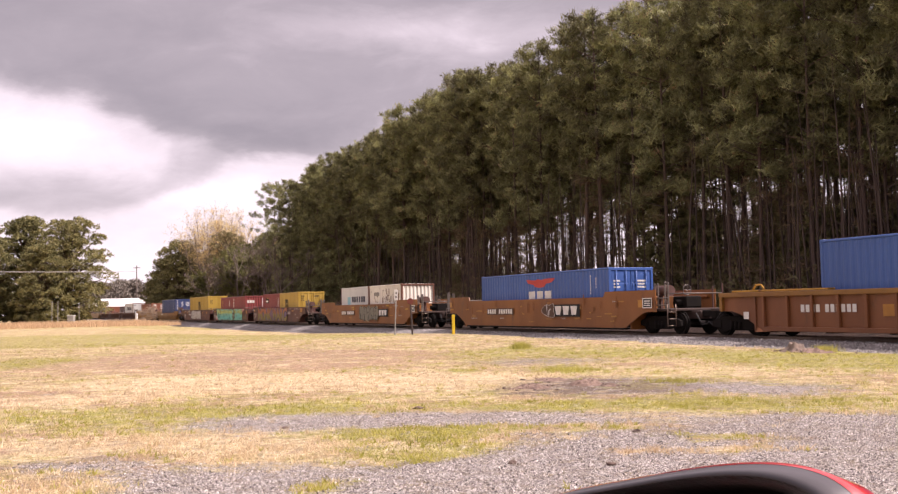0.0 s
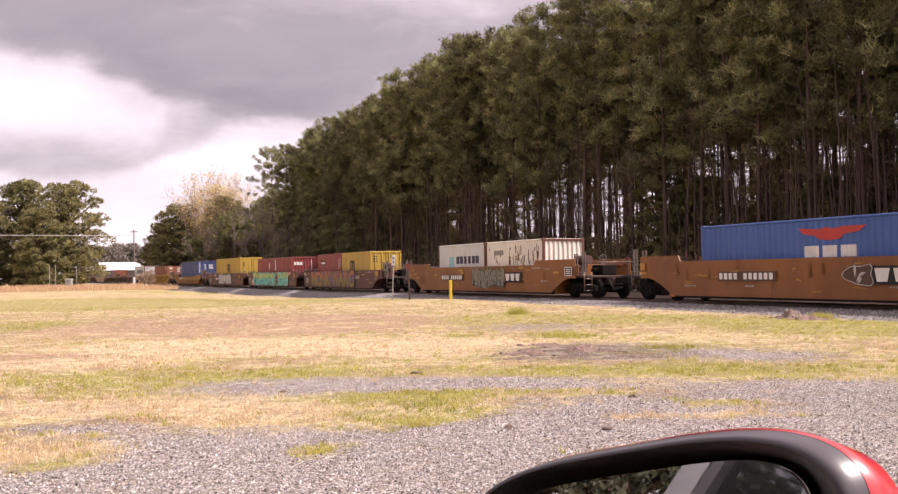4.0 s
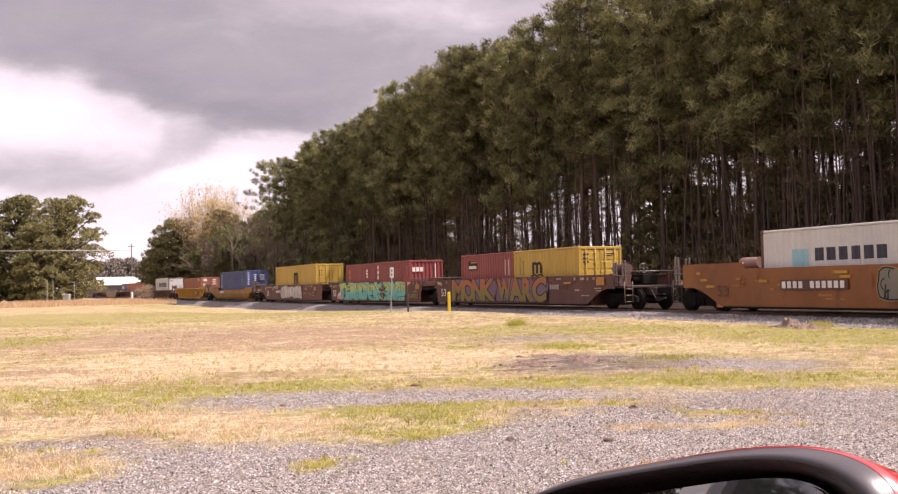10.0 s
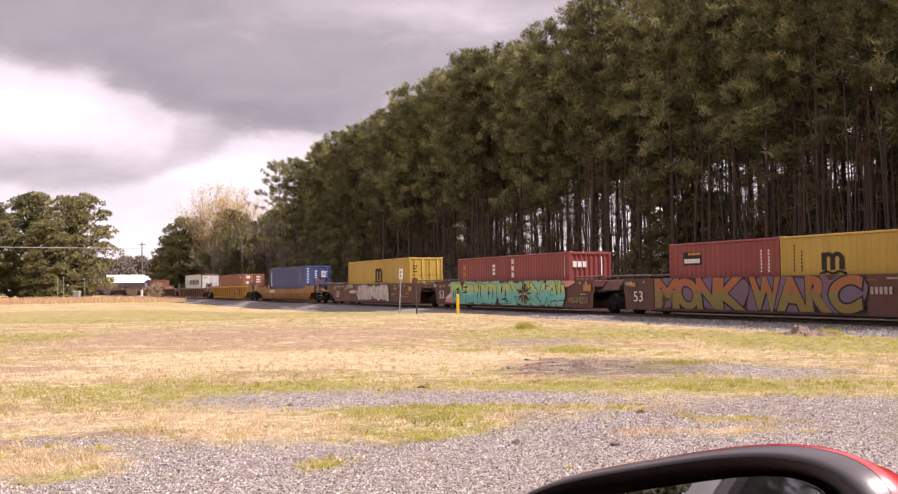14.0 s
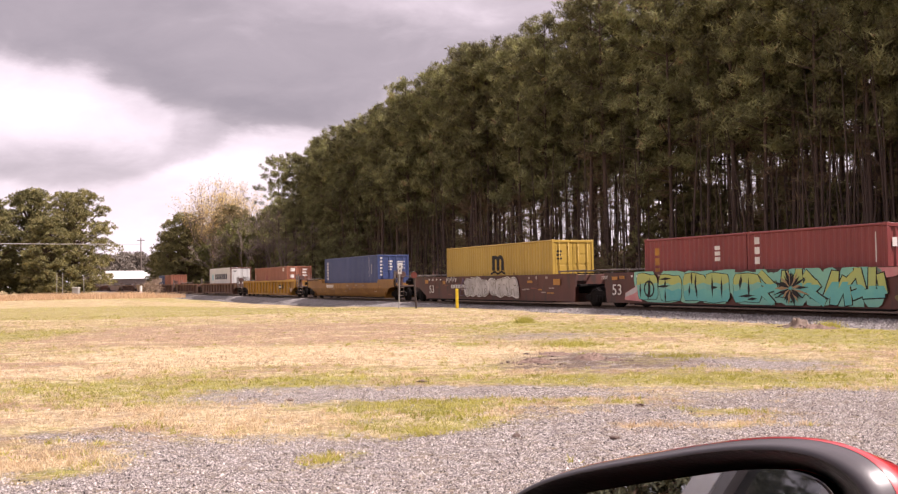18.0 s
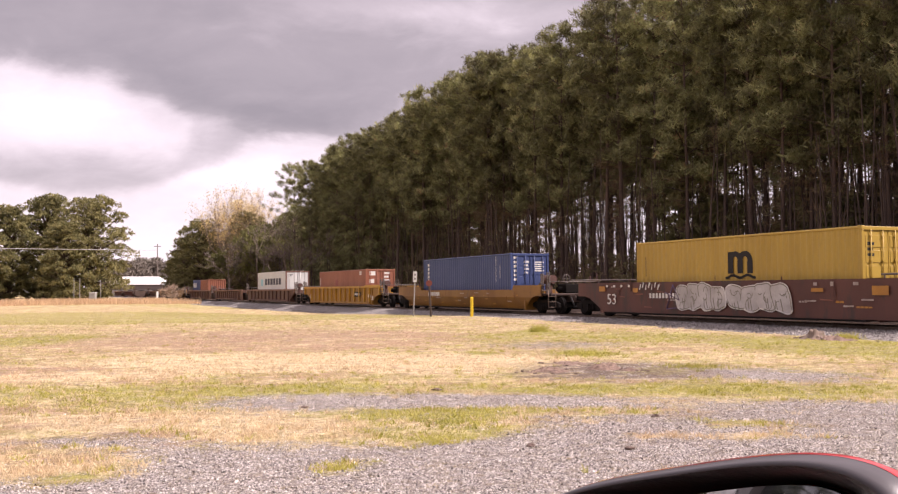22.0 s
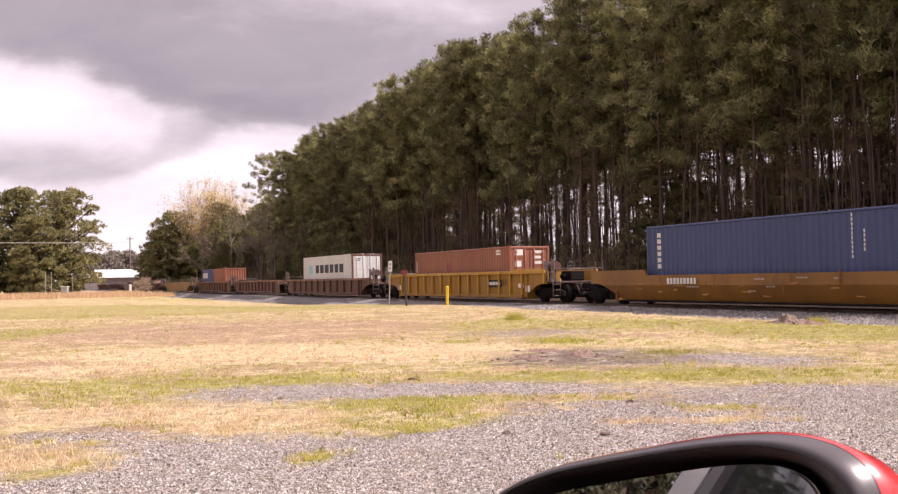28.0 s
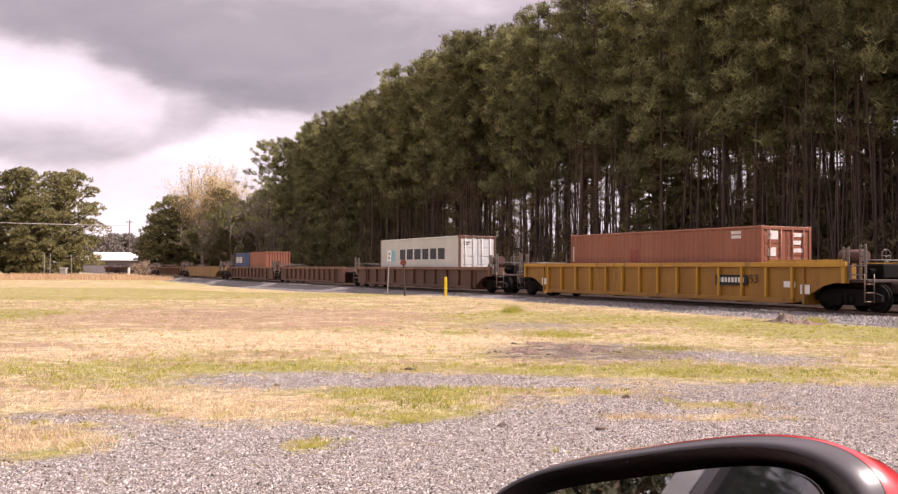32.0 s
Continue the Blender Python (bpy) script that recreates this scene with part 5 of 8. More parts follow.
upright_bars(red_e2, -2.35, 1.02, 2.2, 3, AMBER, 0.30)
upright_bars(red_e2, 1.3, 1.5, 2.1, 3, WHITE, 0.30)
emblem_m(yellow_f, -0.25, 1.42, 1.45, BLACK)
upright_bars(yellow_f, -5.5, 1.4, 2.2, 7, BLACK, 0.07)
end_bars(yellow_f, 6.105, -0.95, 2.2, BLACK, 3, 0.3, 0.09)
for i in range(6):
    patch(navy_g, -5.42, -5.22, 1.14 + i * 0.24, 1.14 + i * 0.24 + 0.17, WHITE, name="lettering_bar")
upright_bars(navy_g, 4.3, 1.3, 2.7, 10, WHITE, 0.06)
upright_bars(navy_g, 4.75, 1.5, 2.2, 5, WHITE, 0.06)
end_bars(navy_g, 6.105, -1.0, 2.5, WHITE, 6, 0.22, 0.12)
end_bars(navy_g, 6.105, -0.35, 2.3, WHITE, 4, 0.3, 0.1)
end_bars(navy_g, 6.105, 0.3, 2.3, WHITE, 5, 0.6, 0.06)
end_bars(orange_h, 6.105, -0.9, 2.0, WHITE, 2, 0.5, 0.3)
end_bars(orange_h, 6.105, 0.3, 2.1, WHITE, 3, 0.5, 0.14)
patch(orange_h, -1.6, -0.9, 1.25, 1.75, BOX_RED, name="repair_plate")
upright_bars(orange_h, 4.55, 2.05, 2.35, 2, WHITE, 0.5)
upright_bars(orange_h, -5.9, 1.3, 2.2, 1, WHITE, 0.05)
patch(grey_i, -4.5, -3.5, 1.4, 2.1, STAR_BLUE, name="emblem")
for i in range(6):
    patch(grey_i, -2.7 + i * 1.18, -2.7 + i * 1.18 + 0.92, 1.50, 2.13, INK, name="lettering_bar")
end_bars(grey_i, 6.105, -0.9, 2.4, BLACK, 2, 0.4, 0.06)

# ---------------------------------------------------------------- ground
def spread(near, far, fine, coarse, rate=1.10):
    """Grid lines: fine near the viewer, wide far off."""
    out, x, step = [], 0.0, fine
    while x < far:
        out.append(x)
        if x > near:
            step = min(step * rate, coarse)
        x += step
    return out + [far]


# grid lines across and along the railway
AS = np.array([-v for v in spread(7, 2600, 0.4, 300)[:0:-1]] + spread(30, 2600, 0.4, 300))
SS = np.array([-v for v in spread(3, 2600, 0.8, 300, 1.2)[:0:-1]] + spread(64, 2600, 0.4, 300, 1.06))

# patches of cover on the lot: (middle x, y, half width, half depth, gravel, green, straw)
COVER = [
    (1.5, 3.0, 12.0, 5.3, 1.0, 0, 0), (0.3, 7.9, 2.6, 1.0, 1.0, 0, 0), (4.2, 9.0, 3.9, 2.6, 1.0, 0, 0), (9.6, 8.0, 4.0, 2.9, 1.0, 0, 0), (-1.0, 11.6, 1.7, 0.85, 1.05, 0, 0), (0.9, 11.7, 1.5, 0.75, 1.0, 0, 0),
    (-3.3, 8.75, 0.85, 0.38, 0.8, 0, 0), (-5.6, 6.5, 2.6, 0.4, 0.6, 0, 0),
    (3.1, 16.3, 1.7, 1.9, 0.55, 0, 0), (5.0, 15.0, 1.15, 1.15, 0.9, 0, 0), (2.2, 23.3, 1.5, 1.2, 0.5, 0, 0),
    (-0.35, 9.4, 0.75, 1.15, -1.3, 0.42, 0.25), (-0.6, 10.5, 0.9, 0.42, -1.2, 0.45, 0.3), (0.3, 10.5, 0.7, 0.35, -1.0, 0.5, 0.2), (-1.05, 7.5, 0.28, 0.30, -2.0, 0.7, 0), (2.4, 8.72, 0.95, 0.17, -3.2, -0.6, 0.5), (2.9, 9.6, 0.45, 0.16, -2.2, 0.3, 0.4), (-3.6, 7.35, 1.05, 0.62, -1.5, -0.45, 0.65), (-2.8, 6.95, 0.3, 0.25, -0.9, 0.6, 0),
    (1.3, 10.6, 1.35, 0.28, -2.6, 0.2, 0.5), (2.5, 9.9, 0.3, 0.2, -0.8, 0.5, 0.1), (-2.9, 9.9, 2.2, 0.7, 0, -0.45, 0.7), (-1.9, 8.9, 0.6, 0.5, -0.4, -0.3, 0.5),
    (9.0, 22.0, 2.4, 3.2, -0.5, 1.0, 0), (-5.5, 27.0, 6.0, 6.0, 0, -0.3, -0.28), (-7.4, 15.2, 2.0, 1.6, 0, -0.4, -0.35), (-12.0, 27.0, 1.5, 2.5, 0, 0.7, 0), (-2.6, 18.2, 4.4, 2.3, 0, -0.5, 1.0), (-6.0, 15.0, 1.6, 0.6, 0, -0.4, 0.8),
    (2.2, 30.0, 0.8, 1.6, 0, 0.8, 0), (-18, 52, 16, 12, 0, 0.40, -0.1), (0.3, 20.3, 0.4, 0.6, 0, 0.9, 0), (-5, 12.8, 3.6, 1.3, 0, 0.35, 0.15), (2.4, 13.2, 3.4, 0.6, -0.5, 0.65, 0), (6.4, 12.4, 3.0, 0.7, -0.4, 0.4, 0.4),
    (5.6, 19.4, 2.4, 1.2, 0, 0, 0.7), (3.0, 27.0, 4.0, 3.0, 0, 0.35, 0), (-35, 120, 40, 25, 0, 0.3, 0), (9.5, 24.4, 3.4, 1.4, -0.3, 0.7, 0), (6.2, 27.0, 2.6, 1.2, 0, 0.4, 0), (-8, 60, 12, 10, 0, 0.1, -0.3), (3.4, 16.0, 0.55, 0.6, -0.4, 0.8, 0), (2.5, 20.6, 0.7, 0.9, -0.2, 0.7, 0),
]


LATTICE = np.random.default_rng(4).random((64, 64))


def patchy(x, y, size, octaves=4):
    """Smooth random patches, about -1 to 1."""
    out, amp, total = np.zeros_like(x), 1.0, 0.0
    for k in range(octaves):
        u, v = x / size + 17.3 * k, y / size + 5.1 * k
        i, j = np.floor(u).astype(int), np.floor(v).astype(int)
        fu, fv = u - i, v - j
        fu, fv = fu * fu * (3 - 2 * fu), fv * fv * (3 - 2 * fv)
        a, b = LATTICE[i % 64, j % 64], LATTICE[(i + 1) % 64, j % 64]
        c, d = LATTICE[i % 64, (j + 1) % 64], LATTICE[(i + 1) % 64, (j + 1) % 64]
        out = out + amp * (2 * ((a * (1 - fu) + b * fu) * (1 - fv) + (c * (1 - fu) + d * fu) * fv) - 1)
        total, amp, size = total + amp, amp * 0.65, size * 0.5
    return out / total * 1.7


def cover_at(x, y):
    """Gravel, green and straw, each 0 to 1, on arrays of x and y."""
    g, v, s = np.zeros_like(x), np.full_like(x, 0.42), np.full_like(x, 0.27)
    wob = 0.45 * patchy(x, y, 2.2)
    for cx, cy, rx, ry, a, b, c in COVER:
        r = np.sqrt(((x - cx) / rx) ** 2 + ((y - cy) / ry) ** 2) + wob * min(1.0, 0.6 / min(rx, ry))
        soft = min(1.0, 1.3 / min(rx, ry))
        k = np.clip((1 + soft / 2 - r) / soft, 0, 1)
        g, v, s = g + a * k, v + b * k, s + c * k
    past = x * ACROSS.x + y * ACROSS.y > MID + 3.0          # brown litter under the woods
    v, s = np.where(past, -1.5, v), np.where(past, -1.5, s)
    return np.clip(g, 0, 1), np.clip(v, -1.5, 1), np.clip(s, -1.5, 1)


EARTH = [(2.5, 16.2, 1.7, 2.0, 1.5), (1.2, 15.3, 0.6, 0.5, 0.8), (2.2, 10.4, 2.2, 0.5, 0.35), (5.5, 9.3, 2.0, 0.8, 0.4), (-3.0, 9.9, 2.6, 0.6, 0.3), (9.4, 26.0, 1.2, 1.0, 0.6), (2.2, 23.3, 1.6, 1.2, 0.4), (-7, 30, 6, 6, 0.25)]


def earth_at(x, y):
    e = np.zeros_like(x)
    for cx, cy, rx, ry, a in EARTH:
        r = np.sqrt(((x - cx) / rx) ** 2 + ((y - cy) / ry) ** 2)
        e = e + a * np.clip((1.3 - r) / 0.9, 0, 1)
    e = e + 3.0 * (x * ACROSS.x + y * ACROSS.y > MID + 3.0)
    return np.clip(e, 0, 3)


def bed_edge(s):
    """How far the crushed stone reaches towards the lot, by the metres along the line."""
    return np.interp(s, [26, 44], [3.95, 3.15])


def smooth(u):
    u = np.clip(u, 0, 1)
    return u * u * (3 - 2 * u)


def fall(s):
    """How far the field lies below the line, by the metres along it."""
    s = np.asarray(s, float)
    return 0.42 * smooth((s - 42) / 33) * (1 - smooth((s - 125) / 30))


def lie(x, y):
    """Height of the ground: nearly flat, a shallow ditch short of the ballast."""
    a = x * ACROSS.x + y * ACROSS.y
    r = np.hypot(x, y)
    h = 0.025 * np.sin(0.31 * x + 0.2) * np.sin(0.27 * y) + 0.012 * np.sin(1.1 * x + 0.7 * y)
    h = h - 0.05 * np.exp(-((a - 20.0) / 1.2) ** 2)
    h = h - fall(ALONG.x * x + ALONG.y * y) * smooth((a - 9) / 9) * (a < MID)
    s = ALONG.x * x + ALONG.y * y
    return np.where(r < 260, h, 0.0) - np.where((a - MID < 3.85) & (MID - a < bed_edge(s) - 0.1), 0.22, 0.0)


def build_ground():
    ga, gs = np.meshgrid(AS, SS)
    gx, gy = ACROSS.x * ga + ALONG.x * gs, ACROSS.y * ga + ALONG.y * gs
    gz = lie(gx, gy)
    verts = np.stack([gx.ravel(), gy.ravel(), gz.ravel()], 1)
    nx, ny = len(AS), len(SS)
    i = np.arange(nx * ny).reshape(ny, nx)
    faces = np.stack([i[:-1, :-1].ravel(), i[:-1, 1:].ravel(), i[1:, 1:].ravel(), i[1:, :-1].ravel()], 1)
    me = bpy.data.meshes.new("ground")
    me.from_pydata(verts.tolist(), [], faces.tolist())
    g, v, s = cover_at(gx.ravel(), gy.ravel())
    at = me.color_attributes.new("cover", "FLOAT_COLOR", "POINT")
    at.data.foreach_set("color", np.stack([g, v, s, earth_at(gx.ravel(), gy.ravel())], 1).ravel().astype(np.float32))
    me.materials.append(GROUND)
    me.shade_smooth()
    tagged(new("ground", me), "lot of dry yellow grass, green tufts and grey gravel", "ground", kind="structure")


def ground_material():
    m, n, b = material("grass_and_gravel")
    co = n.add("ShaderNodeTexCoord").outputs["Object"]
    sep = n.add("ShaderNodeSeparateColor")
    cover = n.add("ShaderNodeVertexColor", layer_name="cover")
    n.link(cover.outputs[0], sep.inputs[0])
    coarse = n.noise(n.scaled(co, (0.7, 1.0, 1)), 0.5, 7, 0.68, 0.4)
    mid = n.noise(co, 3.2, 5, 0.65)
    flat = n.add("ShaderNodeMapRange")
    n.link(n.noise(co, 34.0, 4, 0.75), flat.inputs[0])
    flat.inputs[1].default_value, flat.inputs[2].default_value = 0.37, 0.62
    fine = flat.outputs[0]
    stones = n.add("ShaderNodeTexVoronoi", Scale=125.0)
    n.link(co, stones.inputs["Vector"])
    tint = n.add("ShaderNodeSeparateColor")
    n.link(stones.outputs["Color"], tint.inputs[0])
    grey = n.ramp(tint.outputs[0], [(0.0, (0.030, 0.026, 0.025)), (0.34, (0.165, 0.145, 0.140)), (0.62, (0.37, 0.330, 0.312)), (0.84, (0.68, 0.612, 0.566)), (1.0, (0.96, 0.89, 0.82))])
    grey = n.mix(n.ramp(mid, [(0.55, (0, 0, 0)), (0.75, (0.6, 0.6, 0.6))]), grey, (0.17, 0.13, 0.095))
    straw = n.mix(fine, (0.42, 0.300, 0.145), (1.0, 0.82, 0.53))
    brown = n.mix(fine, (0.235, 0.138, 0.085), (0.65, 0.435, 0.285))
    green = n.mix(fine, (0.125, 0.142, 0.022), (0.50, 0.465, 0.095))
    mottle = n.math("SUBTRACT", n.noise(n.scaled(co, (1, 1, 1), (5, 1, 0)), 9.0, 5, 0.7, 0.3), 0.5)
    s = n.math("ADD", n.math("ADD", sep.outputs[2], n.math("MULTIPLY", mottle, 1.6)), n.math("ADD", n.math("MULTIPLY", n.math("SUBTRACT", n.noise(co, 1.4, 8, 0.72, 0.6), 0.5), 3.6), n.math("MULTIPLY", n.math("SUBTRACT", coarse, 0.5), 2.4)))
    col = n.mix(n.ramp(s, [(0.10, (0, 0, 0)), (0.55, (1, 1, 1))]), brown, straw)
    v = n.math("ADD", n.math("SUBTRACT", sep.outputs[1], n.math("MULTIPLY", mottle, 1.5)), n.math("ADD", n.math("MULTIPLY", n.math("SUBTRACT", mid, 0.5), 2.2), n.math("MULTIPLY", n.math("SUBTRACT", n.noise(co, 0.9, 6, 0.65, 0.5), 0.5), 2.4)))
    col = n.mix(n.math("MULTIPLY", n.ramp(v, [(0.12, (0, 0, 0)), (0.95, (1, 1, 1))]), 0.85), col, green)
    g = n.math("ADD", sep.outputs[0], n.math("MULTIPLY", n.math("SUBTRACT", n.noise(co, 2.6, 8, 0.75, 0.3), 0.5), 2.8))
    mask = n.ramp(n.math("ADD", g, n.math("MULTIPLY", n.math("SUBTRACT", fine, 0.5), 0.9)), [(0.24, (0, 0, 0)), (0.72, (1, 1, 1))])
    col = n.mix(mask, col, grey)
    tufty = n.ramp(n.noise(n.scaled(co, (1, 1, 1), (7, 3, 0)), 7.5, 6, 0.75, 0.4), [(0.46, (0, 0, 0)), (0.66, (0.62, 0.62, 0.62))])
    wisps = n.ramp(n.noise(n.scaled(co, (0.55, 1.5, 1), (2, 9, 0)), 1.9, 8, 0.74, 0.5), [(0.50, (0, 0, 0)), (0.64, (0.5, 0.5, 0.5))])
    col = n.mix(n.math("MULTIPLY", wisps, n.math("SUBTRACT", 1.0, mask)), col, n.mix(fine, (0.16, 0.105, 0.058), (0.33, 0.235, 0.13)))
    col = n.mix(tufty, col, n.mix(fine, (0.13, 0.095, 0.05), (0.25, 0.19, 0.105)))
    e = n.math("MULTIPLY", cover.outputs[1], n.ramp(n.noise(co, 2.1, 6, 0.7, 0.4), [(0.38, (0, 0, 0)), (0.60, (1, 1, 1))]))
    col = n.mix(e, col, n.mix(fine, (0.10, 0.072, 0.055), (0.21, 0.155, 0.12)))
    n.link(col, b.inputs["Base Color"])
    b.inputs["Roughness"].default_value = 0.92
    b.inputs["Specular IOR Level"].default_value = 0.2
    h = n.math("ADD", n.math("MULTIPLY", stones.outputs["Distance"], -0.6), n.math("MULTIPLY", fine, 1.0))
    bump(n, b, h, 0.7, 0.03)
    return m


GROUND = ground_material()
build_ground()


def ballast_material():
    m, n, b = material("grey_ballast")
    co = n.add("ShaderNodeTexCoord").outputs["Object"]
    st = n.add("ShaderNodeTexVoronoi", Scale=15.0)
    n.link(co, st.inputs["Vector"])
    tint = n.add("ShaderNodeSeparateColor")
    n.link(st.outputs["Color"], tint.inputs[0])
    col = n.ramp(tint.outputs[0], [(0.0, (0.12, 0.11, 0.105)), (0.5, (0.185, 0.17, 0.162)), (1.0, (0.33, 0.305, 0.29))])
    n.link(n.mix(n.math("MULTIPLY", n.noise(co, 0.5, 4), 0.5), col, (0.22, 0.195, 0.18)), b.inputs["Base Color"])
    b.inputs["Roughness"].default_value = 0.9
    bump(n, b, n.math("MULTIPLY", st.outputs["Distance"], -1.0), 0.9, 0.05)
    return m


BALLAST = ballast_material()


def build_track():
    rng = np.random.default_rng(5)
    # a bed of crushed stone with sloping shoulders
    prof = [(-4.2, -0.10), (-3.4, -0.02), (-2.5, 0.03), (-1.7, 0.045), (-0.75, 0.035), (0.75, 0.035), (1.7, 0.045), (2.5, 0.0), (4.2, -0.13)]
    ss = np.concatenate([np.arange(-80, 140, 0.8), np.arange(140, 700, 8.0)])
    verts = []
    for s in ss:
        for a, z in prof:
            reach = a if a > -1.7 else -1.7 + (a + 1.7) * (float(bed_edge(s)) - 1.45) / 2.5
            p = ACROSS * (MID + reach + 0.12 * rng.normal() * (abs(a) > 2)) + ALONG * float(s)
            verts.append((p.x, p.y, z + 0.015 * rng.normal() - float(fall(s)) * float(np.interp(-a, [1.7, 4.4], [0, 1]))))
    k = len(prof)
    faces = [(i * k + j, (i + 1) * k + j, (i + 1) * k + j + 1, i * k + j + 1) for i in range(len(ss) - 1) for j in range(k - 1)]
    bed = arrays("ballast_bed", verts, [f[::-1] for f in faces], BALLAST)
    tagged(bed, "bed of grey crushed stone under the railway line", "ballast", kind="structure")
    # rails
    sec = [(-0.07, 0), (0.07, 0), (0.07, 0.02), (0.012, 0.04), (0.012, 0.12), (0.037, 0.135), (0.037, 0.165), (-0.037, 0.165), (-0.037, 0.135), (-0.012, 0.12), (-0.012, 0.04), (-0.07, 0.02)]
    for side in (-1, 1):
        bm = bmesh.new()
        ends = []
        for s in (-80.0, 700.0):
            p = ALONG * s + ACROSS * (MID + side * 0.755)
            ends.append([bm.verts.new((p.x + ACROSS.x * a, p.y + ACROSS.y * a, RAIL - 0.165 + z)) for a, z in sec])
        for i in range(len(sec)):
            j = (i + 1) % len(sec)
            bm.faces.new((ends[0][i], ends[0][j], ends[1][j], ends[1][i]))
        tagged(part("rail", bm, STEEL), "worn steel rail with rusty sides", "rail", "rails of the line", "structure")


build_track()


def stones(name, label, n, place, size, mat, seed):
    """Loose stones, each a squat eight-sided lump."""
    rng = np.random.default_rng(seed)
    x, y, z = place(rng, n)
    n = len(x)
    r = size[0] + (size[1] - size[0]) * rng.random(n) ** 2.5
    a = rng.random(n) * 6.28
    base = np.array([(1, 0, -0.15), (0, 1, -0.15), (-1, 0, -0.15), (0, -1, -0.15), (0.15, 0.1, 0.85)])
    jig = 1 + 0.35 * rng.normal(size=(n, 5, 1)).clip(-1.4, 1.4)
    p = base[None] * jig * r[:, None, None]
    q = p.copy()
    q[..., 0] = p[..., 0] * np.cos(a)[:, None] - p[..., 1] * np.sin(a)[:, None] * 0.7
    q[..., 1] = p[..., 0] * np.sin(a)[:, None] + p[..., 1] * np.cos(a)[:, None] * 0.7
    q += np.stack([x, y, z], 1)[:, None, :]
    f = np.array([(0, 1, 4), (1, 2, 4), (2, 3, 4), (3, 0, 4)])
    faces = (f[None] + 5 * np.arange(n)[:, None, None]).reshape(-1, 3)
    ob = arrays(name, q.reshape(-1, 3).tolist(), faces.tolist(), mat)
    return tagged(ob, label, "gravel", kind="stuff")


def island(name, stops, rough=0.85, noise_scale=8.0, drift=0.0):
    """One colour for each loose piece."""
    m, n, b = material(name)
    rnd = n.add("ShaderNodeNewGeometry").outputs["Random Per Island"]
    co = n.add("ShaderNodeTexCoord").outputs["Object"]
    f = n.math("ADD", n.math("MULTIPLY", rnd, 1.0 - drift), n.math("MULTIPLY", n.math("SUBTRACT", n.noise(co, 0.9, 5, 0.65), 0.5 - 0.5 * 0.4), drift * 2.5))
    col = n.mix(n.math("MULTIPLY", n.noise(co, noise_scale, 2), 0.18), n.ramp(f, stops), (0.14, 0.11, 0.08))
    n.link(col, b.inputs["Base Color"])
    b.inputs["Roughness"].default_value = rough
    b.inputs["Specular IOR Level"].default_value = 0.25
    return m


CHIPS = island("gravel_chips", [(0.0, (0.035, 0.030, 0.030)), (0.36, (0.150, 0.131, 0.127)), (0.64, (0.37, 0.328, 0.312)), (0.84, (0.74, 0.665, 0.625)), (1.0, (0.95, 0.88, 0.83))])
CRUSHED = island("crushed_stone", [(0.0, (0.12, 0.11, 0.105)), (0.5, (0.215, 0.198, 0.19)), (1.0, (0.50, 0.465, 0.44))])


def lot_gravel(rng, n):
    d = 3.6 + 13.5 * rng.random(n) ** 1.7
    x = d * np.tan(np.radians(rng.uniform(-30, 30, n)))
    g, _, _ = cover_at(x, d)
    keep = g + 0.20 * rng.normal(size=n) + 0.35 * patchy(x, d, 0.7) > 0.48
    return x[keep], d[keep], lie(x[keep], d[keep])


def line_gravel(rng, n):
    s = 14 + 95 * rng.random(n) ** 1.6
    a = MID - 1.0 - rng.random(n) * (bed_edge(s) - 0.75)
    x, y = ACROSS.x * a + ALONG.x * s, ACROSS.y * a + ALONG.y * s
    return x, y, np.interp((MID - a) * 3.95 / bed_edge(s), [1.7, 2.5, 3.4, 4.2], [0.06, 0.045, 0.0, -0.08]) - fall(s) * np.interp((MID - a) * 3.95 / bed_edge(s), [1.7, 4.4], [0, 1])


stones("gravel", "loose grey gravel lying on the lot", 170000, lot_gravel, (0.004, 0.0135), CHIPS, 11)
stones("ballast_stones", "crushed grey stones along the railway line", 26000, line_gravel, (0.015, 0.05), CRUSHED, 12)


def blades(name, label, x, y, z, height, width, mat, seed, lean=0.5):
    """Grass: each blade a narrow bent triangle pair."""
    rng = np.random.default_rng(seed)
    n = len(x)
    h = height * (0.5 + rng.random(n))
    a = rng.random(n) * 6.28
    dx, dy = np.cos(a), np.sin(a)
    lx, ly = lean * h * rng.normal(size=n), lean * h * rng.normal(size=n)
    w = width * (0.6 + 0.8 * rng.random(n))
    p = np.stack([np.stack([x - dx * w, y - dy * w, z - 0.01 * np.ones(n)], 1), np.stack([x + dx * w, y + dy * w, z - 0.01 * np.ones(n)], 1),
                  np.stack([x + lx, y + ly, z + h], 1)], 1)
    faces = np.arange(3 * n).reshape(-1, 3)
    return tagged(arrays(name, p.reshape(-1, 3).tolist(), faces.tolist(), mat), label, "grass", kind="stuff")


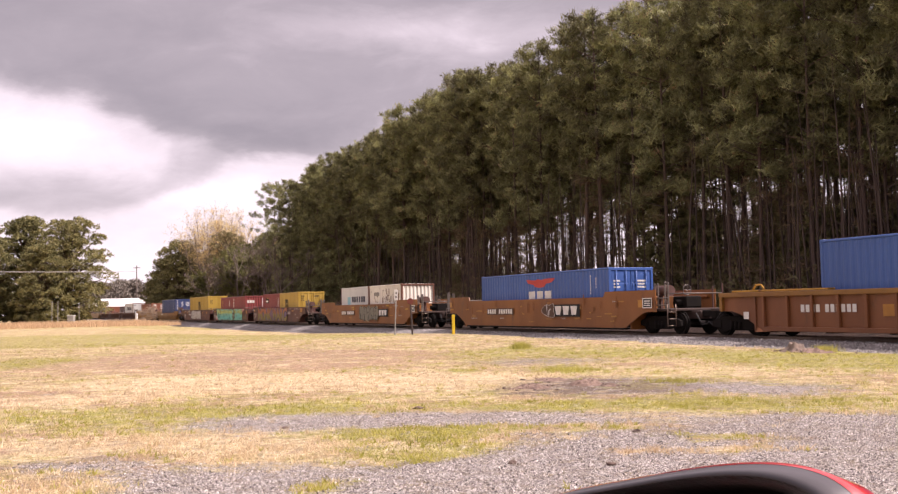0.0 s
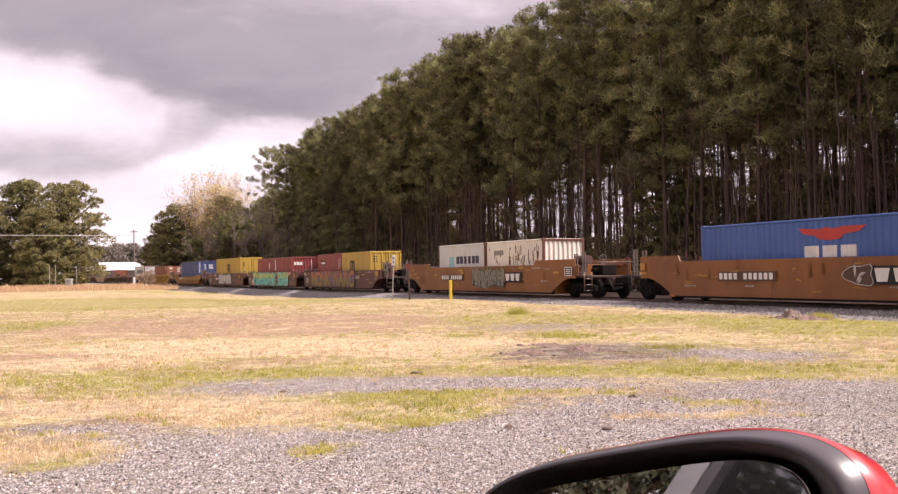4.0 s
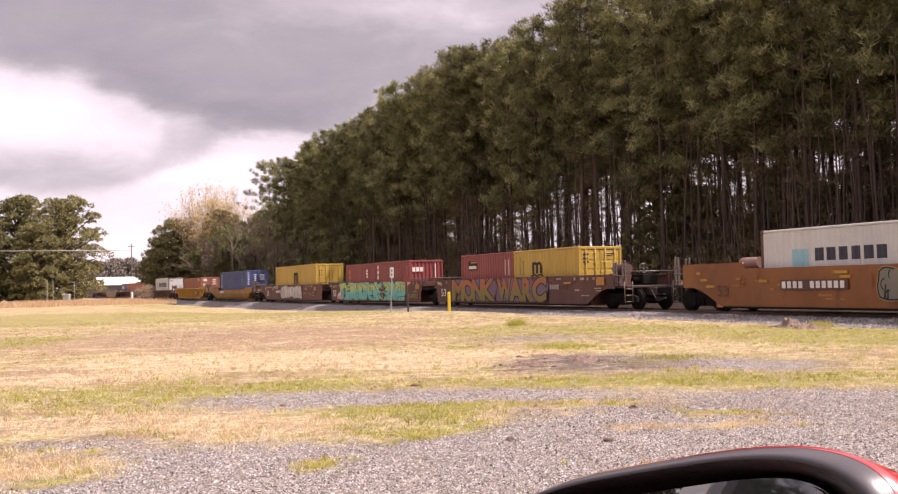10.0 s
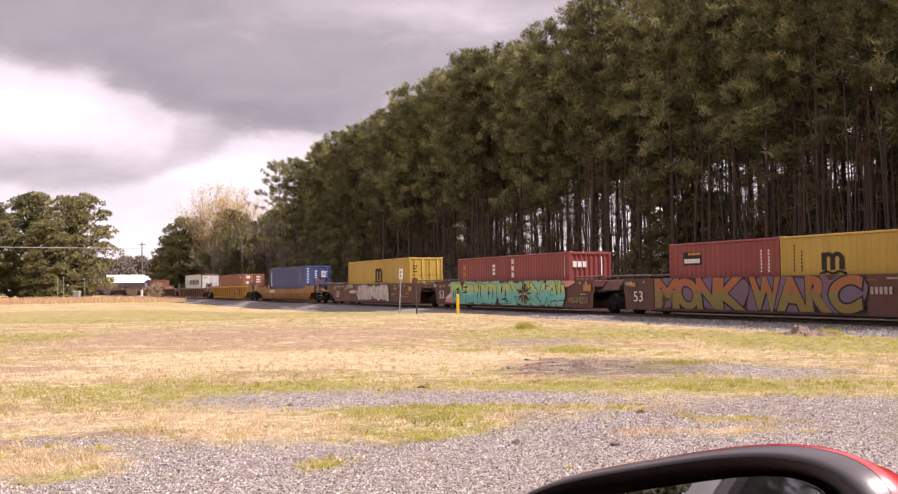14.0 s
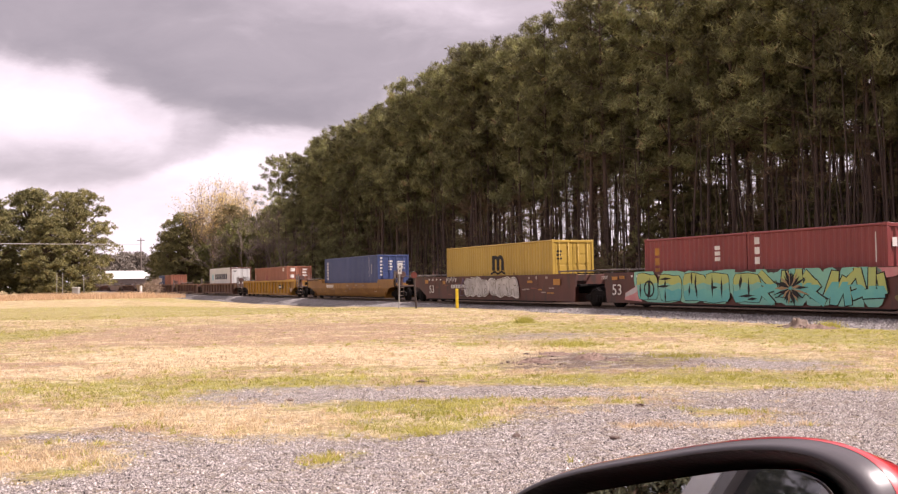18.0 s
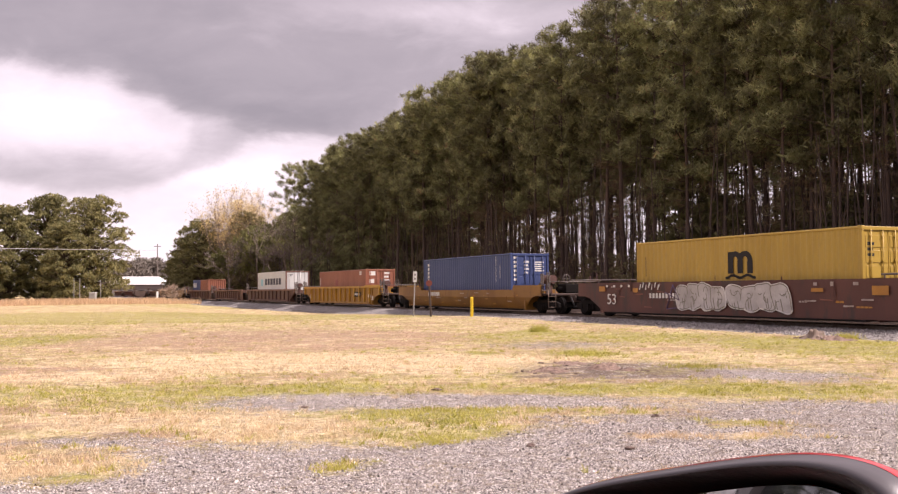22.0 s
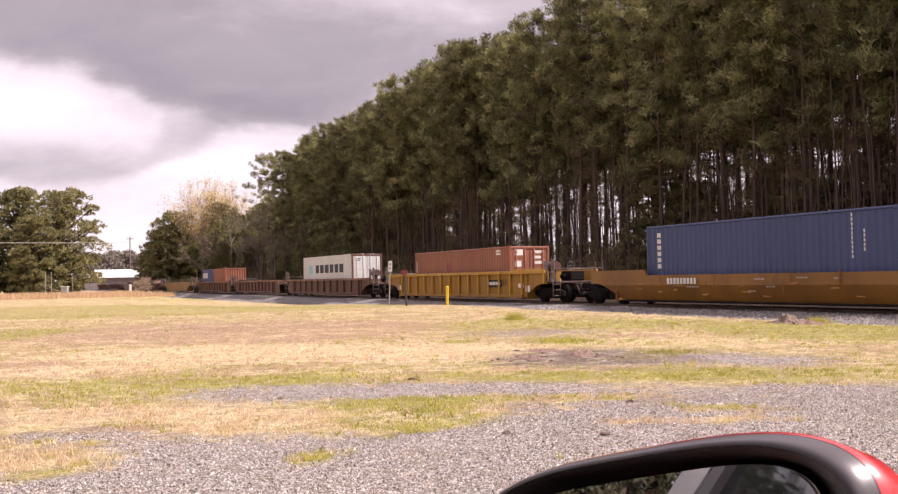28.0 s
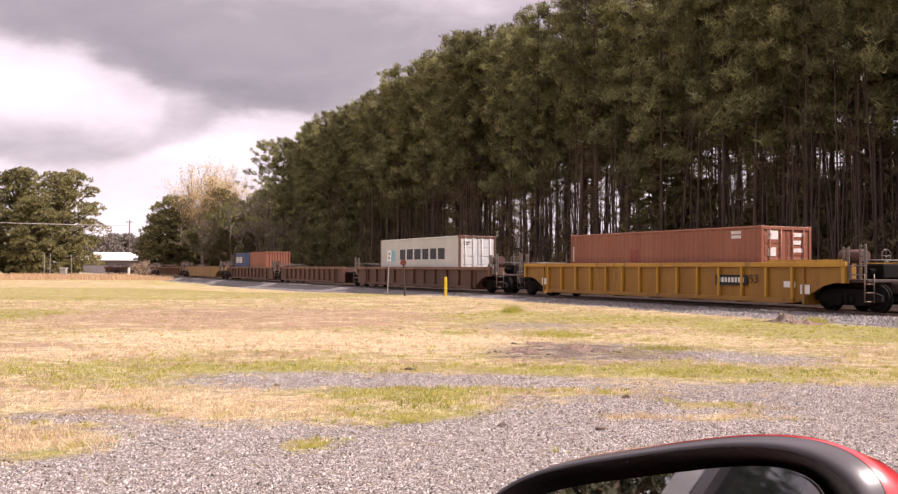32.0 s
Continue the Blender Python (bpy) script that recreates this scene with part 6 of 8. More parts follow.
def leaf_blades(name, stops):
    """Thin blades that let light through."""
    m = island(name, stops, 0.8, 8.0, 0.6)
    n = m.node_tree
    bsdf = [k for k in n.nodes if k.type == "BSDF_PRINCIPLED"][0]
    t, mix = n.nodes.new("ShaderNodeBsdfTranslucent"), n.nodes.new("ShaderNodeMixShader")
    mix.inputs[0].default_value = 0.5
    n.links.new(bsdf.inputs["Base Color"].links[0].from_socket, t.inputs[0])
    n.links.new(bsdf.outputs[0], mix.inputs[1])
    n.links.new(t.outputs[0], mix.inputs[2])
    n.links.new(mix.outputs[0], [k for k in n.nodes if k.type == "OUTPUT_MATERIAL"][0].inputs[0])
    return m


DRY = leaf_blades("dry_grass_blades", [(0.0, (0.40, 0.270, 0.155)), (0.35, (0.66, 0.50, 0.315)), (0.7, (0.83, 0.68, 0.45)), (1.0, (0.92, 0.79, 0.57))])
FRESH = leaf_blades("green_grass_blades", [(0.0, (0.21, 0.212, 0.034)), (0.5, (0.46, 0.430, 0.090)), (1.0, (0.74, 0.64, 0.22))])
REED = leaf_blades("tall_dry_grass", [(0.0, (0.52, 0.33, 0.19)), (1.0, (0.78, 0.56, 0.36))])


def build_grass():
    rng = np.random.default_rng(21)
    n = 260000
    d = 5.5 + 62 * rng.random(n) ** 1.9
    x = d * np.tan(np.radians(rng.uniform(-30, 30, n)))
    a = x * ACROSS.x + d * ACROSS.y
    g, v, s = cover_at(x, d)
    keep = (g + 0.16 * rng.normal(size=n) + 0.35 * patchy(x, d, 0.7) < 0.46) & (a < MID - bed_edge(ALONG.x * x + ALONG.y * d) + 0.15 + 0.4 * patchy(x, d, 1.5)) & (patchy(x, d, 0.5, 3) + 0.5 * rng.normal(size=n) > -0.25)
    keep &= earth_at(x, d) + 0.3 * rng.normal(size=n) < 0.6
    keep &= (s + 0.5 * patchy(x, d, 1.3) + 0.3 * rng.normal(size=n) > 0.12) | (v > 0.6)
    x, d, v = x[keep], d[keep], v[keep]
    clump = 0.5 + 0.25 * np.sin(2.3 * x + 0.9 * d) + 0.25 * np.sin(3.1 * d - 1.3 * x)
    fresh = v * 0.8 + 0.35 * (clump - 0.5) + 0.22 * rng.normal(size=len(x)) > 0.42
    for name, label, k, mat in (("dry_grass", "short dry yellow grass on the lot", ~fresh, DRY), ("green_grass", "short green grass on the lot", fresh, FRESH)):
        blades(name, label, x[k], d[k], lie(x[k], d[k]), 0.024, 0.006, mat, 31 + len(name), 0.9)
    # longer clumps that stand out of the short grass
    pick = rng.choice(np.flatnonzero((d > 7) & (d < 44)), 5200)
    cx, cd, cf = np.repeat(x[pick], 11), np.repeat(d[pick], 11), np.repeat(fresh[pick], 11)
    cx, cd = cx + rng.normal(size=len(cx)) * 0.035, cd + rng.normal(size=len(cx)) * 0.035
    for name, label, k, mat in (("dry_clumps", "longer pale clumps of dry grass on the lot", ~cf, DRY), ("green_clumps", "longer clumps of green grass on the lot", cf, FRESH)):
        blades(name, label, cx[k], cd[k], lie(cx[k], cd[k]), 0.046, 0.0065, mat, 61 + len(name), 0.7)
    # the tall dry strip at the end of the lot
    n = 36000
    yaw = np.radians(rng.uniform(15.5, 34, n))
    r = rng.uniform(105, 150, n)
    x, y = -np.sin(yaw) * r, np.cos(yaw) * r
    a = x * ACROSS.x + y * ACROSS.y
    k = (a < MID - 6) & (patchy(x, y, 7.0) + 0.5 * rng.normal(size=n) > -0.15)
    blades("tall_grass", "strip of tall dry orange grass beyond the lot", x[k], y[k], 0 * x[k], 0.46, 0.032, REED, 44, 0.35)


build_grass()


def tuft_by_stump():
    rng = np.random.default_rng(8)
    for name, label, cx, cy, sx, sy, n, h in (("grass_tuft", "green tuft of grass beside the stump", 10.25, 26.0, 0.16, 0.15, 500, 0.16), ("grass_tuft", "bright green tuft of grass on the lot", 2.35, 30.5, 0.13, 0.16, 700, 0.17), ("grass_tuft", "low green tuft of grass beside bare earth", 2.55, 20.2, 0.28, 0.3, 420, 0.07), ("grass_tuft", "low green tuft of grass beside bare earth", 4.05, 17.0, 0.3, 0.25, 420, 0.06)):
        x, y = rng.normal(cx, sx, n), rng.normal(cy, sy, n)
        tagged(blades(name, label, x, y, lie(x, y), h, 0.008, FRESH, 5, 0.5), label, "grass")


tuft_by_stump()


def clods():
    rng = random.Random(7)
    dirt = surface("dark_earth", (0.12, 0.082, 0.066), (0.20, 0.14, 0.115), 9.0, 0.95)
    loose = surface("broken_brown_earth", (0.26, 0.175, 0.135), (0.13, 0.085, 0.066), 14.0, 0.95, stain=(0.42, 0.32, 0.22), stain_at=0.60, relief=0.6, depth=0.02, grain=30)
    lumps = [(1.36, 8.05, 0.042, 0.022), (0.55, 8.3, 0.04, 0.02), (2.0, 10.2, 0.05, 0.02), (-0.4, 12.9, 0.06, 0.03), (-1.9, 11.2, 0.05, 0.02)]
    heaps = ((1.42, 16.05, 0.34, 0.30, 0.085), (1.05, 15.9, 0.16, 0.16, 0.04), (2.38, 16.5, 0.36, 0.42, 0.10), (2.75, 16.1, 0.22, 0.2, 0.045), (1.9, 17.6, 0.40, 0.5, 0.05), (9.78, 25.75, 0.74, 0.40, 0.13))
    for _ in range(40):
        hx, hy, w, q, _h = rng.choice(heaps)
        lumps.append((hx + rng.gauss(0, 0.8 * w), hy + rng.gauss(0, 0.9 * q), rng.uniform(0.015, 0.045), rng.uniform(0.010, 0.025)))
    for x, y, w, q, h in heaps:          # low heaps of broken earth and roots
        bm = bmesh.new()
        n = 26
        grid = [[bm.verts.new((w * (2 * i / n - 1), q * (2 * j / n - 1), 0)) for i in range(n + 1)] for j in range(n + 1)]
        for j in range(n + 1):
            for i in range(n + 1):
                v = grid[j][i].co
                r = math.hypot(v.x / w, v.y / q)
                p = Vector((v.x + x, v.y + y, 0))
                lump = 0.6 + 0.6 * noise.noise(p * 5.0) + 0.30 * noise.noise(p * 15.0)
                v.z = h * max(0.0, 1 - r * r) * max(lump, 0.0) * 1.5 - 0.02 + 0.012 * noise.noise(p * 24.0)
        for j in range(n):
            for i in range(n):
                bm.faces.new((grid[j][i], grid[j][i + 1], grid[j + 1][i + 1], grid[j + 1][i]))
        ob = part("dirt_mound", bm, loose)
        ob.location = (x, y, float(lie(np.array(x), np.array(y))))
        tagged(ob, "low mound of broken brown earth on the lot" if x < 9 else "reddish mound of earth and roots beside the stump", "earth", "mounds of earth")
    for x, y, w, h in lumps:
        bm = bmesh.new()
        bmesh.ops.create_icosphere(bm, subdivisions=2, radius=1)
        for v in bm.verts:
            k = 1 + 0.75 * noise.noise(v.co * 2.6 + Vector((x * 7, y * 5, 0)))
            v.co = Vector((v.co.x * w * k, v.co.y * w * 0.8 * k, v.co.z * h * k))
        ob = part("clod", bm, dirt)
        ob.location = (x, y, float(lie(np.array(x), np.array(y))) + h * 0.3)
        tagged(ob, "dark clod of earth lying on the lot", "clod", "clods on the lot")
    # the weathered stump beside the ballast
    wood = surface("weathered_wood", (0.27, 0.20, 0.155), (0.11, 0.08, 0.062), 4.0, 0.9, streak=0.3)
    st = thing("tree_stump", "weathered grey-brown stump with roots beside the ballast", "stump")
    st.matrix_basis = pose(9.55, 26.2, -0.02, 0, 0, 10) @ Matrix.Diagonal((0.44, 0.44, 0.58, 1))
    bm = bmesh.new()
    n = 22
    rings = []
    for z, r in ((-0.05, 0.80), (0.06, 0.62), (0.16, 0.45), (0.30, 0.40), (0.38, 0.36)):
        rings.append([bm.verts.new((r * (1.15 + 0.22 * math.sin(3 * k + z * 4) + 0.1 * math.sin(7 * k)) * math.cos(k), r * (0.9 + 0.2 * math.sin(2 * k + 1)) * math.sin(k),
                                    z + 0.05 * math.sin(3 * k + 1) * (z > 0.1))) for k in [6.28318 * i / n for i in range(n)]])
    for a, b in zip(rings, rings[1:]):
        for i in range(n):
            bm.faces.new((a[i], a[(i + 1) % n], b[(i + 1) % n], b[i])).smooth = True
    bm.faces.new(rings[-1])
    for v in bm.verts:
        v.co.z += 0.22 * max(v.co.z, 0) / 0.38 * noise.noise(v.co * 1.7) + 0.05 * noise.noise(v.co * 5) * (v.co.z > 0.1)
    part("trunk", bm, wood, st)
    for k in range(6):
        a = rng.uniform(2.2, 4.4) if k < 4 else rng.uniform(-0.6, 0.5)
        bm = bmesh.new()
        ln = rng.uniform(1.1, 2.2)
        p = Vector((0.45 * math.cos(a), 0.35 * math.sin(a), 0.06))
        q = Vector((0.6 * ln * math.cos(a + 0.2), 0.5 * ln * math.sin(a + 0.2), 0.05))
        e = Vector((ln * math.cos(a + 0.1), ln * math.sin(a), 0.0))
        tube(bm, p, q, 0.075, 0.06, 7)
        tube(bm, q, e, 0.06, 0.025, 7)
        part("root", bm, wood, st)


clods()


# ---------------------------------------------------------------- posts along the line
def marker_post(x, y, h, w, paint, name, label, tilt=0, plate=None):
    p = thing(name, label, "post", "")
    p.matrix_basis = pose(x, y, 0, 0, tilt, 0)
    bm = bmesh.new()
    slab(bm, -w, w, -w, w, -0.1, h, w * 0.4)
    part("post", bm, paint, p)
    if plate:
        z0, z1, pw, mat = plate
        bm = bmesh.new()
        slab(bm, -pw, pw, -w - 0.012, -w - 0.004, z0, z1, 0.002)
        part("sign_plate", bm, mat, p)
    return p


YPOST = surface("yellow_post_paint", (0.78, 0.56, 0.02), (0.68, 0.46, 0.02), 3.0, 0.4)
GALV = surface("galvanised_post", (0.42, 0.41, 0.40), (0.33, 0.32, 0.31), 3.0, 0.5, 0.2)
SIGNW = surface("white_sign_face", (0.78, 0.77, 0.76), (0.7, 0.69, 0.68), 2.0, 0.4)
DARKPOST = surface("dark_brown_post", (0.05, 0.035, 0.03), (0.08, 0.055, 0.045), 3.0, 0.7)
marker_post(0.33, 48.6, 0.98, 0.075, YPOST, "marker_post", "bright yellow marker post beside the ballast")
sign = marker_post(-2.85, 52.6, 2.38, 0.030, GALV, "mile_sign", "narrow white sign with black figures on a leaning grey post", 2.5, (1.80, 2.38, 0.105, SIGNW))
for z in (2.14, 1.92):
    bm = bmesh.new()
    box(bm, -0.035, 0.035, -0.051, -0.044, z, z + 0.12)
    part("lettering_bar", bm, surface("grey_sign_figures", (0.12, 0.115, 0.11), (0.16, 0.15, 0.145), 3.0), sign)
dp = marker_post(-1.85, 51.4, 1.65, 0.05, DARKPOST, "signal_post", "dark brown post with a small round red disc", -3)
bm = bmesh.new()
tube(bm, (0, -0.07, 1.72), (0, -0.05, 1.72), 0.17, 0.17, 14)
part("disc", bm, surface("faded_red_disc", (0.22, 0.05, 0.035), (0.16, 0.04, 0.03), 3.0), dp)
marker_post(-47.3, 146.0, 1.35, 0.16, SIGNW, "marker_stake", "short white stake far along the line")

# ---------------------------------------------------------------- trees
BARK = surface("pine_bark", (0.125, 0.082, 0.062), (0.072, 0.047, 0.037), 2.2, 0.95, streak=0.25, relief=0.8, depth=0.03, grain=14, vary=0.5)
BARE_BARK = surface("grey_brown_bare_bark", (0.24, 0.185, 0.155), (0.16, 0.122, 0.102), 2.0, 0.9, streak=0.3)
PALE_BARK = surface("pale_bare_bark", (0.40, 0.32, 0.27), (0.28, 0.225, 0.19), 2.0, 0.9, streak=0.3)


def foliage(name, stops, through=0.25):
    m, n, b = material(name)
    geo = n.add("ShaderNodeNewGeometry").outputs["Random Per Island"]
    rnd = n.add("ShaderNodeObjectInfo").outputs["Random"]
    co = n.add("ShaderNodeTexCoord").outputs["Object"]
    f = n.math("ADD", n.math("MULTIPLY", geo, 0.22), n.math("ADD", n.math("MULTIPLY", rnd, 0.22), n.math("MULTIPLY", n.math("SUBTRACT", n.noise(co, 0.85, 3, 0.55), 0.36), 2.1)))
    col = n.ramp(f, stops)
    n.link(col, b.inputs["Base Color"])
    b.inputs["Roughness"].default_value = 0.6
    b.inputs["Specular IOR Level"].default_value = 0.25
    t = n.add("ShaderNodeBsdfTranslucent")
    n.link(col, t.inputs[0])
    mixed = n.add("ShaderNodeMixShader", Fac=through)
    n.link(b.outputs[0], mixed.inputs[1])
    n.link(t.outputs[0], mixed.inputs[2])
    out = [k for k in n.tree.nodes if k.type == "OUTPUT_MATERIAL"][0]
    n.link(mixed.outputs[0], out.inputs[0])
    return m


NEEDLES = foliage("pine_needles", [(0.14, (0.068, 0.060, 0.029)), (0.42, (0.146, 0.136, 0.058)), (0.70, (0.258, 0.260, 0.110)), (0.93, (0.43, 0.435, 0.20)), (1.0, (0.36, 0.22, 0.12))], 0.22)
FAR_NEEDLES = foliage("dense_evergreen_needles", [(0.10, (0.088, 0.084, 0.036)), (0.5, (0.190, 0.174, 0.070)), (1.0, (0.34, 0.30, 0.13))], 0.2)
BUDS = foliage("spring_buds", [(0.1, (0.60, 0.44, 0.17)), (0.9, (0.80, 0.66, 0.34))], 0.45)
THIN_LEAF = foliage("thin_olive_brown_leaves", [(0.1, (0.15, 0.125, 0.060)), (0.6, (0.27, 0.225, 0.11)), (1.0, (0.36, 0.27, 0.17))], 0.35)
LEAFY = foliage("young_green_leaves", [(0.1, (0.13, 0.14, 0.05)), (0.9, (0.30, 0.28, 0.11))], 0.4)
SCRUB = foliage("brown_scrub", [(0.1, (0.14, 0.094, 0.056)), (0.4, (0.26, 0.172, 0.098)), (0.7, (0.17, 0.17, 0.072)), (1.0, (0.34, 0.27, 0.15))], 0.4)


def limb_mesh(segments, n=6):
    """Tapered limbs, each a list of (point, radius)."""
    verts, faces = [], []
    for seg in segments:
        base = len(verts)
        for i, (p, r) in enumerate(seg):
            q = seg[min(i + 1, len(seg) - 1)][0] - seg[max(i - 1, 0)][0]
            d = q / (np.linalg.norm(q) + 1e-9)
            a = np.cross(d, (0.3, 0.9, 0.2))
            a /= np.linalg.norm(a) + 1e-9
            b = np.cross(d, a)
            for k in range(n):
                w = 6.28318 * k / n
                verts.append(tuple(p + r * (math.cos(w) * a + math.sin(w) * b)))
        for i in range(len(seg) - 1):
            for k in range(n):
                faces.append((base + i * n + k, base + i * n + (k + 1) % n, base + (i + 1) * n + (k + 1) % n, base + (i + 1) * n + k))
    return verts, faces


def tufts(rng, centres, count, length, width, droop=0.0, spread_up=0.25, slim=False):
    """Bundles of needles or leaves: slim triangles that burst from each centre."""
    c = np.repeat(np.asarray(centres), count, 0)
    n = len(c)
    d = rng.normal(size=(n, 3))
    d[:, 2] = d[:, 2] * 0.8 + spread_up - droop
    d /= np.linalg.norm(d, axis=1)[:, None]
    side = np.cross(d, rng.normal(size=(n, 3)))
    side /= np.linalg.norm(side, axis=1)[:, None] + 1e-9
    ln = length * (0.6 + 0.7 * rng.random(n))[:, None]
    w = width * (0.6 + 0.8 * rng.random(n))[:, None]
    c = c + 0.12 * length * rng.normal(size=(n, 3))
    if slim:
        v = np.stack([c + side * w, c + d * ln, c - side * w], 1)
        return v.reshape(-1, 3), np.arange(3 * n).reshape(-1, 3)
    v = np.stack([c - d * ln * 0.15, c + d * ln * 0.55 + side * w, c + d * ln, c + d * ln * 0.55 - side * w], 1)
    return v.reshape(-1, 3), np.arange(4 * n).reshape(-1, 4)


def puffs(rng, centres, radii, count, length, width):
    """Rounded bunches of needles: slim triangles that stand out of each bunch, more of them on top."""
    c = np.repeat(np.asarray(centres), count, 0)
    r = np.repeat(np.asarray(radii), count)[:, None]
    n = len(c)
    d = rng.normal(size=(n, 3))
    d[:, 2] += 0.25
    d /= np.linalg.norm(d, axis=1)[:, None]
    at = c + d * np.array([1.0, 1.0, 0.62]) * r * (0.5 + 0.5 * rng.random((n, 1)) ** 0.6)
    way = 0.45 * d + 0.75 * rng.normal(size=(n, 3)) + np.array([0, 0, 0.2])
    way /= np.linalg.norm(way, axis=1)[:, None]
    side = np.cross(way, d + 0.35 * rng.normal(size=(n, 3)))
    side /= np.linalg.norm(side, axis=1)[:, None] + 1e-9
    ln = length * (0.6 + 0.8 * rng.random((n, 1)))
    w = width * (0.6 + 0.8 * rng.random((n, 1)))
    v = np.stack([at + side * w, at + way * ln, at - side * w], 1)
    return v.reshape(-1, 3), np.arange(3 * n).reshape(-1, 3)


def candles(rng, centres, sizes, count):
    """Upright brushes of needles, as pines carry them at the ends of their twigs."""
    c = np.repeat(np.asarray(centres), count, 0)
    k = np.repeat(np.asarray(sizes), count)[:, None]
    n = len(c)
    d = rng.normal(size=(n, 3))
    d[:, 2] = np.abs(d[:, 2]) * 0.8 + 0.25
    d /= np.linalg.norm(d, axis=1)[:, None]
    at = c + k * np.stack([0.20 * rng.normal(size=n), 0.20 * rng.normal(size=n), 0.55 * rng.random(n) - 0.25], 1)
    side = np.cross(d, rng.normal(size=(n, 3)))
    side /= np.linalg.norm(side, axis=1)[:, None] + 1e-9
    ln, w = k * (0.26 + 0.28 * rng.random((n, 1))), k * (0.022 + 0.020 * rng.random((n, 1))) * (64 / count) ** 0.5
    v = np.stack([at + side * w, at + d * ln, at - side * w], 1)
    return v.reshape(-1, 3), np.arange(3 * n).reshape(-1, 3)


def pine(seed, height, crown_from, reach, boughs=30, per=52, skirt=False, loose=0.0, sides=5):
    """Meshes of one pine: trunk with boughs, a domed crown of needle brushes, dead lower twigs."""
    rng = np.random.default_rng(seed)
    lean = rng.normal(size=2) * 0.012 * height
    hs = np.linspace(0, 1, 9)
    bend = rng.normal(size=2) * 0.10
    r0 = 0.0078 * height * (0.75 + 0.5 * rng.random())

    def axis(t):
        return np.array([lean[0] * t + bend[0] * math.sin(3.1 * t), lean[1] * t + bend[1] * math.sin(2.7 * t), height * t])

    trunk = [(axis(t), r0 * (1.25 if t == 0 else 1) * (1 - 0.85 * t)) for t in hs]
    limbs, centres, sizes, dead = [], [], [], []
    for i in range(boughs):
        f = ((i + rng.random()) / boughs) ** 0.80
        t = crown_from + (0.955 - crown_from) * f
        full = reach * math.sqrt(max(0.10, 1 - ((f - 0.36) / 0.70) ** 2))
        ln = full * (0.45 + 0.58 * rng.random() ** 0.8)
        a = i * 2.39996 + rng.uniform(-0.5, 0.5)
        p = axis(t)
        q = p + np.array([math.cos(a) * ln, math.sin(a) * ln, (0.05 + 0.40 * f) * ln])
        limbs.append([(p - np.array([0, 0, rng.uniform(0.0, 0.35) * ln]), 0.020 + 0.008 * ln), (q, 0.008)])
        for _ in range(rng.integers(3, 6) if loose else rng.integers(5, 8)):
            u = rng.uniform(0.45, 1.08)
            c = p + (q - p) * u + rng.normal(size=3) * np.array([0.42, 0.42, 0.26]) * (1 - 0.3 * loose)
            centres.append(c)
            sizes.append(rng.uniform(0.75, 1.25) * (1.0 - 0.12 * f))
            if sides > 3:
                limbs.append([(p + (q - p) * min(u, 0.9), 0.010), (c, 0.005)])
    for _ in range(6):                      # the leader's own brushes
        centres.append(axis(0.965) + rng.normal(size=3) * np.array([0.32, 0.32, 0.25]))
        sizes.append(0.9)
    for i in range(22):
        t = rng.uniform(0.12, crown_from + 0.08)
        a, ln = rng.random() * 6.28, rng.uniform(0.5, 1.8)
        p = axis(t)
        q = p + np.array([math.cos(a) * ln, math.sin(a) * ln, rng.uniform(-0.2, 0.3) * ln])
        limbs.append([(p, 0.022), (q, 0.008)])
        dead += [p + (q - p) * u for u in (0.5, 0.75, 1.0)]
    if skirt:
        for i in range(34):
            t = rng.uniform(0.03, crown_from)
            a, ln = rng.random() * 6.28, rng.uniform(0.8, 2.9)
            p = axis(t)
            q = p + np.array([math.cos(a) * ln, math.sin(a) * ln, rng.uniform(-0.1, 0.3)])
            limbs.append([(p, 0.03), (q, 0.01)])
            for _ in range(5):
                centres.append(q + rng.normal(size=3) * np.array([0.5, 0.5, 0.3]))
                sizes.append(rng.uniform(0.7, 1.1))
    crown = candles(rng, centres, sizes, per)
    twigs = tufts(rng, np.array(dead), 7, 0.55, 0.022, slim=True)
    out = []
    live = len(crown[1])
    crown = (np.concatenate([crown[0], twigs[0]]), np.concatenate([crown[1], twigs[1] + len(crown[0])]))
    for name, (v, f), mat in (("trunk", limb_mesh([trunk] + limbs, sides), BARK), ("crown", crown, NEEDLES)):
        me = bpy.data.meshes.new("pine_" + name)
        me.from_pydata([tuple(map(float, c)) for c in v], [], [tuple(map(int, c)) for c in f])
        me.materials.append(mat)
        if name == "trunk":
            me.shade_smooth()
        else:                                 # dead twigs under the live crown
            me.materials.append(SCRUB)
            me.polygons.foreach_set("material_index", [0] * live + [1] * (len(f) - live))
        out.append((name, me))
    return out


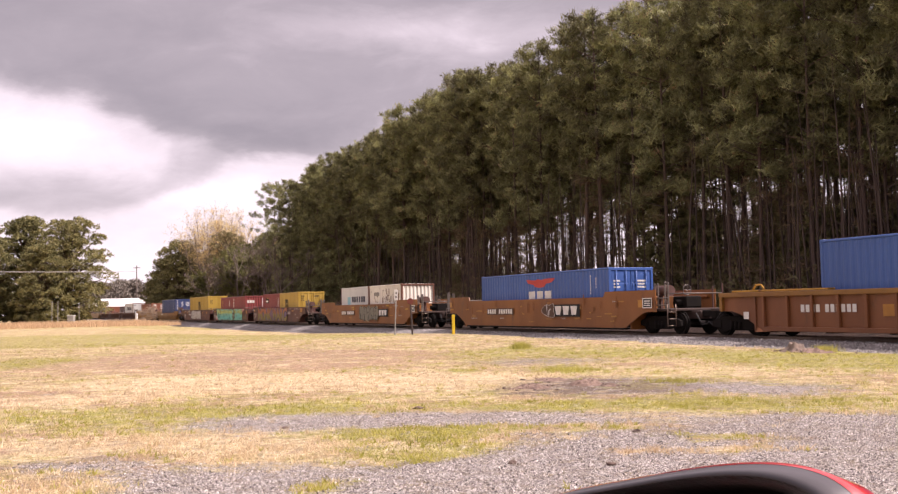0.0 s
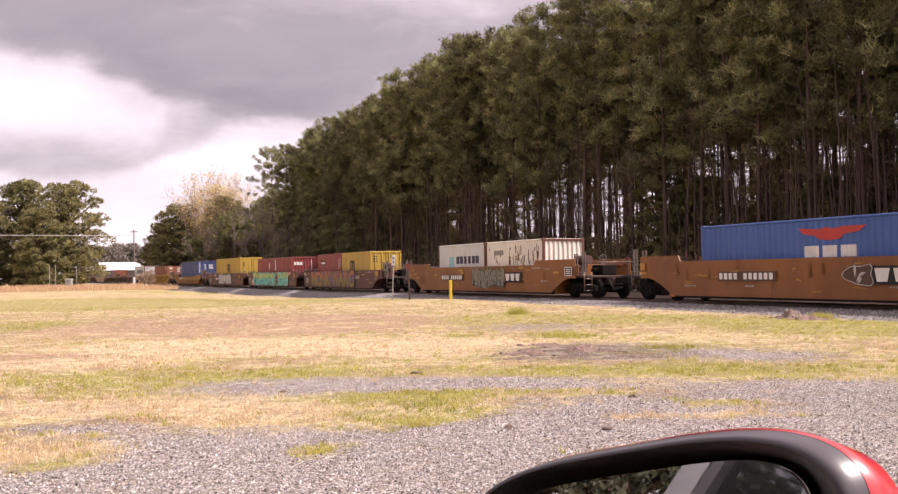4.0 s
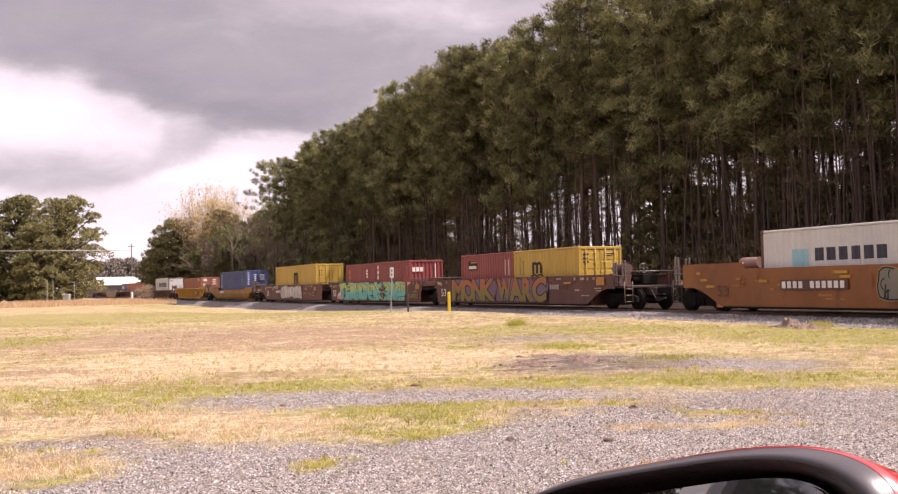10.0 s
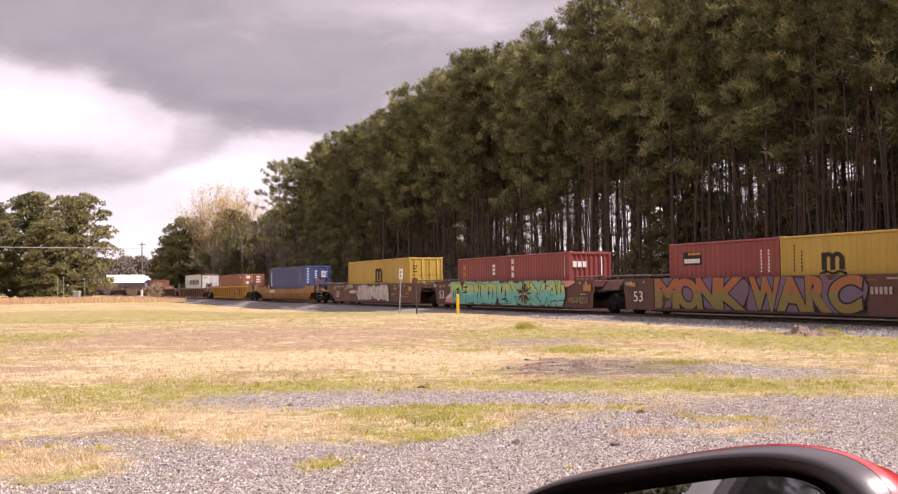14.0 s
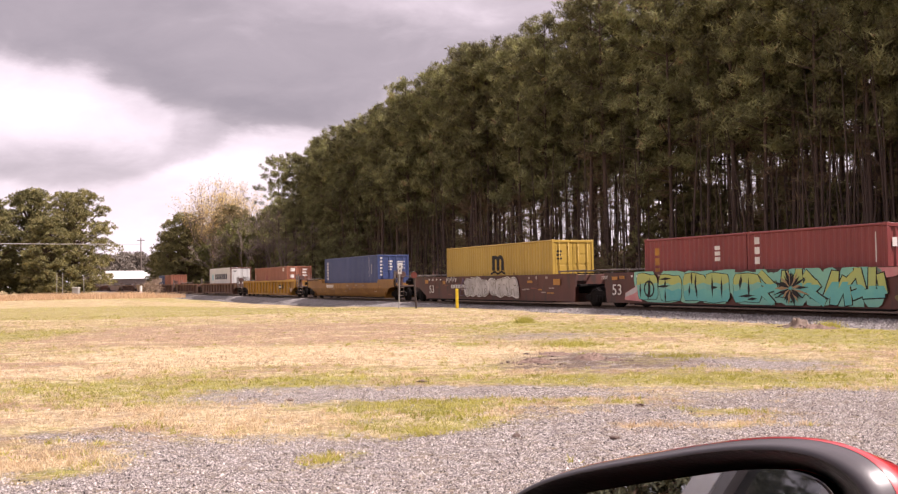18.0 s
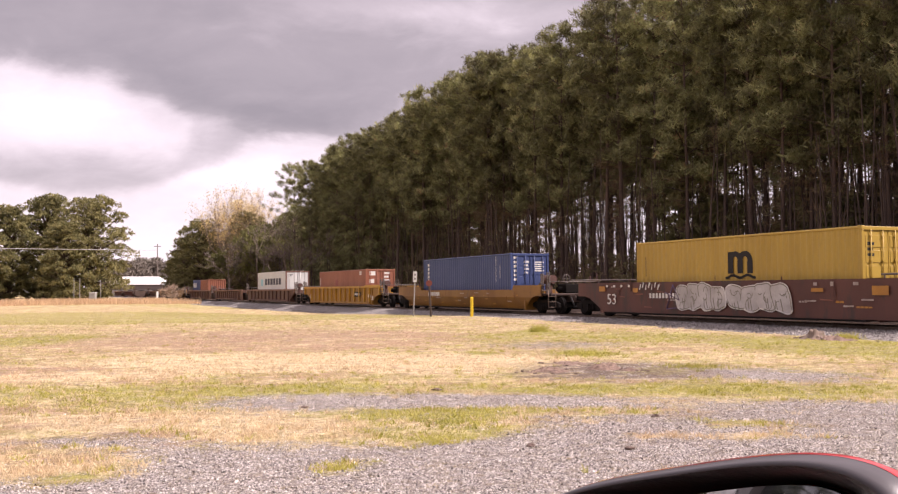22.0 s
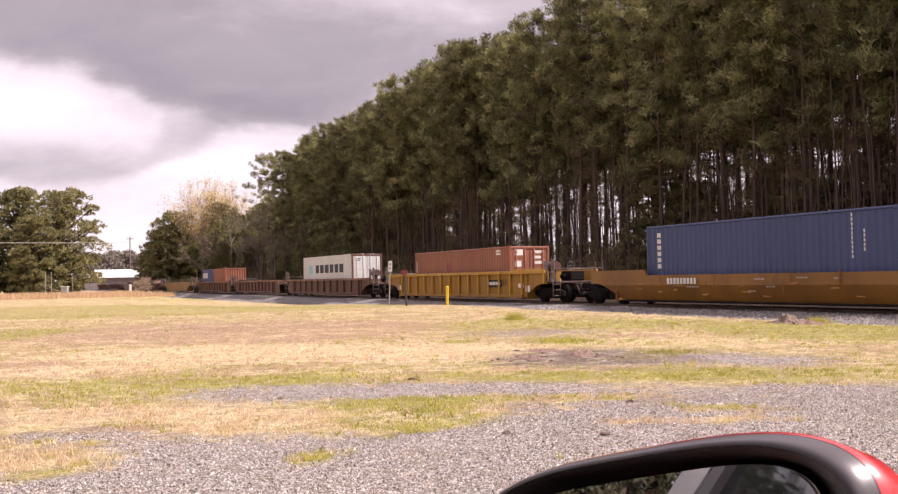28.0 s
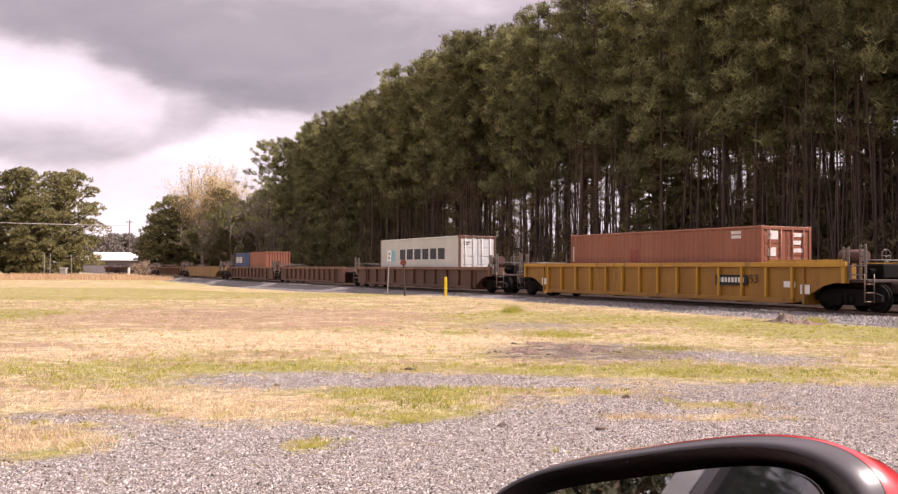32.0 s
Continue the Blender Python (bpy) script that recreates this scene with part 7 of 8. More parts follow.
PINES = [pine(100 + i, h, c, r, 30, 66) for i, (h, c, r) in enumerate(
    ((20.5, 0.38, 2.5), (21.3, 0.44, 2.6), (19.7, 0.35, 2.5), (21.5, 0.46, 2.7), (20.2, 0.33, 2.5), (21.0, 0.40, 2.8)))]
BACK_PINES = [pine(120 + i, h, c, r, 22, 17, sides=4 if i < 2 else 3) for i, (h, c, r) in enumerate(((20.0, 0.44, 2.7), (21.0, 0.48, 2.9), (19.0, 0.42, 2.8), (20.5, 0.50, 3.0)))]
EDGE_PINES = [pine(140 + i, h, 0.28, 3.0, 34, 60, True) for i, h in enumerate((20.0, 19.5))]
LOOSE_PINE = pine(150, 20.0, 0.40, 3.6, 44, 64, True, 1.0)


def plant(meshes, x, y, z, turn, scale, label, category="tree", group="", name="pine_tree"):
    t = thing(name, label, category, group)
    t.matrix_basis = Matrix.Translation((x, y, z)) @ Matrix.Rotation(turn, 4, "Z") @ Matrix.Diagonal((scale, scale, scale, 1))
    for nm, me in meshes:
        link_part(nm, me, t)
    return t


# the tops of the front row, metres along the line and height
TOPS = ((0, 24.5), (67, 25.2), (72, 24.0), (77, 25.0), (84, 27.0), (91, 26.2), (99, 26.6), (106, 25.3), (112, 24.0), (122, 24.2), (136, 23.7), (145, 23.4), (152, 21.5), (162, 20.0))


def woods():
    rng = random.Random(77)
    rows = ((43.5, 2.7), (46.3, 2.7), (50.0, 2.9), (54.0, 3.1), (59.0, 3.3), (64.5, 3.8), (71.0, 3.8))
    for i, (d, step) in enumerate(rows):
        s = 4.0 if i else -30.0
        while s < (150 + 0.4 * (d - 43) if d < 70 else 58):
            q = s + rng.uniform(-0.9, 0.9)
            a = d + rng.uniform(-1.0, 1.0)
            p = ACROSS * a + ALONG * q
            edge = q > 114
            m = rng.choice(EDGE_PINES) if edge and rng.random() < 0.8 else rng.choice(PINES if i < 2 and q > 8 else BACK_PINES)
            tall = float(np.interp(q, [t[0] for t in TOPS], [t[1] for t in TOPS])) * rng.uniform(0.93, 1.02) * (1.0 - 0.02 * min(i, 2))
            top = max(v.co.z for v in m[1][1].vertices) if m[1][1].name not in CROWN_TOP else CROWN_TOP[m[1][1].name]
            CROWN_TOP[m[1][1].name] = top
            plant(m, p.x, p.y, -0.15, rng.random() * 6.28, tall / top, "tall dark green pine with a bare lower trunk" if not edge else "dark green pine at the edge of the woods, with low branches", group="pines behind the railway line")
            s += step * rng.uniform(0.75, 1.3) * (1.0 if i < 2 else 0.80 if q < 34 else 1.28 if 60 < q < 125 else 1.0)
    for q, a, h in ((153, 45.5, 19), (155, 51, 20), (158, 57, 19), (160, 48, 17.5), (165, 53, 16), (170, 47, 13.5), (163, 60, 17)):
        p, m = ACROSS * a + ALONG * q, EDGE_PINES[q % 2]
        plant(m, p.x, p.y, -0.15, rng.random() * 6.28, h / CROWN_TOP[m[1][1].name], "dark green pine at the end of the woods, branched low", group="pines behind the railway line")
    p = ACROSS * 45.0 + ALONG * 164.0
    plant(LOOSE_PINE, p.x, p.y, -0.15, 0.7, 1.20, "loose open-crowned pine standing out from the woods", group="pines behind the railway line")


CROWN_TOP = {}
woods()


def bare_tree(seed, height, reach, mat_bark, leaf, n_leaf, leaf_size, depth=4, base=0.25):
    """A broad tree of forking limbs with a thin crown."""
    rng = np.random.default_rng(seed)
    segs, tips = [], []

    def fork(p, d, ln, r, level):
        q = p + d * ln
        mid = (p + q) / 2 + rng.normal(size=3) * 0.04 * ln
        segs.append([(p, r), (mid, r * 0.82), (q, r * 0.62)])
        if level == 0:
            tips.append(q)
            return
        for _ in range(3 if level > 1 else 4):
            e = d + rng.normal(size=3) * reach
            e[2] = max(e[2], 0.05) + 0.15
            e /= np.linalg.norm(e)
            fork(q if rng.random() < 0.7 else mid, e, ln * rng.uniform(0.58, 0.82), max(r * 0.55, 0.0016 * height, 0.012), level - 1)

    fork(np.array([0, 0, 0.0]), np.array([0, 0, 1.0]), height * base, height * 0.012, depth)
    tips = np.array(tips)
    top = tips[:, 2].max()
    k = height / top
    segs = [[(p * k, r) for p, r in s] for s in segs]
    out = []
    v, f = limb_mesh(segs, 5)
    me = bpy.data.meshes.new("bare_limbs")
    me.from_pydata([tuple(map(float, c)) for c in v], [], f)
    me.materials.append(mat_bark)
    me.shade_smooth()
    out.append(("trunk", me))
    if n_leaf:
        c = tips[rng.integers(0, len(tips), n_leaf)] * k + rng.normal(size=(n_leaf, 3)) * 0.35
        v, f = tufts(rng, c, 6, leaf_size, leaf_size * 0.35)
        me = bpy.data.meshes.new("thin_crown")
        me.from_pydata(v.tolist(), [], f.tolist())
        me.materials.append(leaf)
        out.append(("crown", me))
    return out


def broom_tree(seed, height, width, bark, bud, size):
    """A tall tree of upswept limbs that end in a rounded fan of fine budding twigs."""
    rng = np.random.default_rng(seed)
    fork = np.array([0, 0, height * 0.24])
    segs, tips = [[(np.array([0, 0, 0.0]), height * 0.014), (fork, height * 0.010)]], []
    for i in range(13):
        a, out = i * 2.39996, math.sqrt((i + 0.5) / 13)
        end = np.array([math.cos(a) * out * width * 0.40, math.sin(a) * out * width * 0.40, height * (0.86 - 0.22 * out * out)])
        bow = fork + (end - fork) * 0.5 + np.array([math.cos(a), math.sin(a), 0]) * 0.10 * width * out
        segs.append([(fork * rng.uniform(0.8, 1.3), height * 0.006), (bow, height * 0.004), (end, 0.025)])
        for _ in range(22):
            u = rng.uniform(0.25, 1.0)
            p = (bow + (end - bow) * (2 * u - 1)) if u > 0.5 else (fork + (bow - fork) * 2 * u)
            d = rng.normal(size=3) * 0.42 + (end - fork) / np.linalg.norm(end - fork) * 0.8 + np.array([0, 0, 0.45])
            q = p + d / np.linalg.norm(d) * height * rng.uniform(0.07, 0.17)
            segs.append([(p, 0.028), (q, 0.010)])
            for _ in range(5):
                e = q + rng.normal(size=3) * 0.5 + np.array([0, 0, rng.uniform(0.1, 1.0)])
                segs.append([(p + (q - p) * rng.uniform(0.5, 1.0), 0.014), (e, 0.006)])
                tips.append(e)
    v, f = limb_mesh(segs, 3)
    me = bpy.data.meshes.new("broom_limbs")
    me.from_pydata([tuple(map(float, c)) for c in v], [], f)
    me.materials.append(bark)
    tips = np.array(tips)
    v, f = tufts(rng, np.repeat(tips, 4, 0) + rng.normal(size=(4 * len(tips), 3)) * 0.30, 3, size, size * 0.4, slim=True)
    leaf = bpy.data.meshes.new("budding_crown")
    leaf.from_pydata(v.tolist(), [], f.tolist())
    leaf.materials.append(bud)
    return [("trunk", me), ("crown", leaf)]


def round_tree(seed, height, width, leaf, n, size, base=0.12, lumps=60):
    """A full tree: limbs that carry rounded pads of foliage, lit on top and open below, in an uneven crown."""
    rng = np.random.default_rng(seed)
    segs = [[(np.array([0, 0, 0.0]), height * 0.02), (np.array([0.1, 0, height * 0.4]), height * 0.013), (np.array([0, 0.1, height * 0.85]), height * 0.004)]]
    centres = []
    for i in range(lumps):
        a, u = i * 2.39996 + rng.uniform(-0.4, 0.4), (i + rng.random()) / lumps
        z = height * (base + (1 - base) * (0.06 + 0.88 * u))
        r = width * 0.5 * math.sin(3.1416 * min(1, 0.20 + 0.74 * u)) ** 0.6 * (rng.uniform(0.55, 0.92) if i % 3 else rng.uniform(0.1, 0.5))
        c = np.array([r * math.cos(a), r * math.sin(a), z])
        segs.append([(np.array([0, 0, z * 0.75]), height * 0.007), (c, height * 0.002)])
        s = width * rng.uniform(0.085, 0.135)
        d = rng.normal(size=(n // lumps, 3))
        d[:, 2] = np.abs(d[:, 2]) * 1.1 - 0.25
        d /= np.linalg.norm(d, axis=1)[:, None]
        centres.append(c + d * s * np.array([1, 1, 0.62]) * (0.75 + 0.3 * rng.random((len(d), 1))))
    v, f = limb_mesh(segs, 5)
    me = bpy.data.meshes.new("leafy_limbs")
    me.from_pydata([tuple(map(float, c)) for c in v], [], f)
    me.materials.append(BARK)
    out = [("trunk", me)]
    c = np.concatenate(centres)
    v, f = puffs(rng, c, np.full(len(c), width * 0.020), 9, size, size * 0.26)
    me = bpy.data.meshes.new("leafy_crown")
    me.from_pydata(v.tolist(), [], f.tolist())
    me.materials.append(leaf)
    return out + [("crown", me)]


def by_yaw(yaw, dist):
    return -math.sin(radians(yaw)) * dist, math.cos(radians(yaw)) * dist


def far_trees():
    rng = random.Random(5)
    full = [round_tree(300 + i, 17.0, w, FAR_NEEDLES, 4800, 0.30, -0.03, 120) for i, w in enumerate((10.5, 13.5, 11.5))]
    # the dark clump at the far side of the field
    for yaw, dist, h, m in ((25.7, 168, 16.0, 0), (23.8, 174, 18.6, 0), (21.5, 164, 17.4, 1), (22.9, 160, 13.0, 2), (27.6, 165, 15.5, 2), (29.8, 170, 15, 1), (32.2, 172, 15, 0), (34.6, 176, 16, 2)):
        x, y = by_yaw(yaw, dist)
        plant(full[m], x, y, -0.3, rng.random() * 6.28, h / 17.0, "broad dark green pine at the edge of the field", group="trees beyond the field")
    # beyond the line: loose dark evergreens, a tall budding tree, bare and young green ones
    for yaw, dist, h, m in ((15.5, 200, 16.6, 1), (16.3, 202, 13.0, 0), (14.8, 204, 14.5, 2), (17.0, 206, 9.0, 0), (11.6, 196, 14.0, 2), (10.7, 192, 16.0, 0), (9.9, 188, 17.5, 2), (9.1, 186, 18.0, 1), (12.4, 204, 12.0, 1), (14.0, 210, 11.0, 2), (13.1, 212, 18.5, 0), (16.9, 240, 9.0, 2)):
        x, y = by_yaw(yaw, dist)
        plant(full[m], x, y, -0.3, rng.random() * 6.28, h / 17.0, "loose dark green evergreen beyond the line", group="trees beyond the line")
    bud = broom_tree(401, 21.0, 13.0, PALE_BARK, BUDS, 0.15)
    for yaw, dist, k in ((13.9, 192, 1.06), (12.7, 197, 1.07)):
        x, y = by_yaw(yaw, dist)
        plant(bud, x, y, -0.2, rng.random() * 6, k, "tall pale budding tree with thin yellow crown", group="budding trees", name="budding_tree")
    thin = round_tree(320, 17.0, 9.5, THIN_LEAF, 2600, 0.26, 0.10, 110)
    for yaw, dist, h in ((12.75, 186, 17.2), (12.0, 184, 14.5), (11.5, 178, 12.0)):
        x, y = by_yaw(yaw, dist)
        plant(thin, x, y, -0.2, rng.random() * 6, h / 17.0, "olive brown tree with thin spring leaves beyond the line", group="trees beyond the line", name="thin_leaved_tree")
    young = bare_tree(402, 13.0, 0.5, BARE_BARK, LEAFY, 1700, 0.28, 5, 0.18)
    bare = bare_tree(403, 12.0, 0.55, BARE_BARK, None, 0, 0, 5, 0.16)
    for yaw, dist, m, k in ((12.9, 176, young, 1.0), (11.9, 172, young, 1.05), (11.2, 168, young, 0.9)):
        x, y = by_yaw(yaw, dist)
        plant(m, x, y, -0.2, rng.random() * 6, k, "young tree with fresh green leaves", group="young trees", name="young_tree")
    for yaw, dist, k in ((10.6, 135, 0.95), (9.8, 132, 1.0), (12.3, 160, 1.1), (14.0, 170, 0.9)):
        x, y = by_yaw(yaw, dist)
        plant(bare, x, y, -0.2, rng.random() * 6, k, "bare spreading tree at the edge of the woods", group="bare trees", name="bare_tree")
    # the hazy rise behind the shed; the haze is put into the greyed leaf colour
    haze = foliage("distant_hazy_brown_trees", [(0.1, (0.17, 0.15, 0.125)), (0.9, (0.25, 0.215, 0.18))], 0.2)
    rise = round_tree(330, 14.0, 20.0, haze, 600, 1.2, 0.0)
    for yaw, dist, k in ((19.4, 400, 1.0), (18.6, 420, 1.15), (17.9, 430, 1.05), (17.2, 440, 0.95), (16.3, 430, 1.0)):
        x, y = by_yaw(yaw, dist)
        plant(rise, x, y, -1, rng.random() * 6, k, "distant hazy brown tree on a low rise", group="trees on the rise", name="distant_tree")
    # low far woods that close the view
    far = round_tree(310, 14.0, 18.0, NEEDLES, 400, 1.5, 0.05)
    for i in range(46):
        yaw = 60 - i * 2.8 + rng.uniform(-0.6, 0.6)
        if -34 < yaw < 9:
            continue
        else:
            dist = rng.uniform(420, 520)
        x, y = by_yaw(yaw, dist)
        plant(far, x, y, -1, rng.random() * 6, rng.uniform(0.8, 1.1), "distant hazy dark tree", group="distant trees", name="distant_tree")


far_trees()


def understory():
    """Scrub, saplings and thin stems under the pines."""
    rng = np.random.default_rng(91)
    centres = []
    for _ in range(2900):
        a, s = rng.uniform(40, 74), rng.uniform(8, 160)
        p = ACROSS * float(a) + ALONG * float(s)
        h = rng.uniform(0.6, 4.2) if a < 46 or s > 60 else rng.uniform(2.0, 8.5)
        k = int(10 + 8 * h)
        centres.append(np.array([p.x, p.y, 0]) + rng.normal(size=(k, 3)) * np.array([0.7, 0.7, 0.0]) + np.stack([0 * rng.random(k), 0 * rng.random(k), h * rng.random(k)], 1))
    v, f = tufts(rng, np.concatenate(centres), 4, 0.36, 0.034, slim=True)
    tagged(arrays("scrub", v.tolist(), f.tolist(), SCRUB), "brown and green scrub under the pines", "scrub", kind="stuff")
    segs = []
    for _ in range(1900):
        a, s = rng.uniform(40, 72), rng.uniform(8, 162) if rng.random() < 0.7 else rng.uniform(8, 45)
        p = ACROSS * float(a) + ALONG * float(s)
        h = rng.uniform(5, 15)
        l = rng.normal(size=2) * 0.05 * h
        segs.append([(np.array([p.x, p.y, -0.1]), 0.075), (np.array([p.x + l[0] * 0.4, p.y + l[1] * 0.4, h * 0.5]), 0.05), (np.array([p.x + l[0], p.y + l[1], h]), 0.012)])
        for _ in range(3):
            t, b, ln = rng.uniform(0.35, 0.9), rng.random() * 6.28, rng.uniform(0.6, 1.6)
            q = np.array([p.x + l[0] * t, p.y + l[1] * t, h * t])
            segs.append([(q, 0.016), (q + np.array([math.cos(b) * ln, math.sin(b) * ln, 0.5 * ln]), 0.006)])
    v, f = limb_mesh(segs, 4)
    tagged(arrays("saplings", v, f, BARK), "thin bare saplings among the pines", "saplings", kind="stuff")


understory()


def young_pines():
    """Dark young evergreens under the tall pines at the near end of the woods."""
    rng = random.Random(12)
    kinds = [round_tree(340 + i, 7.0, 4.2, FAR_NEEDLES, 900, 0.21, 0.05) for i in range(3)]
    for i in range(88):
        s, a = (rng.uniform(8, 62), rng.uniform(45, 62)) if i < 58 else (rng.uniform(112, 168), rng.uniform(42.5, 60))
        p = ACROSS * a + ALONG * s
        plant(rng.choice(kinds), p.x, p.y, -0.2, rng.random() * 6.28, rng.uniform(0.75, 1.65), "young dark green evergreen under the pines", group="young evergreens", name="young_evergreen")


young_pines()


# ---------------------------------------------------------------- the far end of the field
def shed():
    x, y = by_yaw(17.6, 285)
    s = thing("shed", "low long shed with a white metal roof", "shed")
    s.matrix_basis = pose(x, y, 0, 0, 0, -70)
    wall = surface("grey_shed_wall", (0.22, 0.19, 0.18), (0.17, 0.15, 0.14), 0.5, 0.8)
    roof = surface("white_metal_roof", (0.80, 0.79, 0.78), (0.72, 0.71, 0.70), 0.3, 0.4)
    bm = bmesh.new()
    prism(bm, [(-7, 0), (7, 0), (7, 3.4), (0, 5.4), (-7, 3.4)], -14, 14)
    part("wall", bm, wall, s)
    for e in (-1, 1):
        bm = bmesh.new()
        prism(bm, [(0, 5.45), (e * 7.6, 3.28), (e * 7.6, 3.43), (0, 5.62)], -14.6, 14.6)
        part("roof_slope", bm, roof, s)
    bm = bmesh.new()
    slab(bm, -2, 2, -14.06, -14.005, 0, 3.0, 0.01)
    part("door", bm, wall, s)


shed()


def far_posts():
    wood = surface("grey_pole_wood", (0.16, 0.13, 0.11), (0.11, 0.09, 0.08), 2.0, 0.9)
    for yaw, dist, h, w, label in ((17.95, 320, 16.6, 0.22, "tall wooden utility pole with a cross arm"), (36.0, 150, 13.0, 0.18, "tall wooden utility pole with a cross arm")):
        x, y = by_yaw(yaw, dist)
        p = thing("utility_pole", label, "pole", "utility poles")
        p.matrix_basis = pose(x, y, 0)
        bm = bmesh.new()
        tube(bm, (0, 0, -0.5), (0, 0, h), w * 1.2, w * 0.8, 8)
        part("pole", bm, wood, p)
        bm = bmesh.new()
        slab(bm, -1.2, 1.2, -0.10, 0.10, h - 0.85, h - 0.65, 0.03)
        part("cross_arm", bm, wood, p)
    for yaw, dist, h, w in ((22.4, 138, 3.2, 0.035), (21.0, 140, 3.0, 0.03), (22.1, 138, 3.2, 0.035)):
        x, y = by_yaw(yaw, dist)
        p = thing("fence_post", "thin grey post at the end of the field", "post", "posts at the end of the field")
        p.matrix_basis = pose(x, y, 0)
        bm = bmesh.new()
        slab(bm, -w, w, -w, w, -0.2, h, 0.02)
        part("post", bm, GALV, p)
    x, y = by_yaw(20.95, 140)
    c = thing("signal_cabinet", "small pale signal cabinet beside the line", "cabinet")
    c.matrix_basis = pose(x - 1.2, y, 0) @ Matrix.Diagonal((0.7, 0.7, 0.8, 1))
    bm = bmesh.new()
    slab(bm, -0.6, 0.6, -0.5, 0.5, 0, 1.5, 0.05)
    part("body", bm, GALV, c)
    bm = bmesh.new()
    slab(bm, -0.68, 0.68, -0.58, 0.58, 1.5, 1.6, 0.03)
    part("lid", bm, SIGNW, c)
    # the overhead wire
    bm = bmesh.new()
    a, b = Vector((*by_yaw(46, 112), 6.4)), Vector((*by_yaw(17.9, 148), 7.5))
    last = None
    for i in range(25):
        u = i / 24
        p = a.lerp(b, u) - Vector((0, 0, 0.25 * 4 * u * (1 - u)))
        if last is not None:
            tube(bm, last, p, 0.04, 0.04, 5, False)
        last = p
    tagged(part("overhead_wire", bm, surface("pale_wire", (0.42, 0.40, 0.39), (0.35, 0.33, 0.32), 1.0)), "pale overhead wire across the field", "wire")


far_posts()


def brush():
    """The leafless brown bush at the end of the lot."""
    dry = foliage("dry_pinkish_brown_twigs", [(0.1, (0.34, 0.25, 0.185)), (0.9, (0.52, 0.40, 0.30))], 0.3)
    m = bare_tree(420, 3.0, 0.7, PALE_BARK, dry, 700, 0.12, 5, 0.12)
    for i, (yaw, dist, k) in enumerate(((17.6, 150, 0.6), (17.0, 148, 0.75), (16.4, 158, 0.6))):
        x, y = by_yaw(yaw, dist)
        plant(m, x, y, -0.1, i * 1.3, k, "brown leafless bush beside the line", "bush", "bushes beside the line", "bush")


brush()


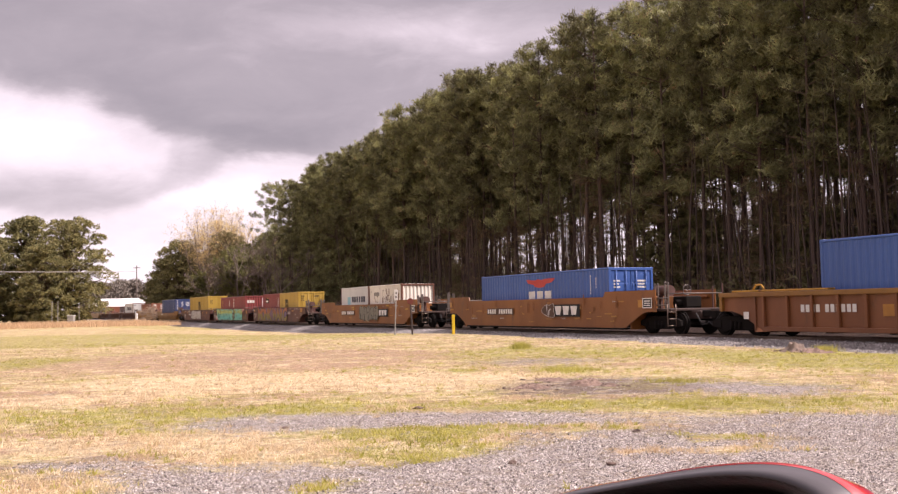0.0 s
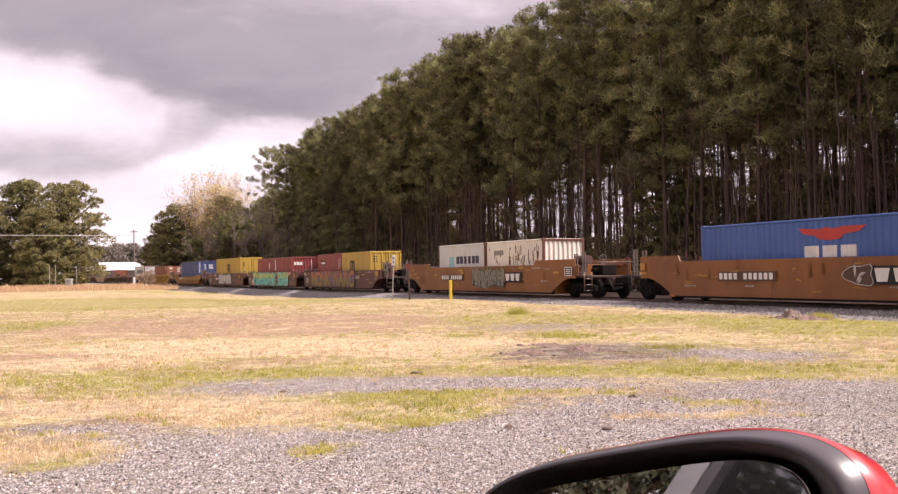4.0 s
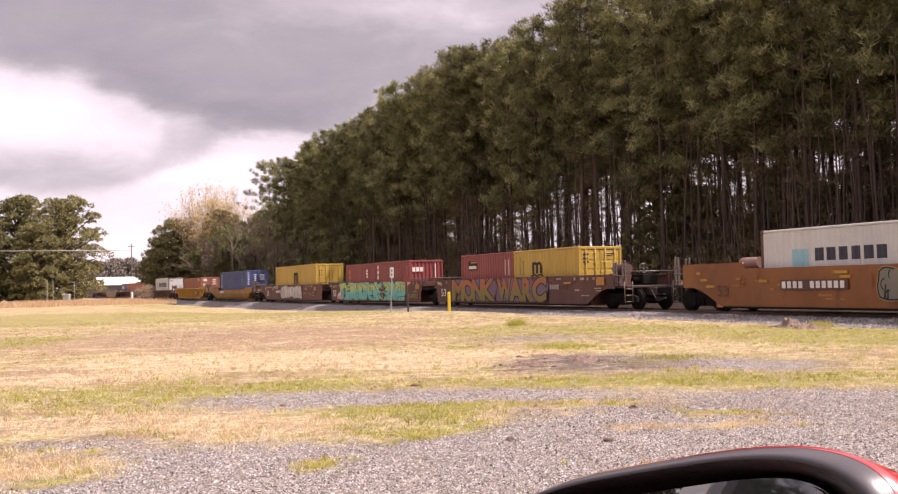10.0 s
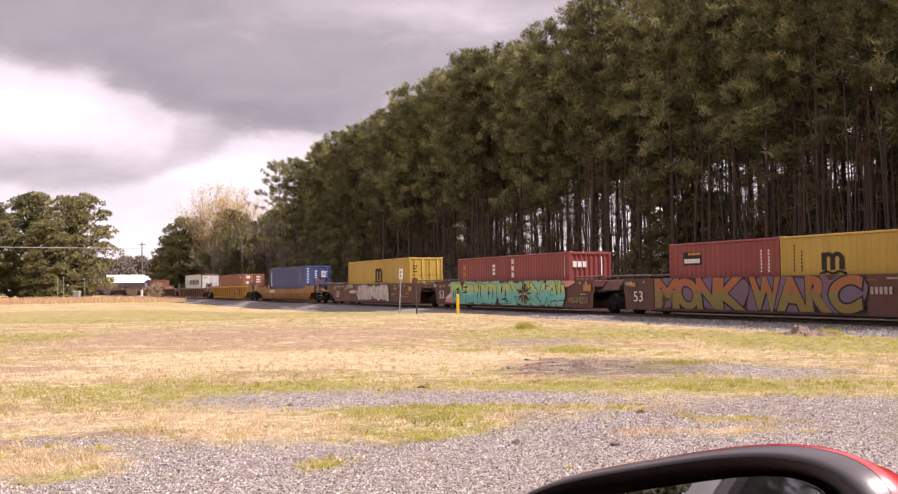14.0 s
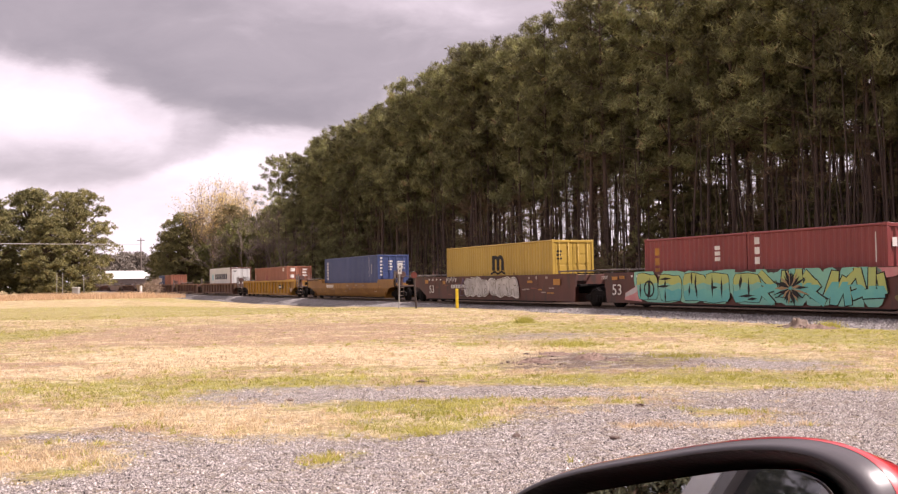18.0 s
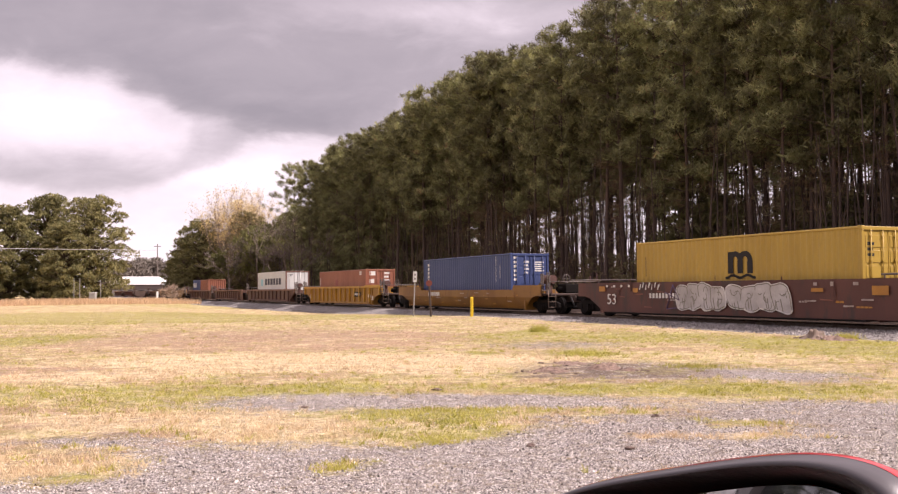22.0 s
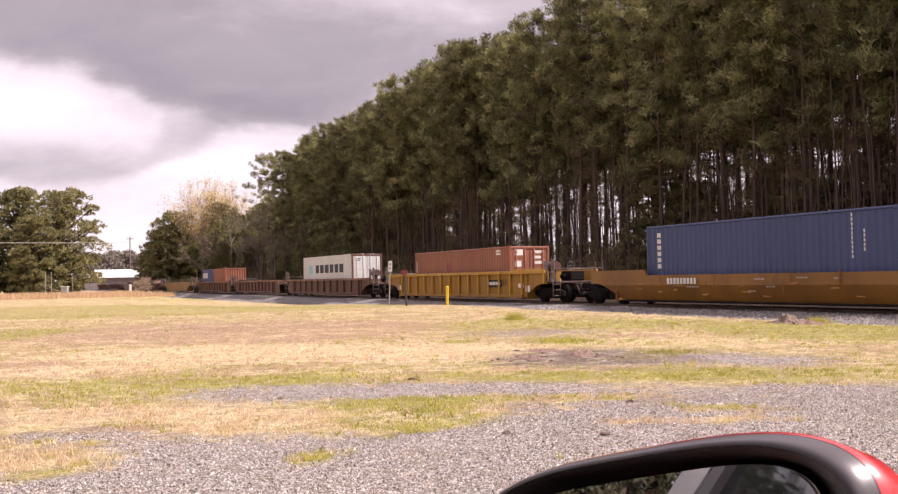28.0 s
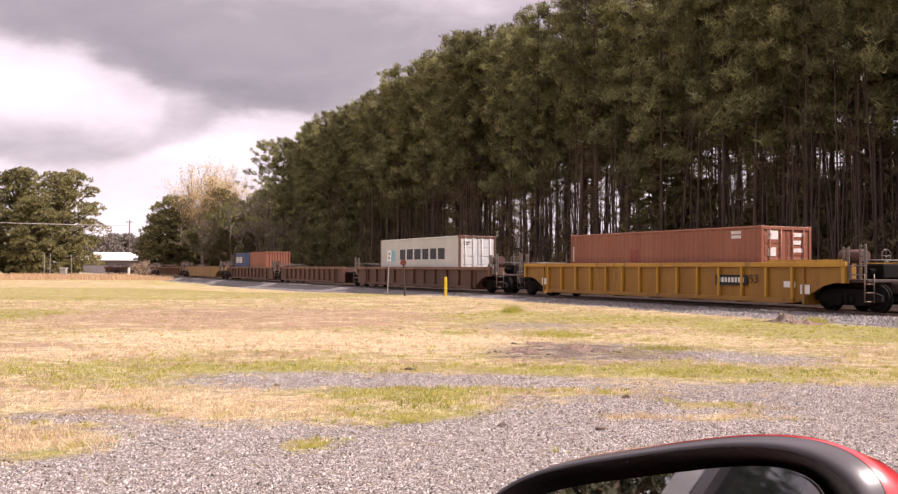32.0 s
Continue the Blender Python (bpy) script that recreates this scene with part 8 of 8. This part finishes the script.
# ---------------------------------------------------------------- the red car from which the view is taken
def car():
    m, n, b = material("red_car_paint")
    b.inputs["Base Color"].default_value = (0.52, 0.030, 0.034, 1)
    b.inputs["Roughness"].default_value = 0.35
    b.inputs["Coat Weight"].default_value = 1.0
    b.inputs["Coat Roughness"].default_value = 0.04
    bump(n, b, n.noise(n.add("ShaderNodeTexCoord").outputs["Object"], 260, 2), 0.02, 0.001)
    red = m
    m, n, b = material("satin_black_plastic")
    co = n.add("ShaderNodeTexCoord").outputs["Object"]
    n.link(n.mix(n.noise(co, 30, 4), (0.072, 0.065, 0.070), (0.090, 0.082, 0.087)), b.inputs["Base Color"])
    b.inputs["Roughness"].default_value = 0.36
    bump(n, b, n.noise(co, 900, 2), 0.06, 0.0006)
    plastic = m
    # the rim's inward slope, its shade put into a near-black colour
    throat = surface("shaded_mirror_throat", (0.009, 0.008, 0.009), (0.014, 0.012, 0.013), 20.0, 0.5)
    m, n, b = material("mirror_glass")
    b.inputs["Base Color"].default_value = (0.80, 0.82, 0.83, 1)
    b.inputs["Metallic"].default_value, b.inputs["Roughness"].default_value = 1.0, 0.015
    silver = m
    m, n, b = material("dark_window_glass")
    b.inputs["Base Color"].default_value = (0.015, 0.017, 0.018, 1)
    b.inputs["Roughness"].default_value = 0.03
    tint = m
    trim = surface("chrome_edge", (0.6, 0.6, 0.6), (0.5, 0.5, 0.5), 4.0, 0.25, 0.9)
    grey = surface("grey_pillar_trim", (0.19, 0.18, 0.19), (0.15, 0.145, 0.15), 6.0, 0.5)

    pale = surface("pale_grey_car_paint", (0.60, 0.58, 0.61), (0.54, 0.53, 0.55), 2.0, 0.3, coat=1.0)
    cloth = surface("dark_grey_seat_cloth", (0.035, 0.032, 0.033), (0.05, 0.046, 0.047), 30.0, 0.9)
    c = thing("red_car", "red car with a black-rimmed door mirror, standing on the gravel", "car")
    # the body: rings of rounded outline from the tail (-x) to the nose (+x)
    MIDDLE = -0.67
    stations = ((-2.52, 0.46, 0.74, 0.66), (-2.46, 0.36, 0.88, 0.80), (-2.25, 0.30, 0.95, 0.87), (-1.6, 0.27, 0.975, 0.90), (-0.6, 0.26, 0.975, 0.91), (0.4, 0.26, 0.975, 0.91),
                (1.0, 0.27, 0.970, 0.90), (1.45, 0.29, 0.915, 0.88), (1.85, 0.31, 0.85, 0.84), (2.1, 0.34, 0.76, 0.74), (2.2, 0.42, 0.66, 0.56))
    bm = bmesh.new()
    rows = []
    for x, z0, z1, hw in stations:
        row = []
        for k in range(28):
            a = 6.28318 * k / 28
            ca, sa = math.cos(a), math.sin(a)
            r = (abs(ca) ** 5 + abs(sa) ** 5) ** -0.2
            row.append(bm.verts.new((x, MIDDLE + hw * r * ca, (z0 + z1) / 2 + (z1 - z0) / 2 * r * sa)))
        rows.append(row)
    for a, b2 in zip(rows, rows[1:]):
        for k in range(28):
            bm.faces.new((a[k], b2[k], b2[(k + 1) % 28], a[(k + 1) % 28])).smooth = True
    bm.faces.new(rows[0])
    bm.faces.new(rows[-1][::-1])
    bmesh.ops.recalc_face_normals(bm, faces=bm.faces)
    part("body", bm, red, c)
    bm = bmesh.new()
    slab(bm, -1.75, 0.38, -1.27, 0.03, 1.54, 1.60, 0.028)
    part("roof", bm, red, c)
    bm = bmesh.new()
    slab(bm, -1.6, 0.9, -1.40, 0.06, 0.972, 0.984, 0.003)
    part("cabin_lining", bm, plastic, c)
    for y, top in ((0.14, 0.0), (-1.48, -1.34)):
        bm = bmesh.new()
        v = [bm.verts.new(p) for p in ((1.02, y, 0.96), (1.12, y, 0.96), (0.40, top, 1.56), (0.30, top, 1.56), (1.02, y - 0.06, 0.96), (1.12, y - 0.06, 0.96), (0.40, top - 0.06, 1.56), (0.30, top - 0.06, 1.56))]
        for q in ((0, 1, 2, 3), (7, 6, 5, 4), (4, 5, 1, 0), (5, 6, 2, 1), (6, 7, 3, 2), (7, 4, 0, 3)):
            bm.faces.new([v[i] for i in q])
        part("front_pillar", bm, red, c)
    for nm, x0, x1, w0, w1 in (("windscreen", 1.10, 0.39, 0.72, 0.60), ("tail_window", -2.12, -1.74, 0.72, 0.60)):
        bm = bmesh.new()
        v = [bm.verts.new(p) for p in ((x0, MIDDLE - w0, 0.965), (x0, MIDDLE + w0, 0.965), (x1, MIDDLE + w1, 1.57), (x1, MIDDLE - w1, 1.57))]
        w = [bm.verts.new(p.co + Vector((0.0, 0, -0.006))) for p in v]
        bm.faces.new(v)
        bm.faces.new(w[::-1])
        for k in range(4):
            bm.faces.new((v[(k + 1) % 4], v[k], w[k], w[(k + 1) % 4]))
        part(nm, bm, tint, c)
    bm = bmesh.new()
    v = [bm.verts.new(p) for p in ((-1.9, -1.50, 0.965), (0.98, -1.50, 0.965), (0.30, -1.30, 1.55), (-1.6, -1.30, 1.55), (-1.9, -1.494, 0.965), (0.98, -1.494, 0.965), (0.30, -1.294, 1.55), (-1.6, -1.294, 1.55))]
    for q in ((0, 1, 2, 3), (7, 6, 5, 4), (4, 5, 1, 0), (5, 6, 2, 1), (6, 7, 3, 2), (7, 4, 0, 3)):
        bm.faces.new([v[i] for i in q])
    part("side_window", bm, tint, c)
    lamp_clear, lamp_red = surface("clear_lamp_lens", (0.6, 0.6, 0.6), (0.5, 0.5, 0.5), 4.0, 0.15), surface("red_lamp_lens", (0.30, 0.01, 0.01), (0.22, 0.01, 0.01), 4.0, 0.15)
    for y in (-1.22, -0.12):
        bm = bmesh.new()
        slab(bm, 1.98, 2.11, y - 0.17, y + 0.17, 0.60, 0.74, 0.04)
        part("headlight", bm, lamp_clear, c)
        bm = bmesh.new()
        slab(bm, -2.50, -2.40, y - 0.17, y + 0.17, 0.66, 0.84, 0.03)
        part("tail_light", bm, lamp_red, c)
    for x in (-0.95, 0.02):
        bm = bmesh.new()
        slab(bm, x - 0.10, x + 0.10, 0.225, 0.262, 0.80, 0.835, 0.012)
        part("door_handle", bm, red, c)
    for x, z in ((2.16, 0.42), (-2.50, 0.46)):
        bm = bmesh.new()
        slab(bm, x - 0.06, x + 0.06, -1.35, 0.01, z - 0.08, z + 0.08, 0.04)
        part("bumper", bm, plastic, c)
    for x0, x1, lean, mat, nm in ((-0.76, -0.655, 0.05, grey, "middle_pillar"), (-0.645, -0.56, 0.05, grey, "pillar_trim"), (-1.85, -1.62, -0.42, pale, "rear_pillar"), (-1.60, -1.50, -0.36, plastic, "window_frame")):
        bm = bmesh.new()
        v = [bm.verts.new(p) for p in ((x0, 0.19, 0.98), (x1, 0.19, 0.98), (x1 - lean, 0.03, 1.56), (x0 - lean, 0.03, 1.56),
                                       (x0, 0.13, 0.98), (x1, 0.13, 0.98), (x1 - lean, -0.03, 1.56), (x0 - lean, -0.03, 1.56))]
        for q in ((0, 1, 2, 3), (7, 6, 5, 4), (4, 5, 1, 0), (5, 6, 2, 1), (6, 7, 3, 2), (7, 4, 0, 3)):
            bm.faces.new([v[i] for i in q])
        part(nm, bm, mat, c)
    bm = bmesh.new()
    v = [bm.verts.new(p) for p in ((-1.50, 0.17, 0.98), (-0.76, 0.17, 0.98), (-0.81, 0.015, 1.55), (-1.14, 0.015, 1.55),
                                   (-1.50, 0.164, 0.98), (-0.76, 0.164, 0.98), (-0.81, 0.009, 1.55), (-1.14, 0.009, 1.55))]
    for q in ((0, 1, 2, 3), (7, 6, 5, 4), (4, 5, 1, 0), (5, 6, 2, 1), (6, 7, 3, 2), (7, 4, 0, 3)):
        bm.faces.new([v[i] for i in q])
    part("rear_window", bm, tint, c)
    bm = bmesh.new()
    slab(bm, -1.75, 1.02, 0.15, 0.215, 0.955, 0.985, 0.008)
    part("window_sill", bm, plastic, c)

    for x in (-0.55, -1.55):
        bm = bmesh.new()
        slab(bm, x - 0.24, x - 0.06, -0.62, -0.10, 0.98, 1.14, 0.06)
        slab(bm, x - 0.22, x - 0.10, -0.50, -0.22, 1.14, 1.36, 0.05)
        part("seat_back", bm, cloth, c)

    tyre = surface("black_tyre_rubber", (0.02, 0.02, 0.02), (0.03, 0.03, 0.028), 5.0, 0.8)
    for x in (-1.72, 1.38):
        for y in (0.115, -1.455):
            bm = bmesh.new()
            tube(bm, (x, y - 0.13, 0.318), (x, y + 0.13, 0.318), 0.32, 0.32, 24)
            w = part("wheel", bm, tyre, c)
            bm = bmesh.new()
            out = 0.235 if y > -0.6 else -1.575
            tube(bm, (x, y, 0.33), (x, out, 0.33), 0.365, 0.365, 24)
            part("wheel_arch", bm, plastic, c)
            bm = bmesh.new()
            tube(bm, (x, y - 0.135, 0.318), (x, y + 0.135, 0.318), 0.20, 0.20, 16)
            part("rim_disc", bm, trim, w)

    # the door mirror: a rounded, leaning outline; u runs along the glass, w up, d out of the glass
    eye_n = Vector((-0.79059, -0.60045, 0.12009))
    eye_u = Vector((0.60483, -0.79636, 0.0))
    eye_w = Vector((0.09563, 0.07263, 0.99276))
    spot = Vector(MIRROR_AT)
    k0 = 1.0

    def at(u, w, d):
        return spot + eye_u * u * k0 + eye_w * w * k0 + eye_n * d * k0

    def ring(cu, cw, hu, hw, power, shear, count=180):
        out = []
        for i in range(count):
            a = 6.28318 * i / count
            ca, sa = math.cos(a), math.sin(a)
            r = (abs(ca) ** power + abs(sa) ** power) ** (-1 / power)
            du, dw = hu * r * ca, hw * r * sa
            out.append((cu + du, cw + dw + shear * du))
        return out

    def loft(rings, depths, close_last=False, close_first=False):
        bm = bmesh.new()
        vs = [[bm.verts.new(at(u, w, d)) for u, w in rg] for rg, d in zip(rings, depths)]
        for a, b2 in zip(vs, vs[1:]):
            for i in range(len(a)):
                j = (i + 1) % len(a)
                bm.faces.new((a[i], a[j], b2[j], b2[i])).smooth = True
        if close_last:
            bm.faces.new(vs[-1])
        if close_first:
            bm.faces.new(vs[0][::-1])
        bmesh.ops.recalc_face_normals(bm, faces=bm.faces)
        return bm

    P, SH = 3.29, 0.265

    def lip_ring(inset, power=P):
        return ring(-0.1242 + 0.10 * inset, -0.0938 + 0.05 * inset, 0.1487 - 1.45 * inset, 0.0761 - 0.95 * inset, power, SH)

    lip, crest, fold = lip_ring(0.0), lip_ring(0.0060), lip_ring(0.0072)
    deep = ring(-0.1160, -0.1015, 0.1065, 0.0690, 4.2, 0.285)
    pane = ring(-0.1160, -0.1015, 0.1063, 0.0688, 4.2, 0.285)
    shell = [lip_ring(-0.0001), lip_ring(-0.0010), ring(-0.1205, -0.0950, 0.1525, 0.0754, 3.1, SH), ring(-0.112, -0.101, 0.134, 0.064, 2.8, SH), ring(-0.105, -0.108, 0.085, 0.042, 2.4, SH), ring(-0.095, -0.11, 0.03, 0.018, 2.0, SH)]
    mirror = part("door_mirror", loft(shell, (-0.0122, -0.0150, -0.028, -0.048, -0.066, -0.072), True), red, c, "red mirror housing with black rim")
    rim = part("rim", loft([lip, lip_ring(0.0014), lip_ring(0.0029), lip_ring(0.0046), crest], (-0.0125, -0.0062, -0.0015, 0.0008, 0.0006)), plastic, mirror, "satin dark grey plastic rim")
    part("rim_throat", loft([crest, fold, deep], (0.0006, -0.0012, -0.0285)), throat, rim)
    part("glass_edge", loft([ring(-0.1160, -0.1015, 0.1062, 0.0687, 4.2, 0.285), ring(-0.1160, -0.1015, 0.1054, 0.0679, 4.2, 0.285)], (-0.0200, -0.0190)), trim, mirror)
    bm = bmesh.new()
    bm.faces.new([bm.verts.new(at(u, w, -0.0150 - 0.05 * (w + 0.1) - 0.145 * (u + 0.03))) for u, w in pane])
    back = [bm.verts.new(at(u, w, -0.027 - 0.145 * (u + 0.03))) for u, w in pane]
    bm.faces.new(back[::-1])
    bmesh.ops.recalc_face_normals(bm, faces=bm.faces)
    part("mirror_pane", bm, silver, mirror, "clear mirror glass")
    bm = bmesh.new()
    a = at(-0.02, -0.14, -0.04)
    tube(bm, a, (a.x + 0.10, 0.20, 0.99), 0.035, 0.05, 12)
    part("mirror_foot", bm, plastic, c)


MIRROR_AT = (0.1834, 0.4577, 1.277)
car()


def behind():
    """What the door mirror shows: trees over grass, a yellow post and a green box."""
    rng = random.Random(3)
    dim = foliage("dim_evergreen_needles", [(0.1, (0.030, 0.032, 0.020)), (0.9, (0.085, 0.085, 0.050))], 0.15)
    kinds = [round_tree(360 + i, 12.0, 10.0, dim, 1100, 0.26, -0.04) for i in range(2)]
    for i in range(24):
        x, y = by_yaw(68 + 2.4 * i, rng.uniform(34, 52))
        plant(rng.choice(kinds), x, y, -0.3, rng.random() * 6, rng.uniform(0.8, 1.25), "broad dark evergreen beside the lot", group="evergreens beside the lot", name="evergreen_tree")
    marker_post(-13.0, 4.6, 1.5, 0.06, YPOST, "marker_post", "tall yellow marker post on the grass")
    b = thing("utility_box", "dark green utility box standing on the grass", "utility box")
    b.matrix_basis = pose(-20.0, 5.2, 0, 0, 0, 20)
    green = surface("dark_green_box_paint", (0.02, 0.05, 0.035), (0.015, 0.04, 0.03), 2.0, 0.5)
    bm = bmesh.new()
    slab(bm, -0.8, 0.8, -0.6, 0.6, 0, 1.5, 0.04)
    part("body", bm, green, b)
    bm = bmesh.new()
    slab(bm, -0.85, 0.85, -0.65, 0.65, 1.5, 1.58, 0.03)
    part("lid", bm, green, b)


behind()


# ---------------------------------------------------------------- what moves
def motions():
    times = [t for t, _ in RUN]
    for ob, s, across, z in MOVERS:
        walk(ob, [(t, on_line(s - gone(t), across, z)) for t in times])
    steps = int(32 * FPS / 4)
    for ob, x in SPINNERS:
        walk(ob, [(i * 4 / FPS, pose(x, 0, 0.42, 0, math.degrees(gone(i * 4 / FPS) / 0.42), 0)) for i in range(steps + 1)])


motions()
